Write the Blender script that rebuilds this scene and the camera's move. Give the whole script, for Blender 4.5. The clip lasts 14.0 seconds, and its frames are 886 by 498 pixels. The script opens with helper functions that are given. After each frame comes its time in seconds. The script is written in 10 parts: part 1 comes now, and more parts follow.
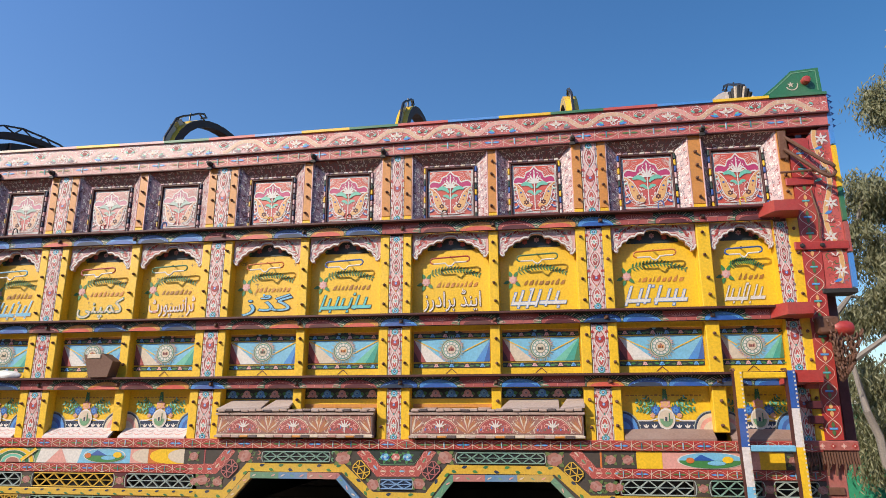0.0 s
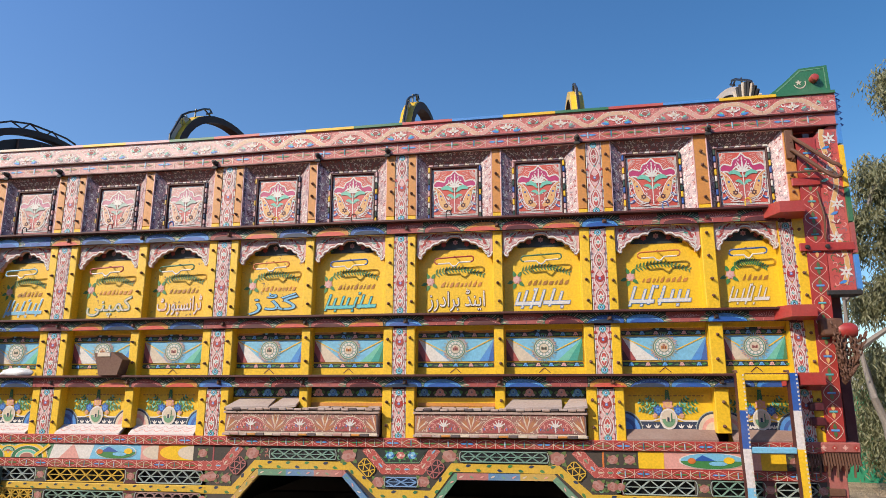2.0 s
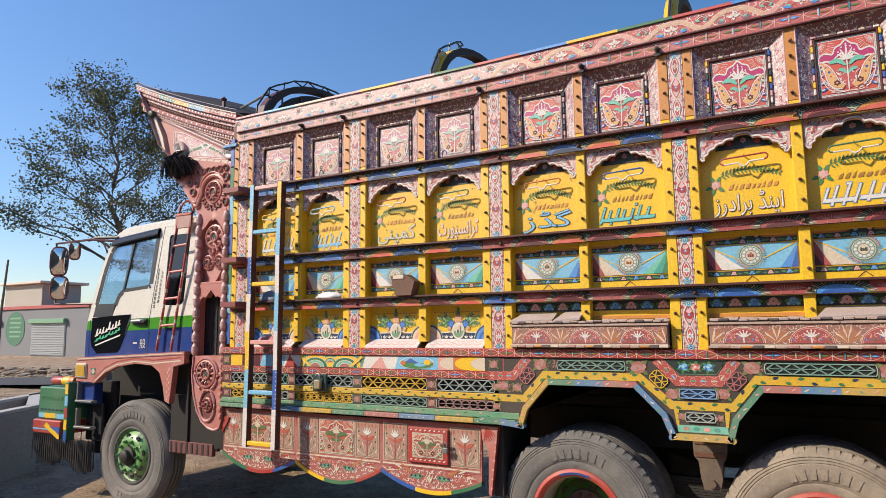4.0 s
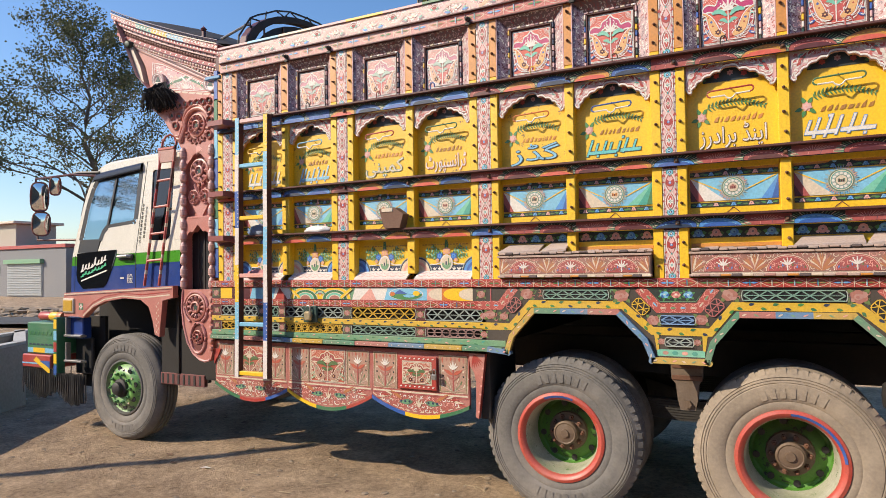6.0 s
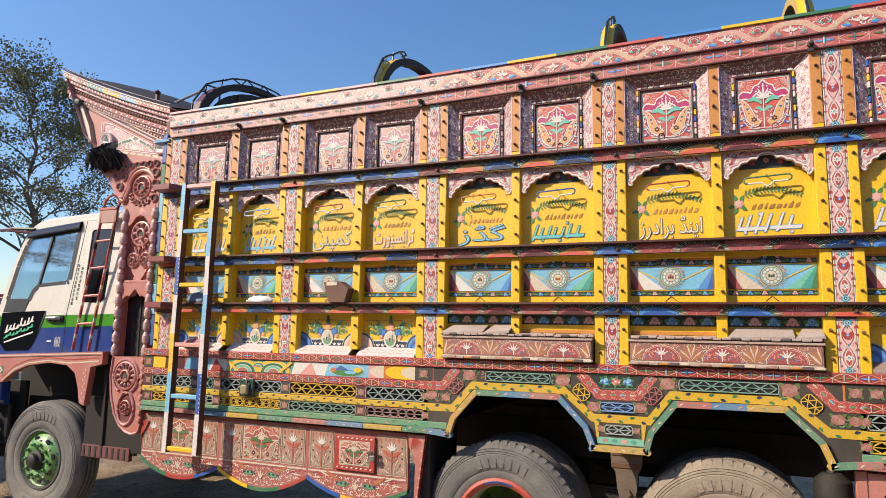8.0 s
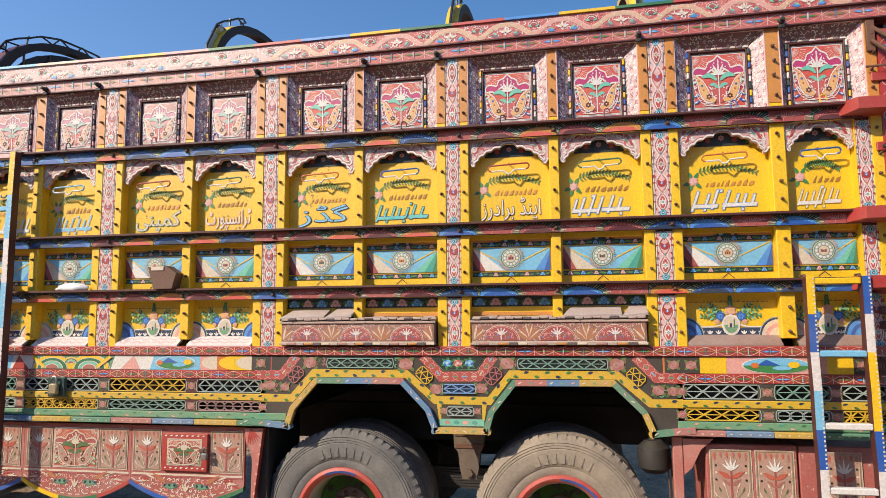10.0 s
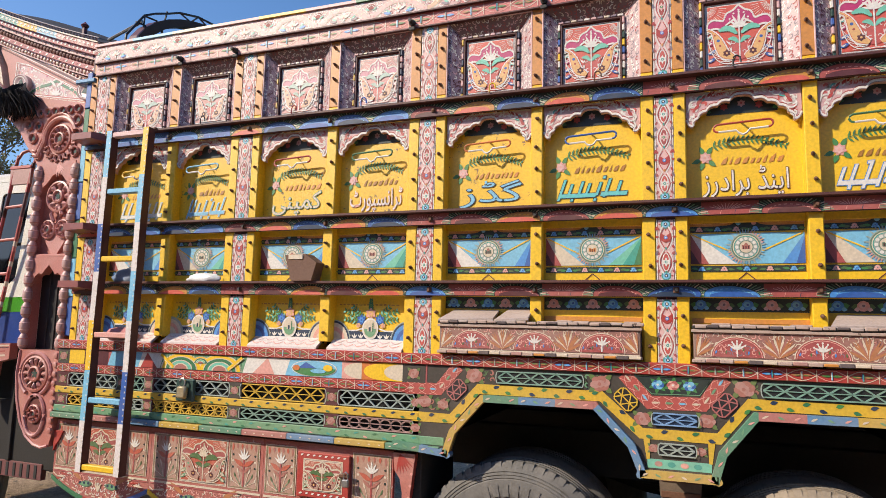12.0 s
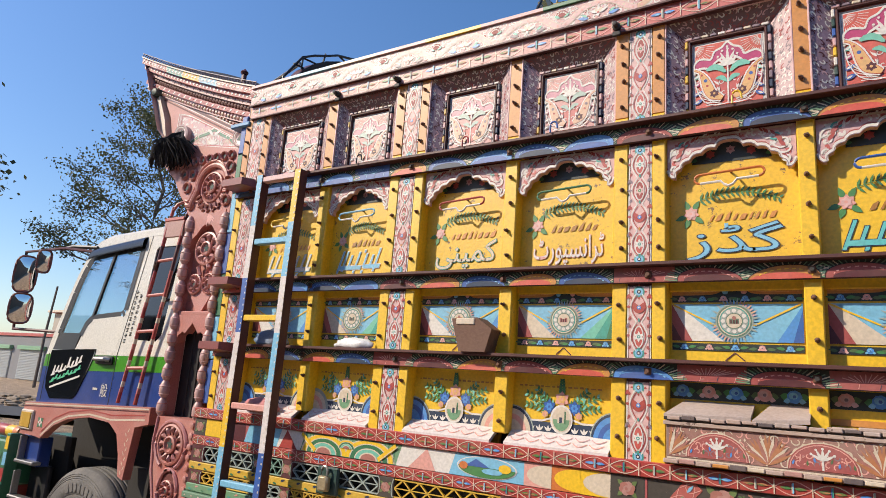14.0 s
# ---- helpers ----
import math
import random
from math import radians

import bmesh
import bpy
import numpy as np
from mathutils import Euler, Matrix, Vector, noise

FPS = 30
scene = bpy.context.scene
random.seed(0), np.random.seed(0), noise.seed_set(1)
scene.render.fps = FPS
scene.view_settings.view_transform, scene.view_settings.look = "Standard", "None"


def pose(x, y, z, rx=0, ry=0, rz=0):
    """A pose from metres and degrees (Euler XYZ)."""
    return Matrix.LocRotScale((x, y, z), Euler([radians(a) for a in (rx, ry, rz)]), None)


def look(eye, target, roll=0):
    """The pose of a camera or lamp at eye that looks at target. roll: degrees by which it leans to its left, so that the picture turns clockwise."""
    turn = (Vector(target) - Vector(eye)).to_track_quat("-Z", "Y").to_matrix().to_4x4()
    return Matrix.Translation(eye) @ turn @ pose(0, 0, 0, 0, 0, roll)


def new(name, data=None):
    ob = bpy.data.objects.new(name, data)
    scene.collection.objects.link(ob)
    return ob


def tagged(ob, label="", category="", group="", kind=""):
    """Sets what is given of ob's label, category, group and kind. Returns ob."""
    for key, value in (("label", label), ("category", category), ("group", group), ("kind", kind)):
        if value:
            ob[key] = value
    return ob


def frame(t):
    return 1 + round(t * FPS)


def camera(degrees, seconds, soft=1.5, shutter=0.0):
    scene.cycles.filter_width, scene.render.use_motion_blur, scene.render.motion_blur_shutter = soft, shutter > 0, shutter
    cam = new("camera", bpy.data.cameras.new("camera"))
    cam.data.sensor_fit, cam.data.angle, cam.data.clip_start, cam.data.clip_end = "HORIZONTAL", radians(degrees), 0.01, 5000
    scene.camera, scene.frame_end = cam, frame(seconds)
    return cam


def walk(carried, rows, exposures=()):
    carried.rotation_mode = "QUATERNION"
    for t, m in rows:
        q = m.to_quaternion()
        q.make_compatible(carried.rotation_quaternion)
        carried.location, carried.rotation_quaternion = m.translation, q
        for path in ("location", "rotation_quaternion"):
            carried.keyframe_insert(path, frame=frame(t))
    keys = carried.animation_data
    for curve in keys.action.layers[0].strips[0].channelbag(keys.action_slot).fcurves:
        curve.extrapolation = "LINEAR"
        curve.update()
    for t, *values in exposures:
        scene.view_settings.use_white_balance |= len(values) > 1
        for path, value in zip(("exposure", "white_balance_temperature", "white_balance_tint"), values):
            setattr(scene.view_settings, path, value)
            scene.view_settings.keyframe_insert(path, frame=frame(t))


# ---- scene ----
cam = camera(69.0, 14.0, soft=0.85)
PATH = [
    (0, (4.505, -4.01, 1.753), (4.239, -2.088, 2.235), -0.1),
    (0.5, (4.507, -4.037, 1.822), (4.209, -2.128, 2.339), 0.4),
    (1, (4.433, -4.061, 1.784), (4.274, -2.143, 2.329), 1.0),
    (1.5, (4.541, -4.069, 1.844), (4.394, -2.136, 2.333), 0.2),
    (2, (4.538, -4.05, 1.875), (4.244, -2.117, 2.296), 0.0),
    (2.5, (4.441, -4.039, 1.843), (3.972, -2.134, 2.234), -0.0),
    (3, (4.333, -4.049, 1.816), (3.632, -2.209, 2.167), -0.2),
    (3.5, (4.259, -4.05, 1.746), (3.357, -2.298, 2.089), 0.0),
    (3.7, (4.226, -4.065, 1.736), (3.288, -2.325, 2.042), -0.4),
    (5.8, (4.171, -4.178, 1.675), (3.24, -2.409, 1.725), -0.8),
    (6, (4.178, -4.175, 1.67), (3.278, -2.39, 1.724), -0.9),
    (6.5, (4.223, -4.132, 1.67), (3.371, -2.325, 1.764), -0.6),
    (7, (4.229, -4.124, 1.671), (3.413, -2.306, 1.838), 1.1),
    (7.5, (4.243, -4.112, 1.721), (3.454, -2.29, 1.959), 0.8),
    (8, (4.22, -4.149, 1.766), (3.459, -2.317, 2.017), 1.0),
    (8.3, (4.181, -4.099, 1.682), (3.502, -2.237, 1.949), 0.2),
    (8.5, (4.22, -4.108, 1.623), (3.728, -2.194, 1.928), 0.5),
    (8.6, (4.23, -4.112, 1.631), (3.847, -2.177, 1.961), 1.6),
    (8.7, (4.242, -4.113, 1.638), (3.932, -2.16, 1.937), 0.2),
    (10.8, (4.306, -3.745, 1.81), (3.792, -1.82, 1.984), -2.2),
    (11, (4.219, -3.671, 1.806), (3.585, -1.78, 1.966), -2.2),
    (11.5, (3.889, -3.463, 1.729), (3.207, -1.59, 1.906), -1.8),
    (12, (3.726, -3.235, 1.724), (3.032, -1.374, 1.96), 1.3),
    (12.5, (3.626, -2.929, 1.787), (2.83, -1.131, 2.154), 1.9),
    (13, (3.46, -2.813, 1.797), (2.666, -1.011, 2.147), 1.1),
    (13.5, (3.231, -2.681, 1.797), (2.254, -0.977, 2.176), 1.5),
    (14, (3.157, -2.625, 1.798), (2.091, -0.984, 2.214), 4.1),
]
walk(cam, [(t, look(e, g, r)) for t, e, g, r in PATH], [(0, 0.04, 6700, 10), (3.7, 0.08, 6850, 10), (5.8, 0.2, 7150, 10), (8.6, 0.18, 7050, 10), (11, 0.12, 6900, 10), (14, 0.03, 6900, 10)])

# ---- build ----
# ---------- world, sun ----------
SUN_DIR = Vector((0.80, 0.80, -0.80)).normalized()
world = bpy.data.worlds.new("world")
scene.world = world
world.use_nodes = True
wn = world.node_tree
sky = wn.nodes.new("ShaderNodeTexSky")
sky.sky_type, sky.sun_disc = "NISHITA", False
sky.sun_elevation = math.asin(-SUN_DIR.z)
sky.sun_rotation = math.atan2(-SUN_DIR.x, -SUN_DIR.y)
sky.air_density, sky.dust_density, sky.ozone_density = 1.0, 0.7, 3.0
wn.nodes["Background"].inputs["Strength"].default_value = 0.138
tone = wn.nodes.new("ShaderNodeHueSaturation")
tone.inputs["Saturation"].default_value = 1.28
wn.links.new(sky.outputs["Color"], tone.inputs["Color"])
# pale haze that thickens towards the horizon
way = wn.nodes.new("ShaderNodeTexCoord")
axes = wn.nodes.new("ShaderNodeSeparateXYZ")
wn.links.new(way.outputs["Generated"], axes.inputs[0])
haze = wn.nodes.new("ShaderNodeValToRGB")
for k, (at, rgb) in enumerate(((0.0, (0.25, 0.285, 0.38)), (0.28, (0.20, 0.27, 0.54)), (0.6, (0.145, 0.24, 0.60)), (1.0, (0.03, 0.07, 0.34)))):
    e = haze.color_ramp.elements[k] if k < 2 else haze.color_ramp.elements.new(at)
    e.position = at
    e.color = (*rgb, 1)
wn.links.new(axes.outputs["Z"], haze.inputs["Fac"])
# the haze is thicker on the sunny side of the sky
side = wn.nodes.new("ShaderNodeVectorMath")
side.operation = "DOT_PRODUCT"
side.inputs[1].default_value = (-0.75, -0.66, 0)
wn.links.new(way.outputs["Generated"], side.inputs[0])
thick = wn.nodes.new("ShaderNodeMath")
thick.operation = "MULTIPLY_ADD"
thick.inputs[1].default_value, thick.inputs[2].default_value = 2.7, 2.6
wn.links.new(side.outputs["Value"], thick.inputs[0])
both = wn.nodes.new("ShaderNodeVectorMath")
both.operation = "MULTIPLY_ADD"
wn.links.new(thick.outputs[0], both.inputs[1])
wn.links.new(haze.outputs["Color"], both.inputs[0])
wn.links.new(tone.outputs["Color"], both.inputs[2])
wn.links.new(both.outputs["Vector"], wn.nodes["Background"].inputs["Color"])
sun_data = bpy.data.lights.new("sun", "SUN")
sun_data.energy, sun_data.angle, sun_data.color = 5.0, radians(0.5), (1.0, 0.90, 0.76)
sun = new("sun", sun_data)
sun.matrix_world = look((-20, -25, 20), Vector((-20, -25, 20)) + SUN_DIR)


# ---------- materials ----------
MATS = {}


def paint(name, rgb, rough=0.42, dirt=0.35, dust=(0.36, 0.27, 0.19), metal=0.0, bump=0.15, scale=9.0, chips=0.0, chip=(0.10, 0.07, 0.05)):
    """Weathered paint: grain, large faded stains, dust and chips."""
    if name in MATS:
        return MATS[name]
    m = bpy.data.materials.new(name)
    m.use_nodes = True
    t = m.node_tree
    n, l = t.nodes, t.links
    p = n["Principled BSDF"]
    co = n.new("ShaderNodeTexCoord")
    big = n.new("ShaderNodeTexNoise")
    big.inputs["Scale"].default_value, big.inputs["Detail"].default_value, big.inputs["Roughness"].default_value = scale * 0.35, 6, 0.65
    fine = n.new("ShaderNodeTexNoise")
    fine.inputs["Scale"].default_value, fine.inputs["Detail"].default_value = scale * 9, 5
    for x in (big, fine):
        l.new(co.outputs["Object"], x.inputs["Vector"])
    vary = n.new("ShaderNodeMix")
    vary.data_type, vary.blend_type = "RGBA", "MIX"
    vary.inputs["A"].default_value = (*[c * 0.66 for c in rgb], 1)
    vary.inputs["B"].default_value = (*[min(1, c * 1.24 + 0.008) for c in rgb], 1)
    l.new(fine.outputs["Fac"], vary.inputs["Factor"])
    ramp = n.new("ShaderNodeMapRange")
    ramp.inputs["From Min"].default_value, ramp.inputs["From Max"].default_value = 0.46, 0.78
    ramp.inputs["To Max"].default_value = dirt * 0.75
    l.new(big.outputs["Fac"], ramp.inputs["Value"])
    mix = n.new("ShaderNodeMix")
    mix.data_type = "RGBA"
    mix.inputs["B"].default_value = (*dust, 1)
    l.new(vary.outputs["Result"], mix.inputs["A"])
    l.new(ramp.outputs["Result"], mix.inputs["Factor"])
    out = mix.outputs["Result"]
    if chips:
        ch = n.new("ShaderNodeTexNoise")
        ch.inputs["Scale"].default_value, ch.inputs["Detail"].default_value, ch.inputs["Roughness"].default_value = scale * 2.2, 9, 0.75
        l.new(co.outputs["Object"], ch.inputs["Vector"])
        cr = n.new("ShaderNodeMapRange")
        cr.inputs["From Min"].default_value, cr.inputs["From Max"].default_value = 0.70 - chips * 0.25, 0.73 - chips * 0.25
        l.new(ch.outputs["Fac"], cr.inputs["Value"])
        mx = n.new("ShaderNodeMix")
        mx.data_type = "RGBA"
        mx.inputs["B"].default_value = (*chip, 1)
        l.new(out, mx.inputs["A"])
        l.new(cr.outputs["Result"], mx.inputs["Factor"])
        out = mx.outputs["Result"]
    l.new(out, p.inputs["Base Color"])
    rr = n.new("ShaderNodeMapRange")
    rr.inputs["To Min"].default_value, rr.inputs["To Max"].default_value = max(0.05, rough - 0.1), min(1, rough + 0.22)
    l.new(big.outputs["Fac"], rr.inputs["Value"])
    l.new(rr.outputs["Result"], p.inputs["Roughness"])
    p.inputs["Metallic"].default_value = metal
    p.inputs["Specular IOR Level"].default_value = 0.6
    if 0.3 < rough <= 0.52 and not metal and max(rgb) > 0.1:
        # sun-dulled varnish
        p.inputs["Coat Weight"].default_value, p.inputs["Coat Roughness"].default_value = 0.55, 0.46
    if bump:
        b = n.new("ShaderNodeBump")
        b.inputs["Strength"].default_value, b.inputs["Distance"].default_value = bump, 0.004
        l.new(fine.outputs["Fac"], b.inputs["Height"])
        l.new(b.outputs["Normal"], p.inputs["Normal"])
    MATS[name] = m
    return m


YELLOW = paint("yellow_paint", (0.80, 0.49, 0.008), 0.40, 0.16, (0.40, 0.24, 0.06), chips=0.10, chip=(0.16, 0.09, 0.03))
STAINED = paint("stained_yellow_paint", (0.78, 0.47, 0.01), 0.42, 0.45, (0.42, 0.25, 0.07), chips=0.46, chip=(0.17, 0.095, 0.03), scale=9)
OCHRE = paint("ochre_paint", (0.56, 0.22, 0.03), 0.45, 0.35, (0.42, 0.27, 0.13), chips=0.1)
RED = paint("red_paint", (0.38, 0.028, 0.02), 0.42, 0.3, chips=0.12)
PINK = paint("pink_paint", (0.40, 0.075, 0.075), 0.52, 0.35, (0.48, 0.30, 0.27), chips=0.15, chip=(0.30, 0.2, 0.17))
CARVED = paint("carved_pink_paint", (0.45, 0.15, 0.118), 0.45, 0.55, (0.56, 0.37, 0.32), chips=0.3, chip=(0.24, 0.08, 0.06), scale=12)
PANELRED = paint("rose_red_paint", (0.50, 0.07, 0.055), 0.45, 0.35, (0.55, 0.30, 0.27), chips=0.12, chip=(0.5, 0.35, 0.32))
VALANCE = paint("valance_rose_paint", (0.46, 0.17, 0.16), 0.5, 0.35, (0.5, 0.33, 0.31), chips=0.1)
# dark red for hollows and grooves, shading the carving by colour
CARVESHADE = paint("carving_hollow_shade_red", (0.14, 0.032, 0.026), 0.55, 0.35, (0.22, 0.09, 0.07))
MAGENTA = paint("magenta_paint", (0.46, 0.025, 0.13), 0.36, 0.2)
MAROON = paint("maroon_paint", (0.085, 0.012, 0.018), 0.42, 0.3)
FLANGE = paint("dark_red_oxide_paint", (0.075, 0.016, 0.013), 0.5, 0.25, (0.16, 0.08, 0.06), chips=0.1, chip=(0.05, 0.03, 0.02))
BLUE = paint("blue_paint", (0.010, 0.085, 0.36), 0.42, 0.25)
NAVY = paint("navy_paint", (0.010, 0.030, 0.075), 0.45, 0.2)
SKYBLUE = paint("sky_blue_paint", (0.17, 0.46, 0.66), 0.42, 0.2)
TEAL = paint("teal_paint", (0.03, 0.30, 0.25), 0.42, 0.2)
GREEN = paint("green_paint", (0.016, 0.15, 0.058), 0.45, 0.25)
LEAF = paint("leaf_green_paint", (0.035, 0.20, 0.045), 0.45, 0.2)
PALEGREEN = paint("pale_green_paint", (0.13, 0.30, 0.16), 0.45, 0.35)
WHITE = paint("white_paint", (0.68, 0.645, 0.60), 0.5, 0.3, (0.5, 0.42, 0.36))
CREAM = paint("cream_paint", (0.62, 0.52, 0.40), 0.42, 0.3)
ORANGE = paint("orange_paint", (0.58, 0.15, 0.02), 0.42, 0.25)
ROSE = paint("rose_paint", (0.68, 0.32, 0.27), 0.42, 0.2)
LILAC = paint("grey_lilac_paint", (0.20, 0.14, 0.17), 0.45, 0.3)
# jambs of one surround: a shaded tone for the left, a sunlit for the right
SHADEJAMB = paint("shaded_lilac_jamb_paint", (0.26, 0.17, 0.22), 0.5, 0.3, (0.36, 0.26, 0.25), chips=0.15, chip=(0.16, 0.08, 0.09))
SUNJAMB = paint("sunlit_rose_jamb_paint", (0.50, 0.34, 0.34), 0.5, 0.35, (0.5, 0.36, 0.34), chips=0.2, chip=(0.28, 0.12, 0.12))
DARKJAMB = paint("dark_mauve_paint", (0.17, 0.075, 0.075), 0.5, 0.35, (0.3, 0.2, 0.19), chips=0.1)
BLUSH = paint("blush_white_paint", (0.66, 0.41, 0.39), 0.5, 0.3, (0.5, 0.3, 0.28), chips=0.1, chip=(0.3, 0.12, 0.1))
DULLGREEN = paint("dull_green_paint", (0.09, 0.17, 0.11), 0.5, 0.3)
DULLYELLOW = paint("dull_yellow_paint", (0.46, 0.29, 0.02), 0.45, 0.3)
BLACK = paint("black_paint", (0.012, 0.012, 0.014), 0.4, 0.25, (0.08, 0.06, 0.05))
DUSTYYELLOW = paint("dusty_yellow_paint", (0.60, 0.37, 0.02), 0.5, 0.45, (0.40, 0.27, 0.12), chips=0.15)
BROWN = paint("brown_script_paint", (0.36, 0.15, 0.01), 0.45, 0.2)
OLIVE = paint("dull_olive_paint", (0.05, 0.040, 0.031), 0.5, 0.35, (0.17, 0.12, 0.09), chips=0.15)
DARKGREEN = paint("dark_green_paint", (0.012, 0.05, 0.04), 0.45, 0.3)
RUST = paint("rusty_steel", (0.13, 0.055, 0.030), 0.65, 0.5, (0.20, 0.085, 0.04), bump=0.4)
STEEL = paint("worn_steel", (0.35, 0.34, 0.33), 0.35, 0.4, (0.2, 0.12, 0.07), metal=0.8)
CHASSIS = paint("black_chassis_steel", (0.018, 0.016, 0.015), 0.6, 0.5, (0.10, 0.075, 0.055), bump=0.4)
RUBBER = paint("dusty_tyre_rubber", (0.135, 0.128, 0.12), 0.85, 0.8, (0.36, 0.32, 0.28), bump=0.5, scale=6)
RUBBERDUST = paint("sandy_tyre_rubber", (0.26, 0.21, 0.16), 0.9, 0.9, (0.52, 0.42, 0.31), bump=0.5, scale=6)
WOOD = paint("dusty_grey_pink_wood", (0.25, 0.155, 0.125), 0.7, 0.7, (0.38, 0.31, 0.27), bump=0.5, chips=0.2, chip=(0.14, 0.10, 0.085))
WOODRED = paint("faded_red_wood", (0.37, 0.10, 0.08), 0.55, 0.6, (0.48, 0.33, 0.29), bump=0.4, chips=0.3, chip=(0.50, 0.38, 0.34))
CABWHITE = paint("cream_white_enamel", (0.67, 0.635, 0.555), 0.25, 0.12, bump=0.03)
CABGREEN = paint("green_enamel", (0.05, 0.27, 0.015), 0.25, 0.1, bump=0.03)
CABBLUE = paint("blue_enamel", (0.012, 0.045, 0.22), 0.25, 0.15, bump=0.03)
INSIDE = paint("dark_cab_lining", (0.03, 0.032, 0.035), 0.7, 0.1)
CANVAS = paint("dark_tarpaulin", (0.022, 0.02, 0.02), 0.7, 0.4, (0.07, 0.05, 0.04))
CONCRETE = paint("grey_concrete", (0.30, 0.28, 0.255), 0.85, 0.5, (0.20, 0.17, 0.14), bump=0.5, scale=3)
PLASTER = paint("grey_plaster", (0.20, 0.20, 0.21), 0.85, 0.4, (0.30, 0.27, 0.24), scale=1.2)
SHUTTER = paint("grey_shutter_steel", (0.30, 0.32, 0.33), 0.5, 0.3)
BARK = paint("grey_bark", (0.11, 0.085, 0.07), 0.9, 0.5, (0.2, 0.17, 0.15), bump=0.8, scale=5)
PALEBARK = paint("pale_bark", (0.23, 0.195, 0.165), 0.85, 0.5, (0.18, 0.14, 0.11), bump=0.6, scale=4)
CHALK = paint("whitewashed_wood", (0.66, 0.60, 0.58), 0.55, 0.4, (0.42, 0.33, 0.30), chips=0.15, chip=(0.34, 0.22, 0.19))


TEALSLAT = paint("pale_teal_paint", (0.16, 0.30, 0.24), 0.5, 0.4)
ROSESLAT = paint("pale_rose_slat_paint", (0.34, 0.20, 0.18), 0.5, 0.4)
MIDROSE = paint("mid_rose_paint", (0.42, 0.215, 0.185), 0.5, 0.35)
ROSELEAF = paint("yellow_green_leaf_paint", (0.10, 0.165, 0.035), 0.5, 0.35)
PALESLAT = paint("pale_grey_green_paint", (0.30, 0.36, 0.33), 0.5, 0.4)
FADEDRED = paint("faded_crimson_paint", (0.34, 0.065, 0.06), 0.55, 0.5, (0.42, 0.25, 0.22), chips=0.2, chip=(0.3, 0.2, 0.17))
DULLORANGE = paint("dull_orange_paint", (0.42, 0.15, 0.05), 0.5, 0.4)
TOOLRED = paint("faded_brown_rose_wood", (0.29, 0.125, 0.10), 0.65, 0.6, (0.42, 0.32, 0.27), bump=0.4, chips=0.25, chip=(0.24, 0.17, 0.14))
TOOLEDGE = paint("pale_worn_wood", (0.42, 0.30, 0.25), 0.7, 0.6, (0.50, 0.42, 0.37), bump=0.5, chips=0.35, chip=(0.10, 0.06, 0.05))
DULLROSE = paint("dull_rose_paint", (0.36, 0.13, 0.10), 0.45, 0.3)
DULLLEAF = paint("dull_leaf_paint", (0.06, 0.13, 0.035), 0.5, 0.3)
TAN = paint("tan_gold_paint", (0.68, 0.38, 0.13), 0.45, 0.3, (0.62, 0.45, 0.36))
PALETAN = paint("pale_tan_paint", (0.62, 0.38, 0.24), 0.45, 0.35, (0.62, 0.45, 0.40), chips=0.1, chip=(0.45, 0.2, 0.17))
VERMILION = paint("vermilion_paint", (0.58, 0.075, 0.04), 0.42, 0.3, (0.6, 0.35, 0.3), chips=0.1, chip=(0.5, 0.35, 0.3))
MINT = paint("mint_paint", (0.14, 0.48, 0.36), 0.42, 0.3)
TURQUOISE = paint("turquoise_paint", (0.09, 0.50, 0.50), 0.42, 0.25)
MIDBLUE = paint("mid_blue_paint", (0.05, 0.24, 0.62), 0.42, 0.25)
BLACKGREEN = paint("black_green_paint", (0.016, 0.026, 0.022), 0.45, 0.25, (0.08, 0.07, 0.05))
PALEROSE = paint("pale_rose_lilac_paint", (0.58, 0.34, 0.34), 0.48, 0.35, (0.55, 0.42, 0.40), chips=0.1, chip=(0.3, 0.12, 0.12))
FADEDTAN = paint("faded_grey_tan_paint", (0.40, 0.235, 0.175), 0.55, 0.5, (0.42, 0.30, 0.25), chips=0.2, chip=(0.22, 0.12, 0.09))
FADEDORANGE = paint("faded_orange_red_paint", (0.44, 0.09, 0.05), 0.55, 0.45, (0.46, 0.28, 0.22), chips=0.2, chip=(0.3, 0.18, 0.14))


def leaf_material(name, a, b):
    m = bpy.data.materials.new(name)
    m.use_nodes = True
    n, l = m.node_tree.nodes, m.node_tree.links
    p = n["Principled BSDF"]
    g = n.new("ShaderNodeNewGeometry")
    mix = n.new("ShaderNodeMix")
    mix.data_type = "RGBA"
    mix.inputs["A"].default_value, mix.inputs["B"].default_value = (*a, 1), (*b, 1)
    l.new(g.outputs["Random Per Island"], mix.inputs["Factor"])
    l.new(mix.outputs["Result"], p.inputs["Base Color"])
    p.inputs["Roughness"].default_value = 0.55
    tr = n.new("ShaderNodeBsdfTranslucent")
    l.new(mix.outputs["Result"], tr.inputs["Color"])
    add = n.new("ShaderNodeMixShader")
    add.inputs["Fac"].default_value = 0.3
    l.new(p.outputs["BSDF"], add.inputs[1])
    l.new(tr.outputs["BSDF"], add.inputs[2])
    l.new(add.outputs["Shader"], n["Material Output"].inputs["Surface"])
    return m


LEAVES = leaf_material("broad_leaf", (0.042, 0.056, 0.022), (0.12, 0.125, 0.052))
WILLOW = leaf_material("grey_green_leaf", (0.11, 0.12, 0.052), (0.30, 0.285, 0.16))


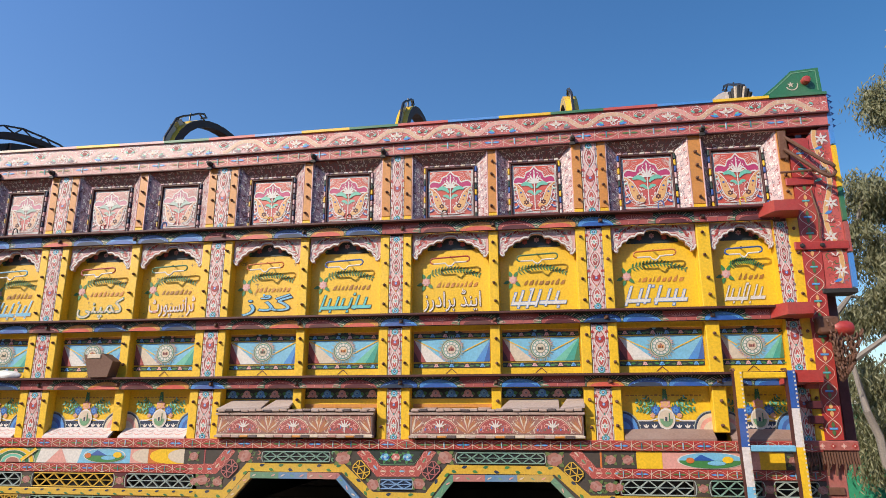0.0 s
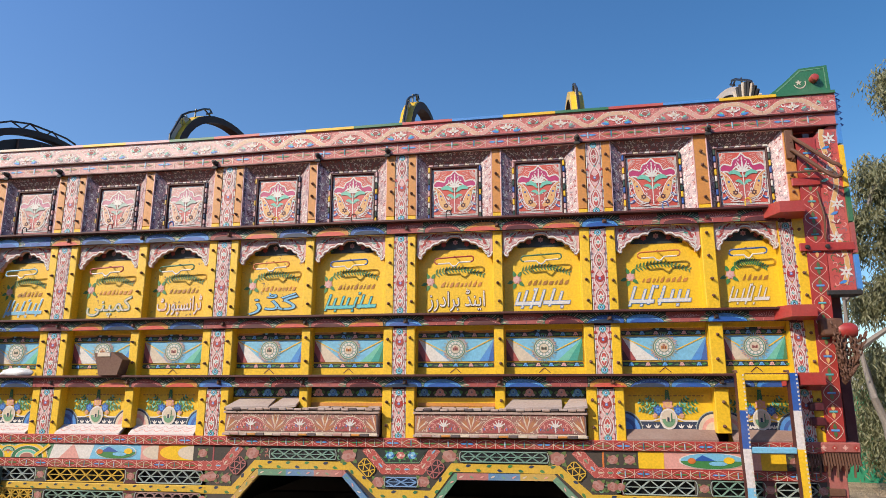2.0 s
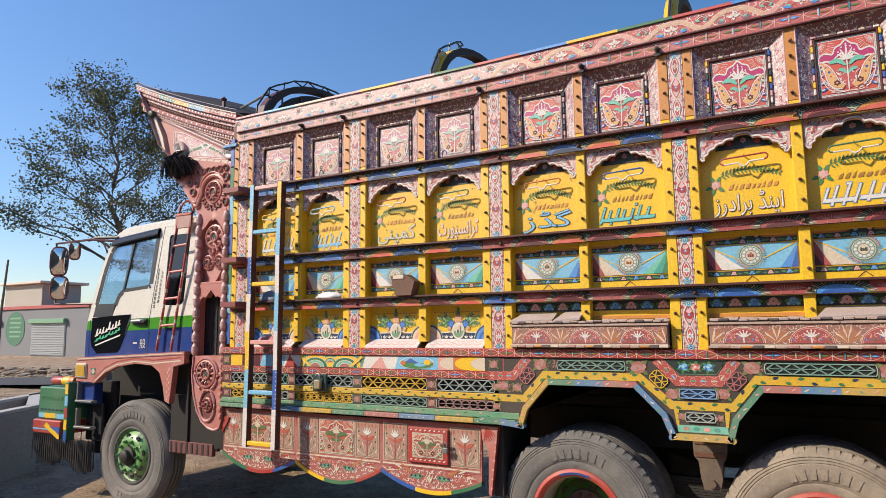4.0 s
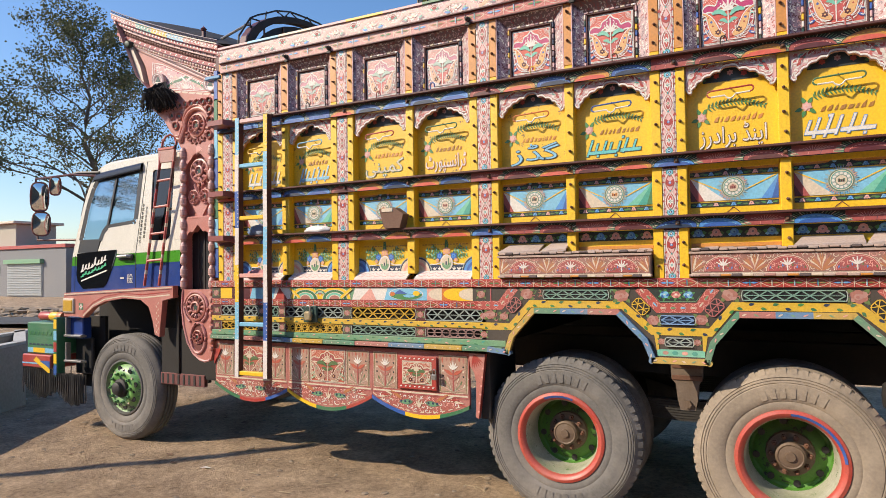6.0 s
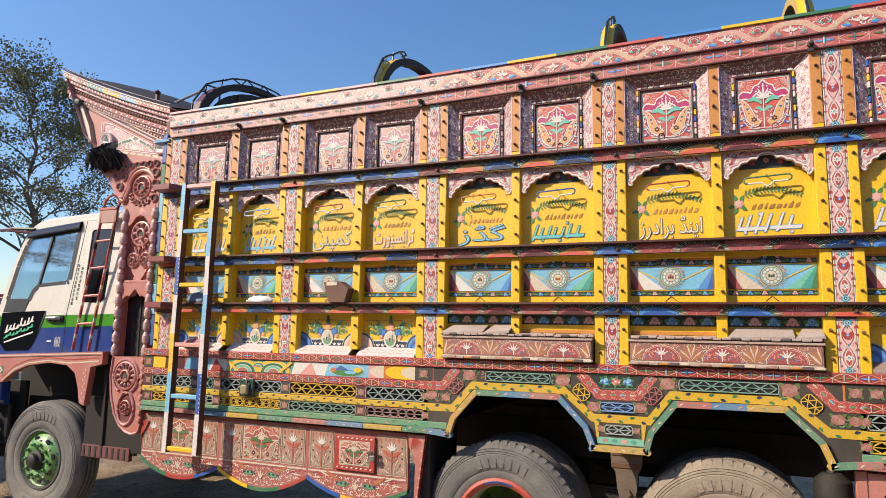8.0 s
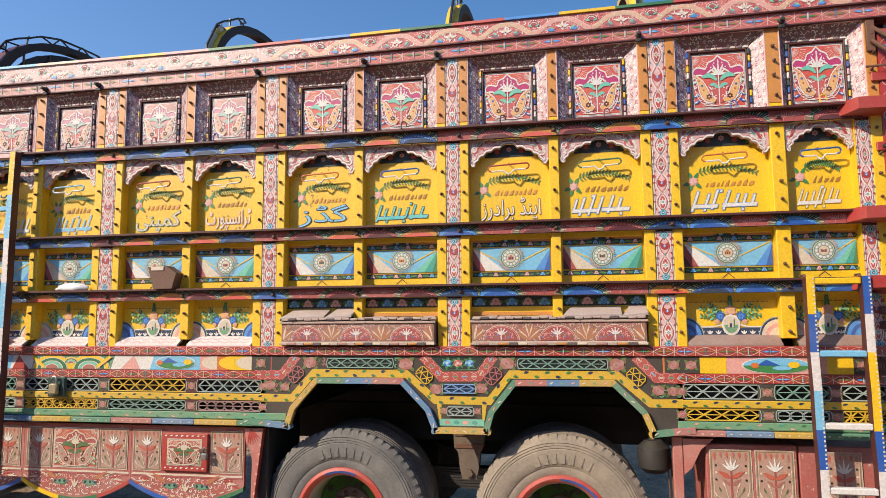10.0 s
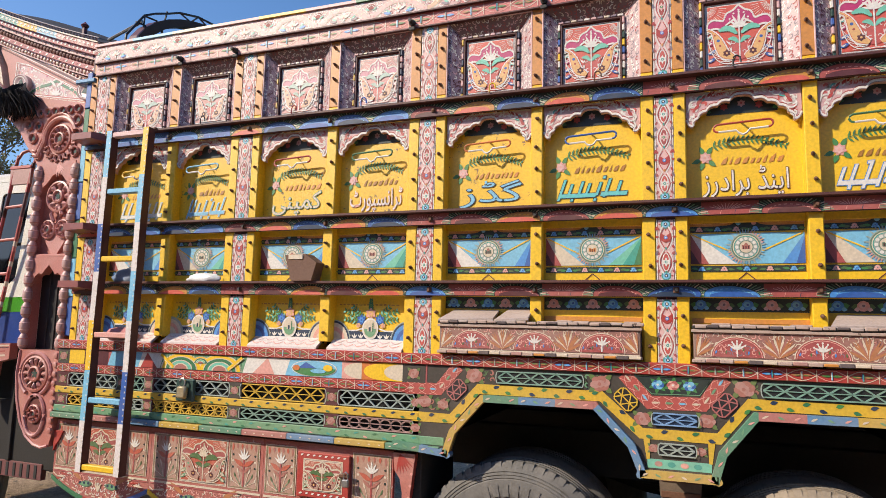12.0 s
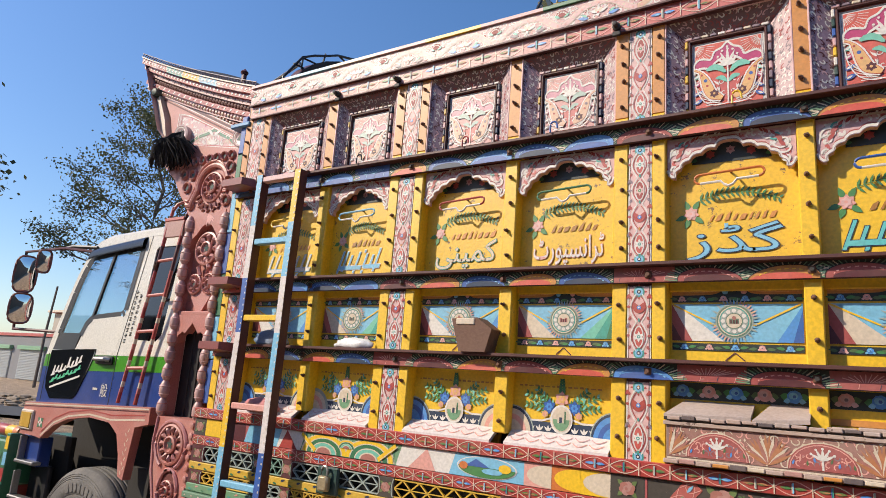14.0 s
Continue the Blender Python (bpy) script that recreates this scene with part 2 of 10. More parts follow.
def glass_material():
    m = bpy.data.materials.new("tinted_glass")
    m.use_nodes = True
    p = m.node_tree.nodes["Principled BSDF"]
    p.inputs["Base Color"].default_value = (0.62, 0.72, 0.74, 1)
    p.inputs["Transmission Weight"].default_value = 1
    p.inputs["Roughness"].default_value = 0.02
    p.inputs["IOR"].default_value = 1.45
    return m


GLASS = glass_material()


def mirror_material():
    m = bpy.data.materials.new("mirror_glass")
    m.use_nodes = True
    p = m.node_tree.nodes["Principled BSDF"]
    p.inputs["Base Color"].default_value = (0.85, 0.87, 0.88, 1)
    p.inputs["Metallic"].default_value, p.inputs["Roughness"].default_value = 1, 0.03
    return m


MIRROR = mirror_material()


def dirt_material():
    m = bpy.data.materials.new("dry_dirt")
    m.use_nodes = True
    n, l = m.node_tree.nodes, m.node_tree.links
    p = n["Principled BSDF"]
    co = n.new("ShaderNodeTexCoord")
    tex = []
    for s, d in ((0.35, 5), (2.2, 7), (26, 6), (120, 3)):
        x = n.new("ShaderNodeTexNoise")
        x.inputs["Scale"].default_value, x.inputs["Detail"].default_value, x.inputs["Roughness"].default_value = s, d, 0.65
        l.new(co.outputs["Object"], x.inputs["Vector"])
        tex.append(x)
    r = n.new("ShaderNodeValToRGB")
    r.color_ramp.elements[0].position, r.color_ramp.elements[0].color = 0.36, (0.175, 0.115, 0.07, 1)
    r.color_ramp.elements[1].position, r.color_ramp.elements[1].color = 0.64, (0.62, 0.445, 0.29, 1)
    add = n.new("ShaderNodeMath")
    add.operation = "MULTIPLY_ADD"
    add.inputs[1].default_value, add.inputs[2].default_value = 0.55, 0.0
    l.new(tex[1].outputs["Fac"], add.inputs[0])
    add2 = n.new("ShaderNodeMath")
    add2.operation = "MULTIPLY_ADD"
    add2.inputs[1].default_value = 0.45
    l.new(tex[2].outputs["Fac"], add2.inputs[0])
    l.new(add.outputs[0], add2.inputs[2])
    l.new(add2.outputs[0], r.inputs["Fac"])
    # dark oily earth in the middle of the stand
    oil = n.new("ShaderNodeMapRange")
    oil.inputs["From Min"].default_value, oil.inputs["From Max"].default_value, oil.inputs["To Max"].default_value = 0.60, 0.74, 0.35
    l.new(tex[0].outputs["Fac"], oil.inputs["Value"])
    mix = n.new("ShaderNodeMix")
    mix.data_type = "RGBA"
    mix.inputs["B"].default_value = (0.16, 0.12, 0.09, 1)
    l.new(r.outputs["Color"], mix.inputs["A"])
    l.new(oil.outputs["Result"], mix.inputs["Factor"])
    l.new(mix.outputs["Result"], p.inputs["Base Color"])
    p.inputs["Roughness"].default_value = 0.95
    b = n.new("ShaderNodeBump")
    b.inputs["Strength"].default_value, b.inputs["Distance"].default_value = 0.9, 0.03
    sm = n.new("ShaderNodeMath")
    sm.operation = "ADD"
    l.new(tex[2].outputs["Fac"], sm.inputs[0])
    l.new(tex[3].outputs["Fac"], sm.inputs[1])
    l.new(sm.outputs[0], b.inputs["Height"])
    l.new(b.outputs["Normal"], p.inputs["Normal"])
    return m


DIRT = dirt_material()


# ---------- geometry helpers ----------
class Geo:
    """Collects faces with materials, to become one mesh."""

    def __init__(self):
        self.v, self.f, self.m, self.mats, self.n = [], [], [], [], 0

    def slot(self, mat):
        if mat not in self.mats:
            self.mats.append(mat)
        return self.mats.index(mat)

    def face(self, pts, mat):
        k = len(self.v)
        self.v.extend(tuple(p) for p in pts)
        self.f.append(tuple(range(k, k + len(pts))))
        self.m.append(self.slot(mat))

    def mesh(self, verts, faces, mat):
        k, s = len(self.v), self.slot(mat)
        self.v.extend(tuple(p) for p in verts)
        for f in faces:
            self.f.append(tuple(k + i for i in f))
            self.m.append(s)

    def flat(self, pts, y, mat):
        """A painted shape in the plane of a side wall, (x, z) points counter-clockwise."""
        self.n = (self.n + 1) % 9
        self.face([(x, y - 0.00007 * self.n, z) for x, z in pts], mat)

    def rect(self, x0, x1, z0, z1, y, mat):
        self.flat([(x0, z0), (x1, z0), (x1, z1), (x0, z1)], y, mat)

    def box(self, x0, x1, y0, y1, z0, z1, mat, bev=0.004):
        b = min(bev, (x1 - x0) * 0.3, (y1 - y0) * 0.3, (z1 - z0) * 0.3)
        lo, hi = (x0, y0, z0), (x1, y1, z1)
        vs, idx = [], {}
        for c in range(8):
            s = [(c >> a) & 1 for a in range(3)]
            for a in range(3):
                p = [(hi[i] - b * (i != a)) if s[i] else (lo[i] + b * (i != a)) for i in range(3)]
                idx[c, a] = len(vs)
                vs.append(p)
        fs = []
        for a in range(3):
            i, j = (a + 1) % 3, (a + 2) % 3
            for side in (0, 1):
                q = []
                for si, sj in ((0, 0), (1, 0), (1, 1), (0, 1)):
                    c = (side << a) | (si << i) | (sj << j)
                    q.append(idx[c, a])
                fs.append(q if side else q[::-1])
            for si in (0, 1):
                for sj in (0, 1):
                    c0 = (si << i) | (sj << j)
                    c1 = c0 | (1 << a)
                    q = [idx[c0, i], idx[c1, i], idx[c1, j], idx[c0, j]]
                    fs.append(q if si ^ sj else q[::-1])
        for c in range(8):
            q = [idx[c, 0], idx[c, 1], idx[c, 2]]
            fs.append(q if bin(c).count("1") % 2 else q[::-1])
        self.mesh(vs, fs, mat)

    def prism(self, pts, y0, y1, mat, side=None):
        """A plate with that (x, z) outline (counter-clockwise), from y0 (front) to y1."""
        n = len(pts)
        self.face([(x, y0, z) for x, z in pts], mat)
        self.face([(x, y1, z) for x, z in reversed(pts)], side or mat)
        vs = [(x, y0, z) for x, z in pts] + [(x, y1, z) for x, z in pts]
        self.mesh(vs, [(i, i + n, (i + 1) % n + n, (i + 1) % n) for i in range(n)], side or mat)

    def tube(self, pts, r, mat, n=6, closed=False):
        pts = [Vector(p) for p in pts]
        k, vs = len(pts), []
        for i, p in enumerate(pts):
            a = pts[(i - 1) % k] if (closed or i) else p
            b = pts[(i + 1) % k] if (closed or i < k - 1) else p
            d = (b - a).normalized()
            u = d.orthogonal() if abs(d.z) > 0.99 else d.cross(Vector((0, 0, 1)))
            u.normalize()
            w = d.cross(u)
            rr = r[i] if isinstance(r, (list, tuple)) else r
            vs += [p + (u * math.cos(2 * math.pi * j / n) + w * math.sin(2 * math.pi * j / n)) * rr for j in range(n)]
        fs = []
        for i in range(k if closed else k - 1):
            for j in range(n):
                a, b = i * n, ((i + 1) % k) * n
                fs.append((a + j, a + (j + 1) % n, b + (j + 1) % n, b + j))
        if not closed:
            fs += [tuple(range(n))[::-1], tuple(range((k - 1) * n, k * n))]
        self.mesh(vs, fs, mat)

    def lathe(self, prof, c, mat, n=32, axis="y", cap=True):
        """Turns (radius, along) points round an axis through c."""
        vs, fs = [], []
        for r, h in prof:
            for j in range(n):
                a = 2 * math.pi * j / n
                u, w = r * math.cos(a), r * math.sin(a)
                vs.append({"y": (c[0] + u, c[1] + h, c[2] + w), "z": (c[0] + u, c[1] + w, c[2] + h), "x": (c[0] + h, c[1] + u, c[2] + w)}[axis])
        for i in range(len(prof) - 1):
            for j in range(n):
                fs.append((i * n + j, i * n + (j + 1) % n, (i + 1) * n + (j + 1) % n, (i + 1) * n + j))
        if cap:
            for i in (0, len(prof) - 1):
                if prof[i][0] > 1e-4:
                    fs.append(tuple(range(i * n, (i + 1) * n)))
        self.mesh(vs, fs, mat)

    # painted strokes and leaves
    def petal(self, x, z, ang, length, width, y, mat, k=8):
        a = radians(ang)
        d, w = (math.cos(a), math.sin(a)), (-math.sin(a), math.cos(a))
        pts = []
        for i in range(k + 1):
            t = i / k
            pts.append((t, -math.sin(math.pi * t ** 0.8) * 0.5))
        for i in range(k - 1, 0, -1):
            t = i / k
            pts.append((t, math.sin(math.pi * t ** 0.8) * 0.5))
        self.flat([(x + d[0] * t * length + w[0] * s * width, z + d[1] * t * length + w[1] * s * width) for t, s in pts], y, mat)

    def disc(self, x, z, r, y, mat, n=12, rz=None):
        self.flat([(x + r * math.cos(2 * math.pi * i / n), z + (rz or r) * math.sin(2 * math.pi * i / n)) for i in range(n)], y, mat)

    def stroke(self, pts, w, y, mat, closed=False):
        k = len(pts)
        ring = range(k if closed else k - 1)
        out = []
        for i, (x, z) in enumerate(pts):
            a = pts[(i - 1) % k] if (closed or i) else pts[0]
            b = pts[(i + 1) % k] if (closed or i < k - 1) else pts[-1]
            dx, dz = b[0] - a[0], b[1] - a[1]
            q = math.hypot(dx, dz) or 1
            out.append((x - dz / q * w / 2, z + dx / q * w / 2))
            out.append((x + dz / q * w / 2, z - dx / q * w / 2))
        self.n = (self.n + 1) % 9
        self.mesh([(x, y - 0.00007 * self.n, z) for x, z in out], [(2 * i + 1, (2 * ((i + 1) % k)) + 1, 2 * ((i + 1) % k), 2 * i) for i in ring], mat)

    def taper(self, pts, widths, y, mat):
        """A painted band of changing width along a line."""
        out, k = [], len(pts)
        for i, (x, z) in enumerate(pts):
            a, b = pts[max(0, i - 1)], pts[min(k - 1, i + 1)]
            dx, dz = b[0] - a[0], b[1] - a[1]
            q = math.hypot(dx, dz) or 1
            w = widths[i]
            out += [(x - dz / q * w / 2, z + dx / q * w / 2), (x + dz / q * w / 2, z - dx / q * w / 2)]
        self.n = (self.n + 1) % 9
        self.mesh([(x, y - 0.00007 * self.n, z) for x, z in out], [(2 * i + 1, 2 * i + 3, 2 * i + 2, 2 * i) for i in range(k - 1)], mat)

    def filigree(self, P, su, sv, cell, mats, seed, w=0.0032, leaf=True):
        """Dense painted scrollwork over a patch; P maps (u, v) in 0..1 to a place, su and sv are its sides."""
        rng = random.Random(seed)
        nu, nv = max(1, round(su / cell)), max(1, round(sv / cell))
        cu, cv = su / nu, sv / nv
        r = min(cu, cv) * 0.48
        for i in range(nu):
            for j in range(nv):
                c = ((i + 0.5 + rng.uniform(-0.1, 0.1)) * cu, (j + 0.5 + rng.uniform(-0.1, 0.1)) * cv)
                a0, s = rng.uniform(0, 6.28), 1 if (i + j) % 2 else -1
                mat = mats[rng.randint(0, len(mats) - 1)]
                vs, k = [], 8
                for t in range(k):
                    f = t / (k - 1)
                    a, q = a0 + s * f * 4.4, r * (1 - 0.72 * f)
                    for h in (-1, 1):
                        rr = q + h * w * 0.5 * (0.5 + math.sin(math.pi * (0.15 + 0.8 * f)))
                        vs.append(P(min(1, max(0, (c[0] + rr * math.cos(a)) / su)), min(1, max(0, (c[1] + rr * math.sin(a)) / sv))))
                self.mesh(vs, [(2 * t, 2 * t + 1, 2 * t + 3, 2 * t + 2) for t in range(k - 1)], mat)
                if leaf:
                    a = a0 + s * 2.6
                    e = (c[0] + r * 0.95 * math.cos(a), c[1] + r * 0.95 * math.sin(a))
                    d = a + s * 1.1
                    l = r * 0.75
                    pts = [(0, 0), (0.5, -0.32), (1, 0), (0.5, 0.32)]
                    self.mesh([P(min(1, max(0, (e[0] + l * (x * math.cos(d) - z * math.sin(d))) / su)), min(1, max(0, (e[1] + l * (x * math.sin(d) + z * math.cos(d))) / sv))) for x, z in pts], [(0, 1, 2, 3)], mats[-1])

    def scrollwork(self, x0, x1, z0, z1, y, cell, mats, seed, w=0.0032, leaf=True):
        self.filigree(lambda u, v: (x0 + (x1 - x0) * u, y, z0 + (z1 - z0) * v), x1 - x0, z1 - z0, cell, mats, seed, w, leaf)

    def flower(self, x, z, r, y, mat, mid, n=5, turn=90):
        for i in range(n):
            self.petal(x, z, turn + 360 * i / n, r, r * 0.75, y, mat, 6)
        self.disc(x, z, r * 0.28, y - 0.0008, mid, 8)

    def data(self, name, smooth=False):
        me = bpy.data.meshes.new(name)
        me.from_pydata(self.v, [], self.f)
        for mat in self.mats:
            me.materials.append(mat)
        me.polygons.foreach_set("material_index", self.m)
        if smooth:
            bm = bmesh.new()
            bm.from_mesh(me)
            bmesh.ops.remove_doubles(bm, verts=bm.verts, dist=0.0002)
            bm.to_mesh(me)
            bm.free()
            me.shade_smooth()
            me.set_sharp_from_angle(angle=radians(38))
        me.update()
        return me


def part(name, geo, parent, label="", smooth=False):
    ob = new(name, geo if isinstance(geo, bpy.types.Mesh) else geo.data(name, smooth))
    ob.parent = parent
    if label:
        ob["label"] = label
    return ob


def thing(name, label, category, group="", at=(0, 0, 0)):
    ob = new(name)
    ob.location = at
    ob.empty_display_size = 0.2
    return tagged(ob, label, category, group)


def arc(cx, cz, r, a0, a1, n=12, rz=None):
    return [(cx + r * math.cos(radians(a0 + (a1 - a0) * i / n)), cz + (rz or r) * math.sin(radians(a0 + (a1 - a0) * i / n))) for i in range(n + 1)]


def lerp(a, b, t):
    return a + (b - a) * t


rnd = random.Random(7)

# ---------- ground ----------


def ground_height(x, y):
    far = max(0.0, math.hypot(x - 2, y) - 7)
    h = 0.018 * noise.noise((x * 0.9, y * 0.9, 0.3)) + 0.012 * noise.noise((x * 3.1, y * 3.1, 1.7))
    h += min(1.0, far * 0.06) * 0.16 * noise.noise((x * 0.22, y * 0.22, 4.0))
    return h - 0.008


def build_ground():
    axis = [0.0]
    step = 0.11
    while axis[-1] < 900:
        axis.append(axis[-1] + step)
        if axis[-1] > 7:
            step *= 1.16
    axis = [-a for a in axis[:0:-1]] + axis
    g, n = Geo(), len(axis)
    vs = [(x + 1.5, y - 0.5, ground_height(x + 1.5, y - 0.5) if abs(x) + abs(y) < 160 else -0.05) for y in axis for x in axis]
    g.mesh(vs, [(j * n + i, j * n + i + 1, (j + 1) * n + i + 1, (j + 1) * n + i) for j in range(n - 1) for i in range(n - 1)], DIRT)
    return tagged(new("ground", g.data("ground", False)), "dusty brown dirt yard with oily patches", "ground", kind="structure")


ground = build_ground()
ground.data.shade_smooth()

# ---------- the truck ----------
truck = thing("cargo_truck", "heavily painted yellow and red ten-wheeled cargo truck, parked on dirt", "truck")

PILLARS = [(-0.07, 0.155), (1.135, 1.348), (2.331, 2.543), (3.553, 3.756), (4.79, 5.005), (5.95, 6.095)]
POSTS = [(0.636, 0.708), (1.812, 1.876), (3.013, 3.072), (4.250, 4.310), (5.508, 5.588)]
OPENINGS = []
for (a, b), (c, d), (e, f) in zip(PILLARS[:-1], POSTS, PILLARS[1:]):
    OPENINGS += [(b, c), (d, e)]
Z_SKIRT, Z_R3, Z_R2, Z_R1, Z_BAND = 1.58, 1.948, 2.322, 2.925, 3.374
R_STRIP = 0.07
Y_FRONT = -0.07


def sweep(x):
    """How far the top edge rises towards the tail."""
    return 0.015 * max(0.0, x - 2.2)


side_wall = part("side_wall", Geo(), truck, "timber side wall with painted panels")
core = Geo()
core.box(-0.10, 6.20, 0.058, 0.085, 1.56, 3.54, MAROON)
side_wall.data = core.data("side_wall")


def scroll(g, x, z, r, y, mat, flip=1, turn=0, w=0.005):
    pts = []
    for i in range(11):
        t = i / 10
        a = radians(turn) + flip * t * 4.6
        pts.append((x + r * (1 - 0.78 * t) * math.cos(a), z + r * (1 - 0.78 * t) * math.sin(a)))
    g.stroke(pts, w, y, mat)


def garland_strip(g, x0, x1, z0, z1, y):
    """White-bordered floral strip of a pillar: hearts and ovals on a stem, round flowers at both ends."""
    w, c = x1 - x0, (x0 + x1) / 2
    g.rect(x0, x1, z0, z1, y, WHITE)
    g.rect(x0 + 0.006, x1 - 0.006, z0, z1, y - 0.0010, MAROON)
    g.rect(x0 + 0.0085, x1 - 0.0085, z0 + 0.003, z1 - 0.003, y - 0.0016, BLUSH)
    n = max(1, round((z1 - z0 - 0.06) / 0.125))
    h = (z1 - z0 - 0.06) / n
    for z in (z0 + 0.024, z1 - 0.024):
        for r, m, d in ((0.022, TEAL, 0.0026), (0.016, SKYBLUE, 0.0034), (0.008, NAVY, 0.0042), (0.004, WHITE, 0.0048)):
            g.disc(c, z, r, y - d, m, 12)
        for e in range(8):
            g.petal(c + 0.020 * math.cos(e * 0.785), z + 0.020 * math.sin(e * 0.785), e * 45, 0.012, 0.008, y - 0.0022, (RED, WHITE)[e % 2], 4)
    for i in range(n):
        z = z0 + 0.03 + (i + 0.5) * h
        for s in (-1, 1):
            # white tendrils and dark red leaves at both sides
            g.stroke([(c + s * w * (0.10 + 0.26 * math.sin(math.pi * t / 6)), z - h / 2 + h * t / 6) for t in range(7)], 0.005, y - 0.003, WHITE)
            g.stroke([(c + s * w * (0.06 + 0.23 * math.sin(math.pi * t / 6)), z - h * 0.42 + h * 0.84 * t / 6) for t in range(7)], 0.0032, y - 0.0032, RED)
            for q, a in ((0.30, 62), (-0.30, -62), (0.02, 10)):
                g.petal(c + s * w * 0.34, z + q * h, 90 - s * (90 - a), 0.020, 0.011, y - 0.0030, (FADEDRED, RED, LILAC)[(i + round(q * 10)) % 3], 5)
            g.petal(c + s * w * 0.40, z + h * 0.48, 90 - s * 150, 0.026, 0.012, y - 0.0031, (LILAC, RED)[i % 2], 5)
        k = i % 3
        if k == 1:
            # heart
            for s in (-1, 1):
                g.petal(c, z - h * 0.20, 90 - s * 26, h * 0.44, 0.026, y - 0.0036, RED, 6)
            g.disc(c, z, 0.0085, y - 0.0044, MIDBLUE, 8)
            g.disc(c, z, 0.004, y - 0.0050, WHITE, 6)
        else:
            g.disc(c, z, w * 0.165, y - 0.0034, FADEDRED if k else PANELRED, 12, h * 0.33)
            g.stroke(arc(c, z, w * 0.185, 0, 360, 14, h * 0.36), 0.0042, y - 0.0038, WHITE)
            for e in range(6):
                g.petal(c, z, 30 + 60 * e, 0.022, 0.011, y - 0.0042, (BLUSH, WHITE)[k == 0], 5)
            g.disc(c, z, 0.007, y - 0.0048, (LEAF, TEAL)[k == 0], 7)
            g.disc(c, z, 0.0032, y - 0.0052, WHITE, 6)
        for e in (-1, 1):
            g.petal(c, z + e * h * 0.50, 90, 0.016, 0.009, y - 0.0040, (TEAL, OCHRE)[i % 2], 5)


def build_pillar(x0, x1, last=False):
    g = Geo()
    zt = Z_BAND + sweep((x0 + x1) / 2)
    s0, s1 = (x0 + 0.004, x1 - 0.066) if last else (x0 + 0.062, x1 - 0.056)
    rows = ((Z_SKIRT - 0.02, Z_R3 - 0.075), (Z_R3, Z_R2 - 0.075), (Z_R2, Z_R1 - 0.082), (Z_R1, zt))
    for z0, z1, mat in ((Z_SKIRT - 0.03, 2.97, YELLOW), (2.97, zt, OCHRE)):
        if not last or mat is YELLOW:
            g.box(x0, s0 - 0.002, Y_FRONT, 0.056, z0, z1, mat)
            g.box(s0 - 0.001, s1 + 0.001, Y_FRONT + 0.006, 0.028, z0, z1, MAROON)
        g.box(s1 + 0.002, x1, Y_FRONT, 0.056, z0, z1, mat)
    for z0, z1 in rows[:3] if last else rows:
        garland_strip(g, s0, s1, z0 + 0.006, z1 - 0.003, Y_FRONT + 0.003)
    return part("pillar", g, side_wall, "yellow pillar with a red and white floral strip")


for i, (a, b) in enumerate(PILLARS):
    build_pillar(a, b, i == 5)
for a, b in POSTS:
    g = Geo()
    g.box(a, b, Y_FRONT + 0.004, 0.056, Z_SKIRT + 0.04, 2.97, YELLOW)
    g.box(a, b, Y_FRONT + 0.004, 0.056, 2.97, Z_BAND + sweep(a), OCHRE)
    part("post", g, side_wall, "yellow post, ochre above the top rail")

# rusty bolts on posts and pillars
bolt = Geo()
bolt.lathe([(0.0095, 0.0), (0.010, -0.005), (0.0065, -0.007), (0.006, -0.018), (0.0035, -0.023), (0.0, -0.024)], (0, 0, 0), RUST, 7)
bolt_mesh = bolt.data("bolt", True)
bolt_x = []
for i, (a, b) in enumerate(PILLARS):
    bolt_x += [a + 0.032, b - 0.029] if i < 5 else [b - 0.03]
bolt_x += [(a + b) / 2 for a, b in POSTS]
for bx in bolt_x:
    for bz in (1.66, 1.80, 2.03, 2.18, 2.40, 2.52, 2.65, 2.78, 3.02, 3.13, 3.23, 3.32):
        o = part("bolt", bolt_mesh, side_wall)
        o.location = (bx + rnd.uniform(-0.006, 0.006), Y_FRONT, bz + rnd.uniform(-0.012, 0.012))
        o.rotation_euler = (rnd.uniform(-0.25, 0.25), rnd.uniform(0, 3), rnd.uniform(-0.25, 0.25))


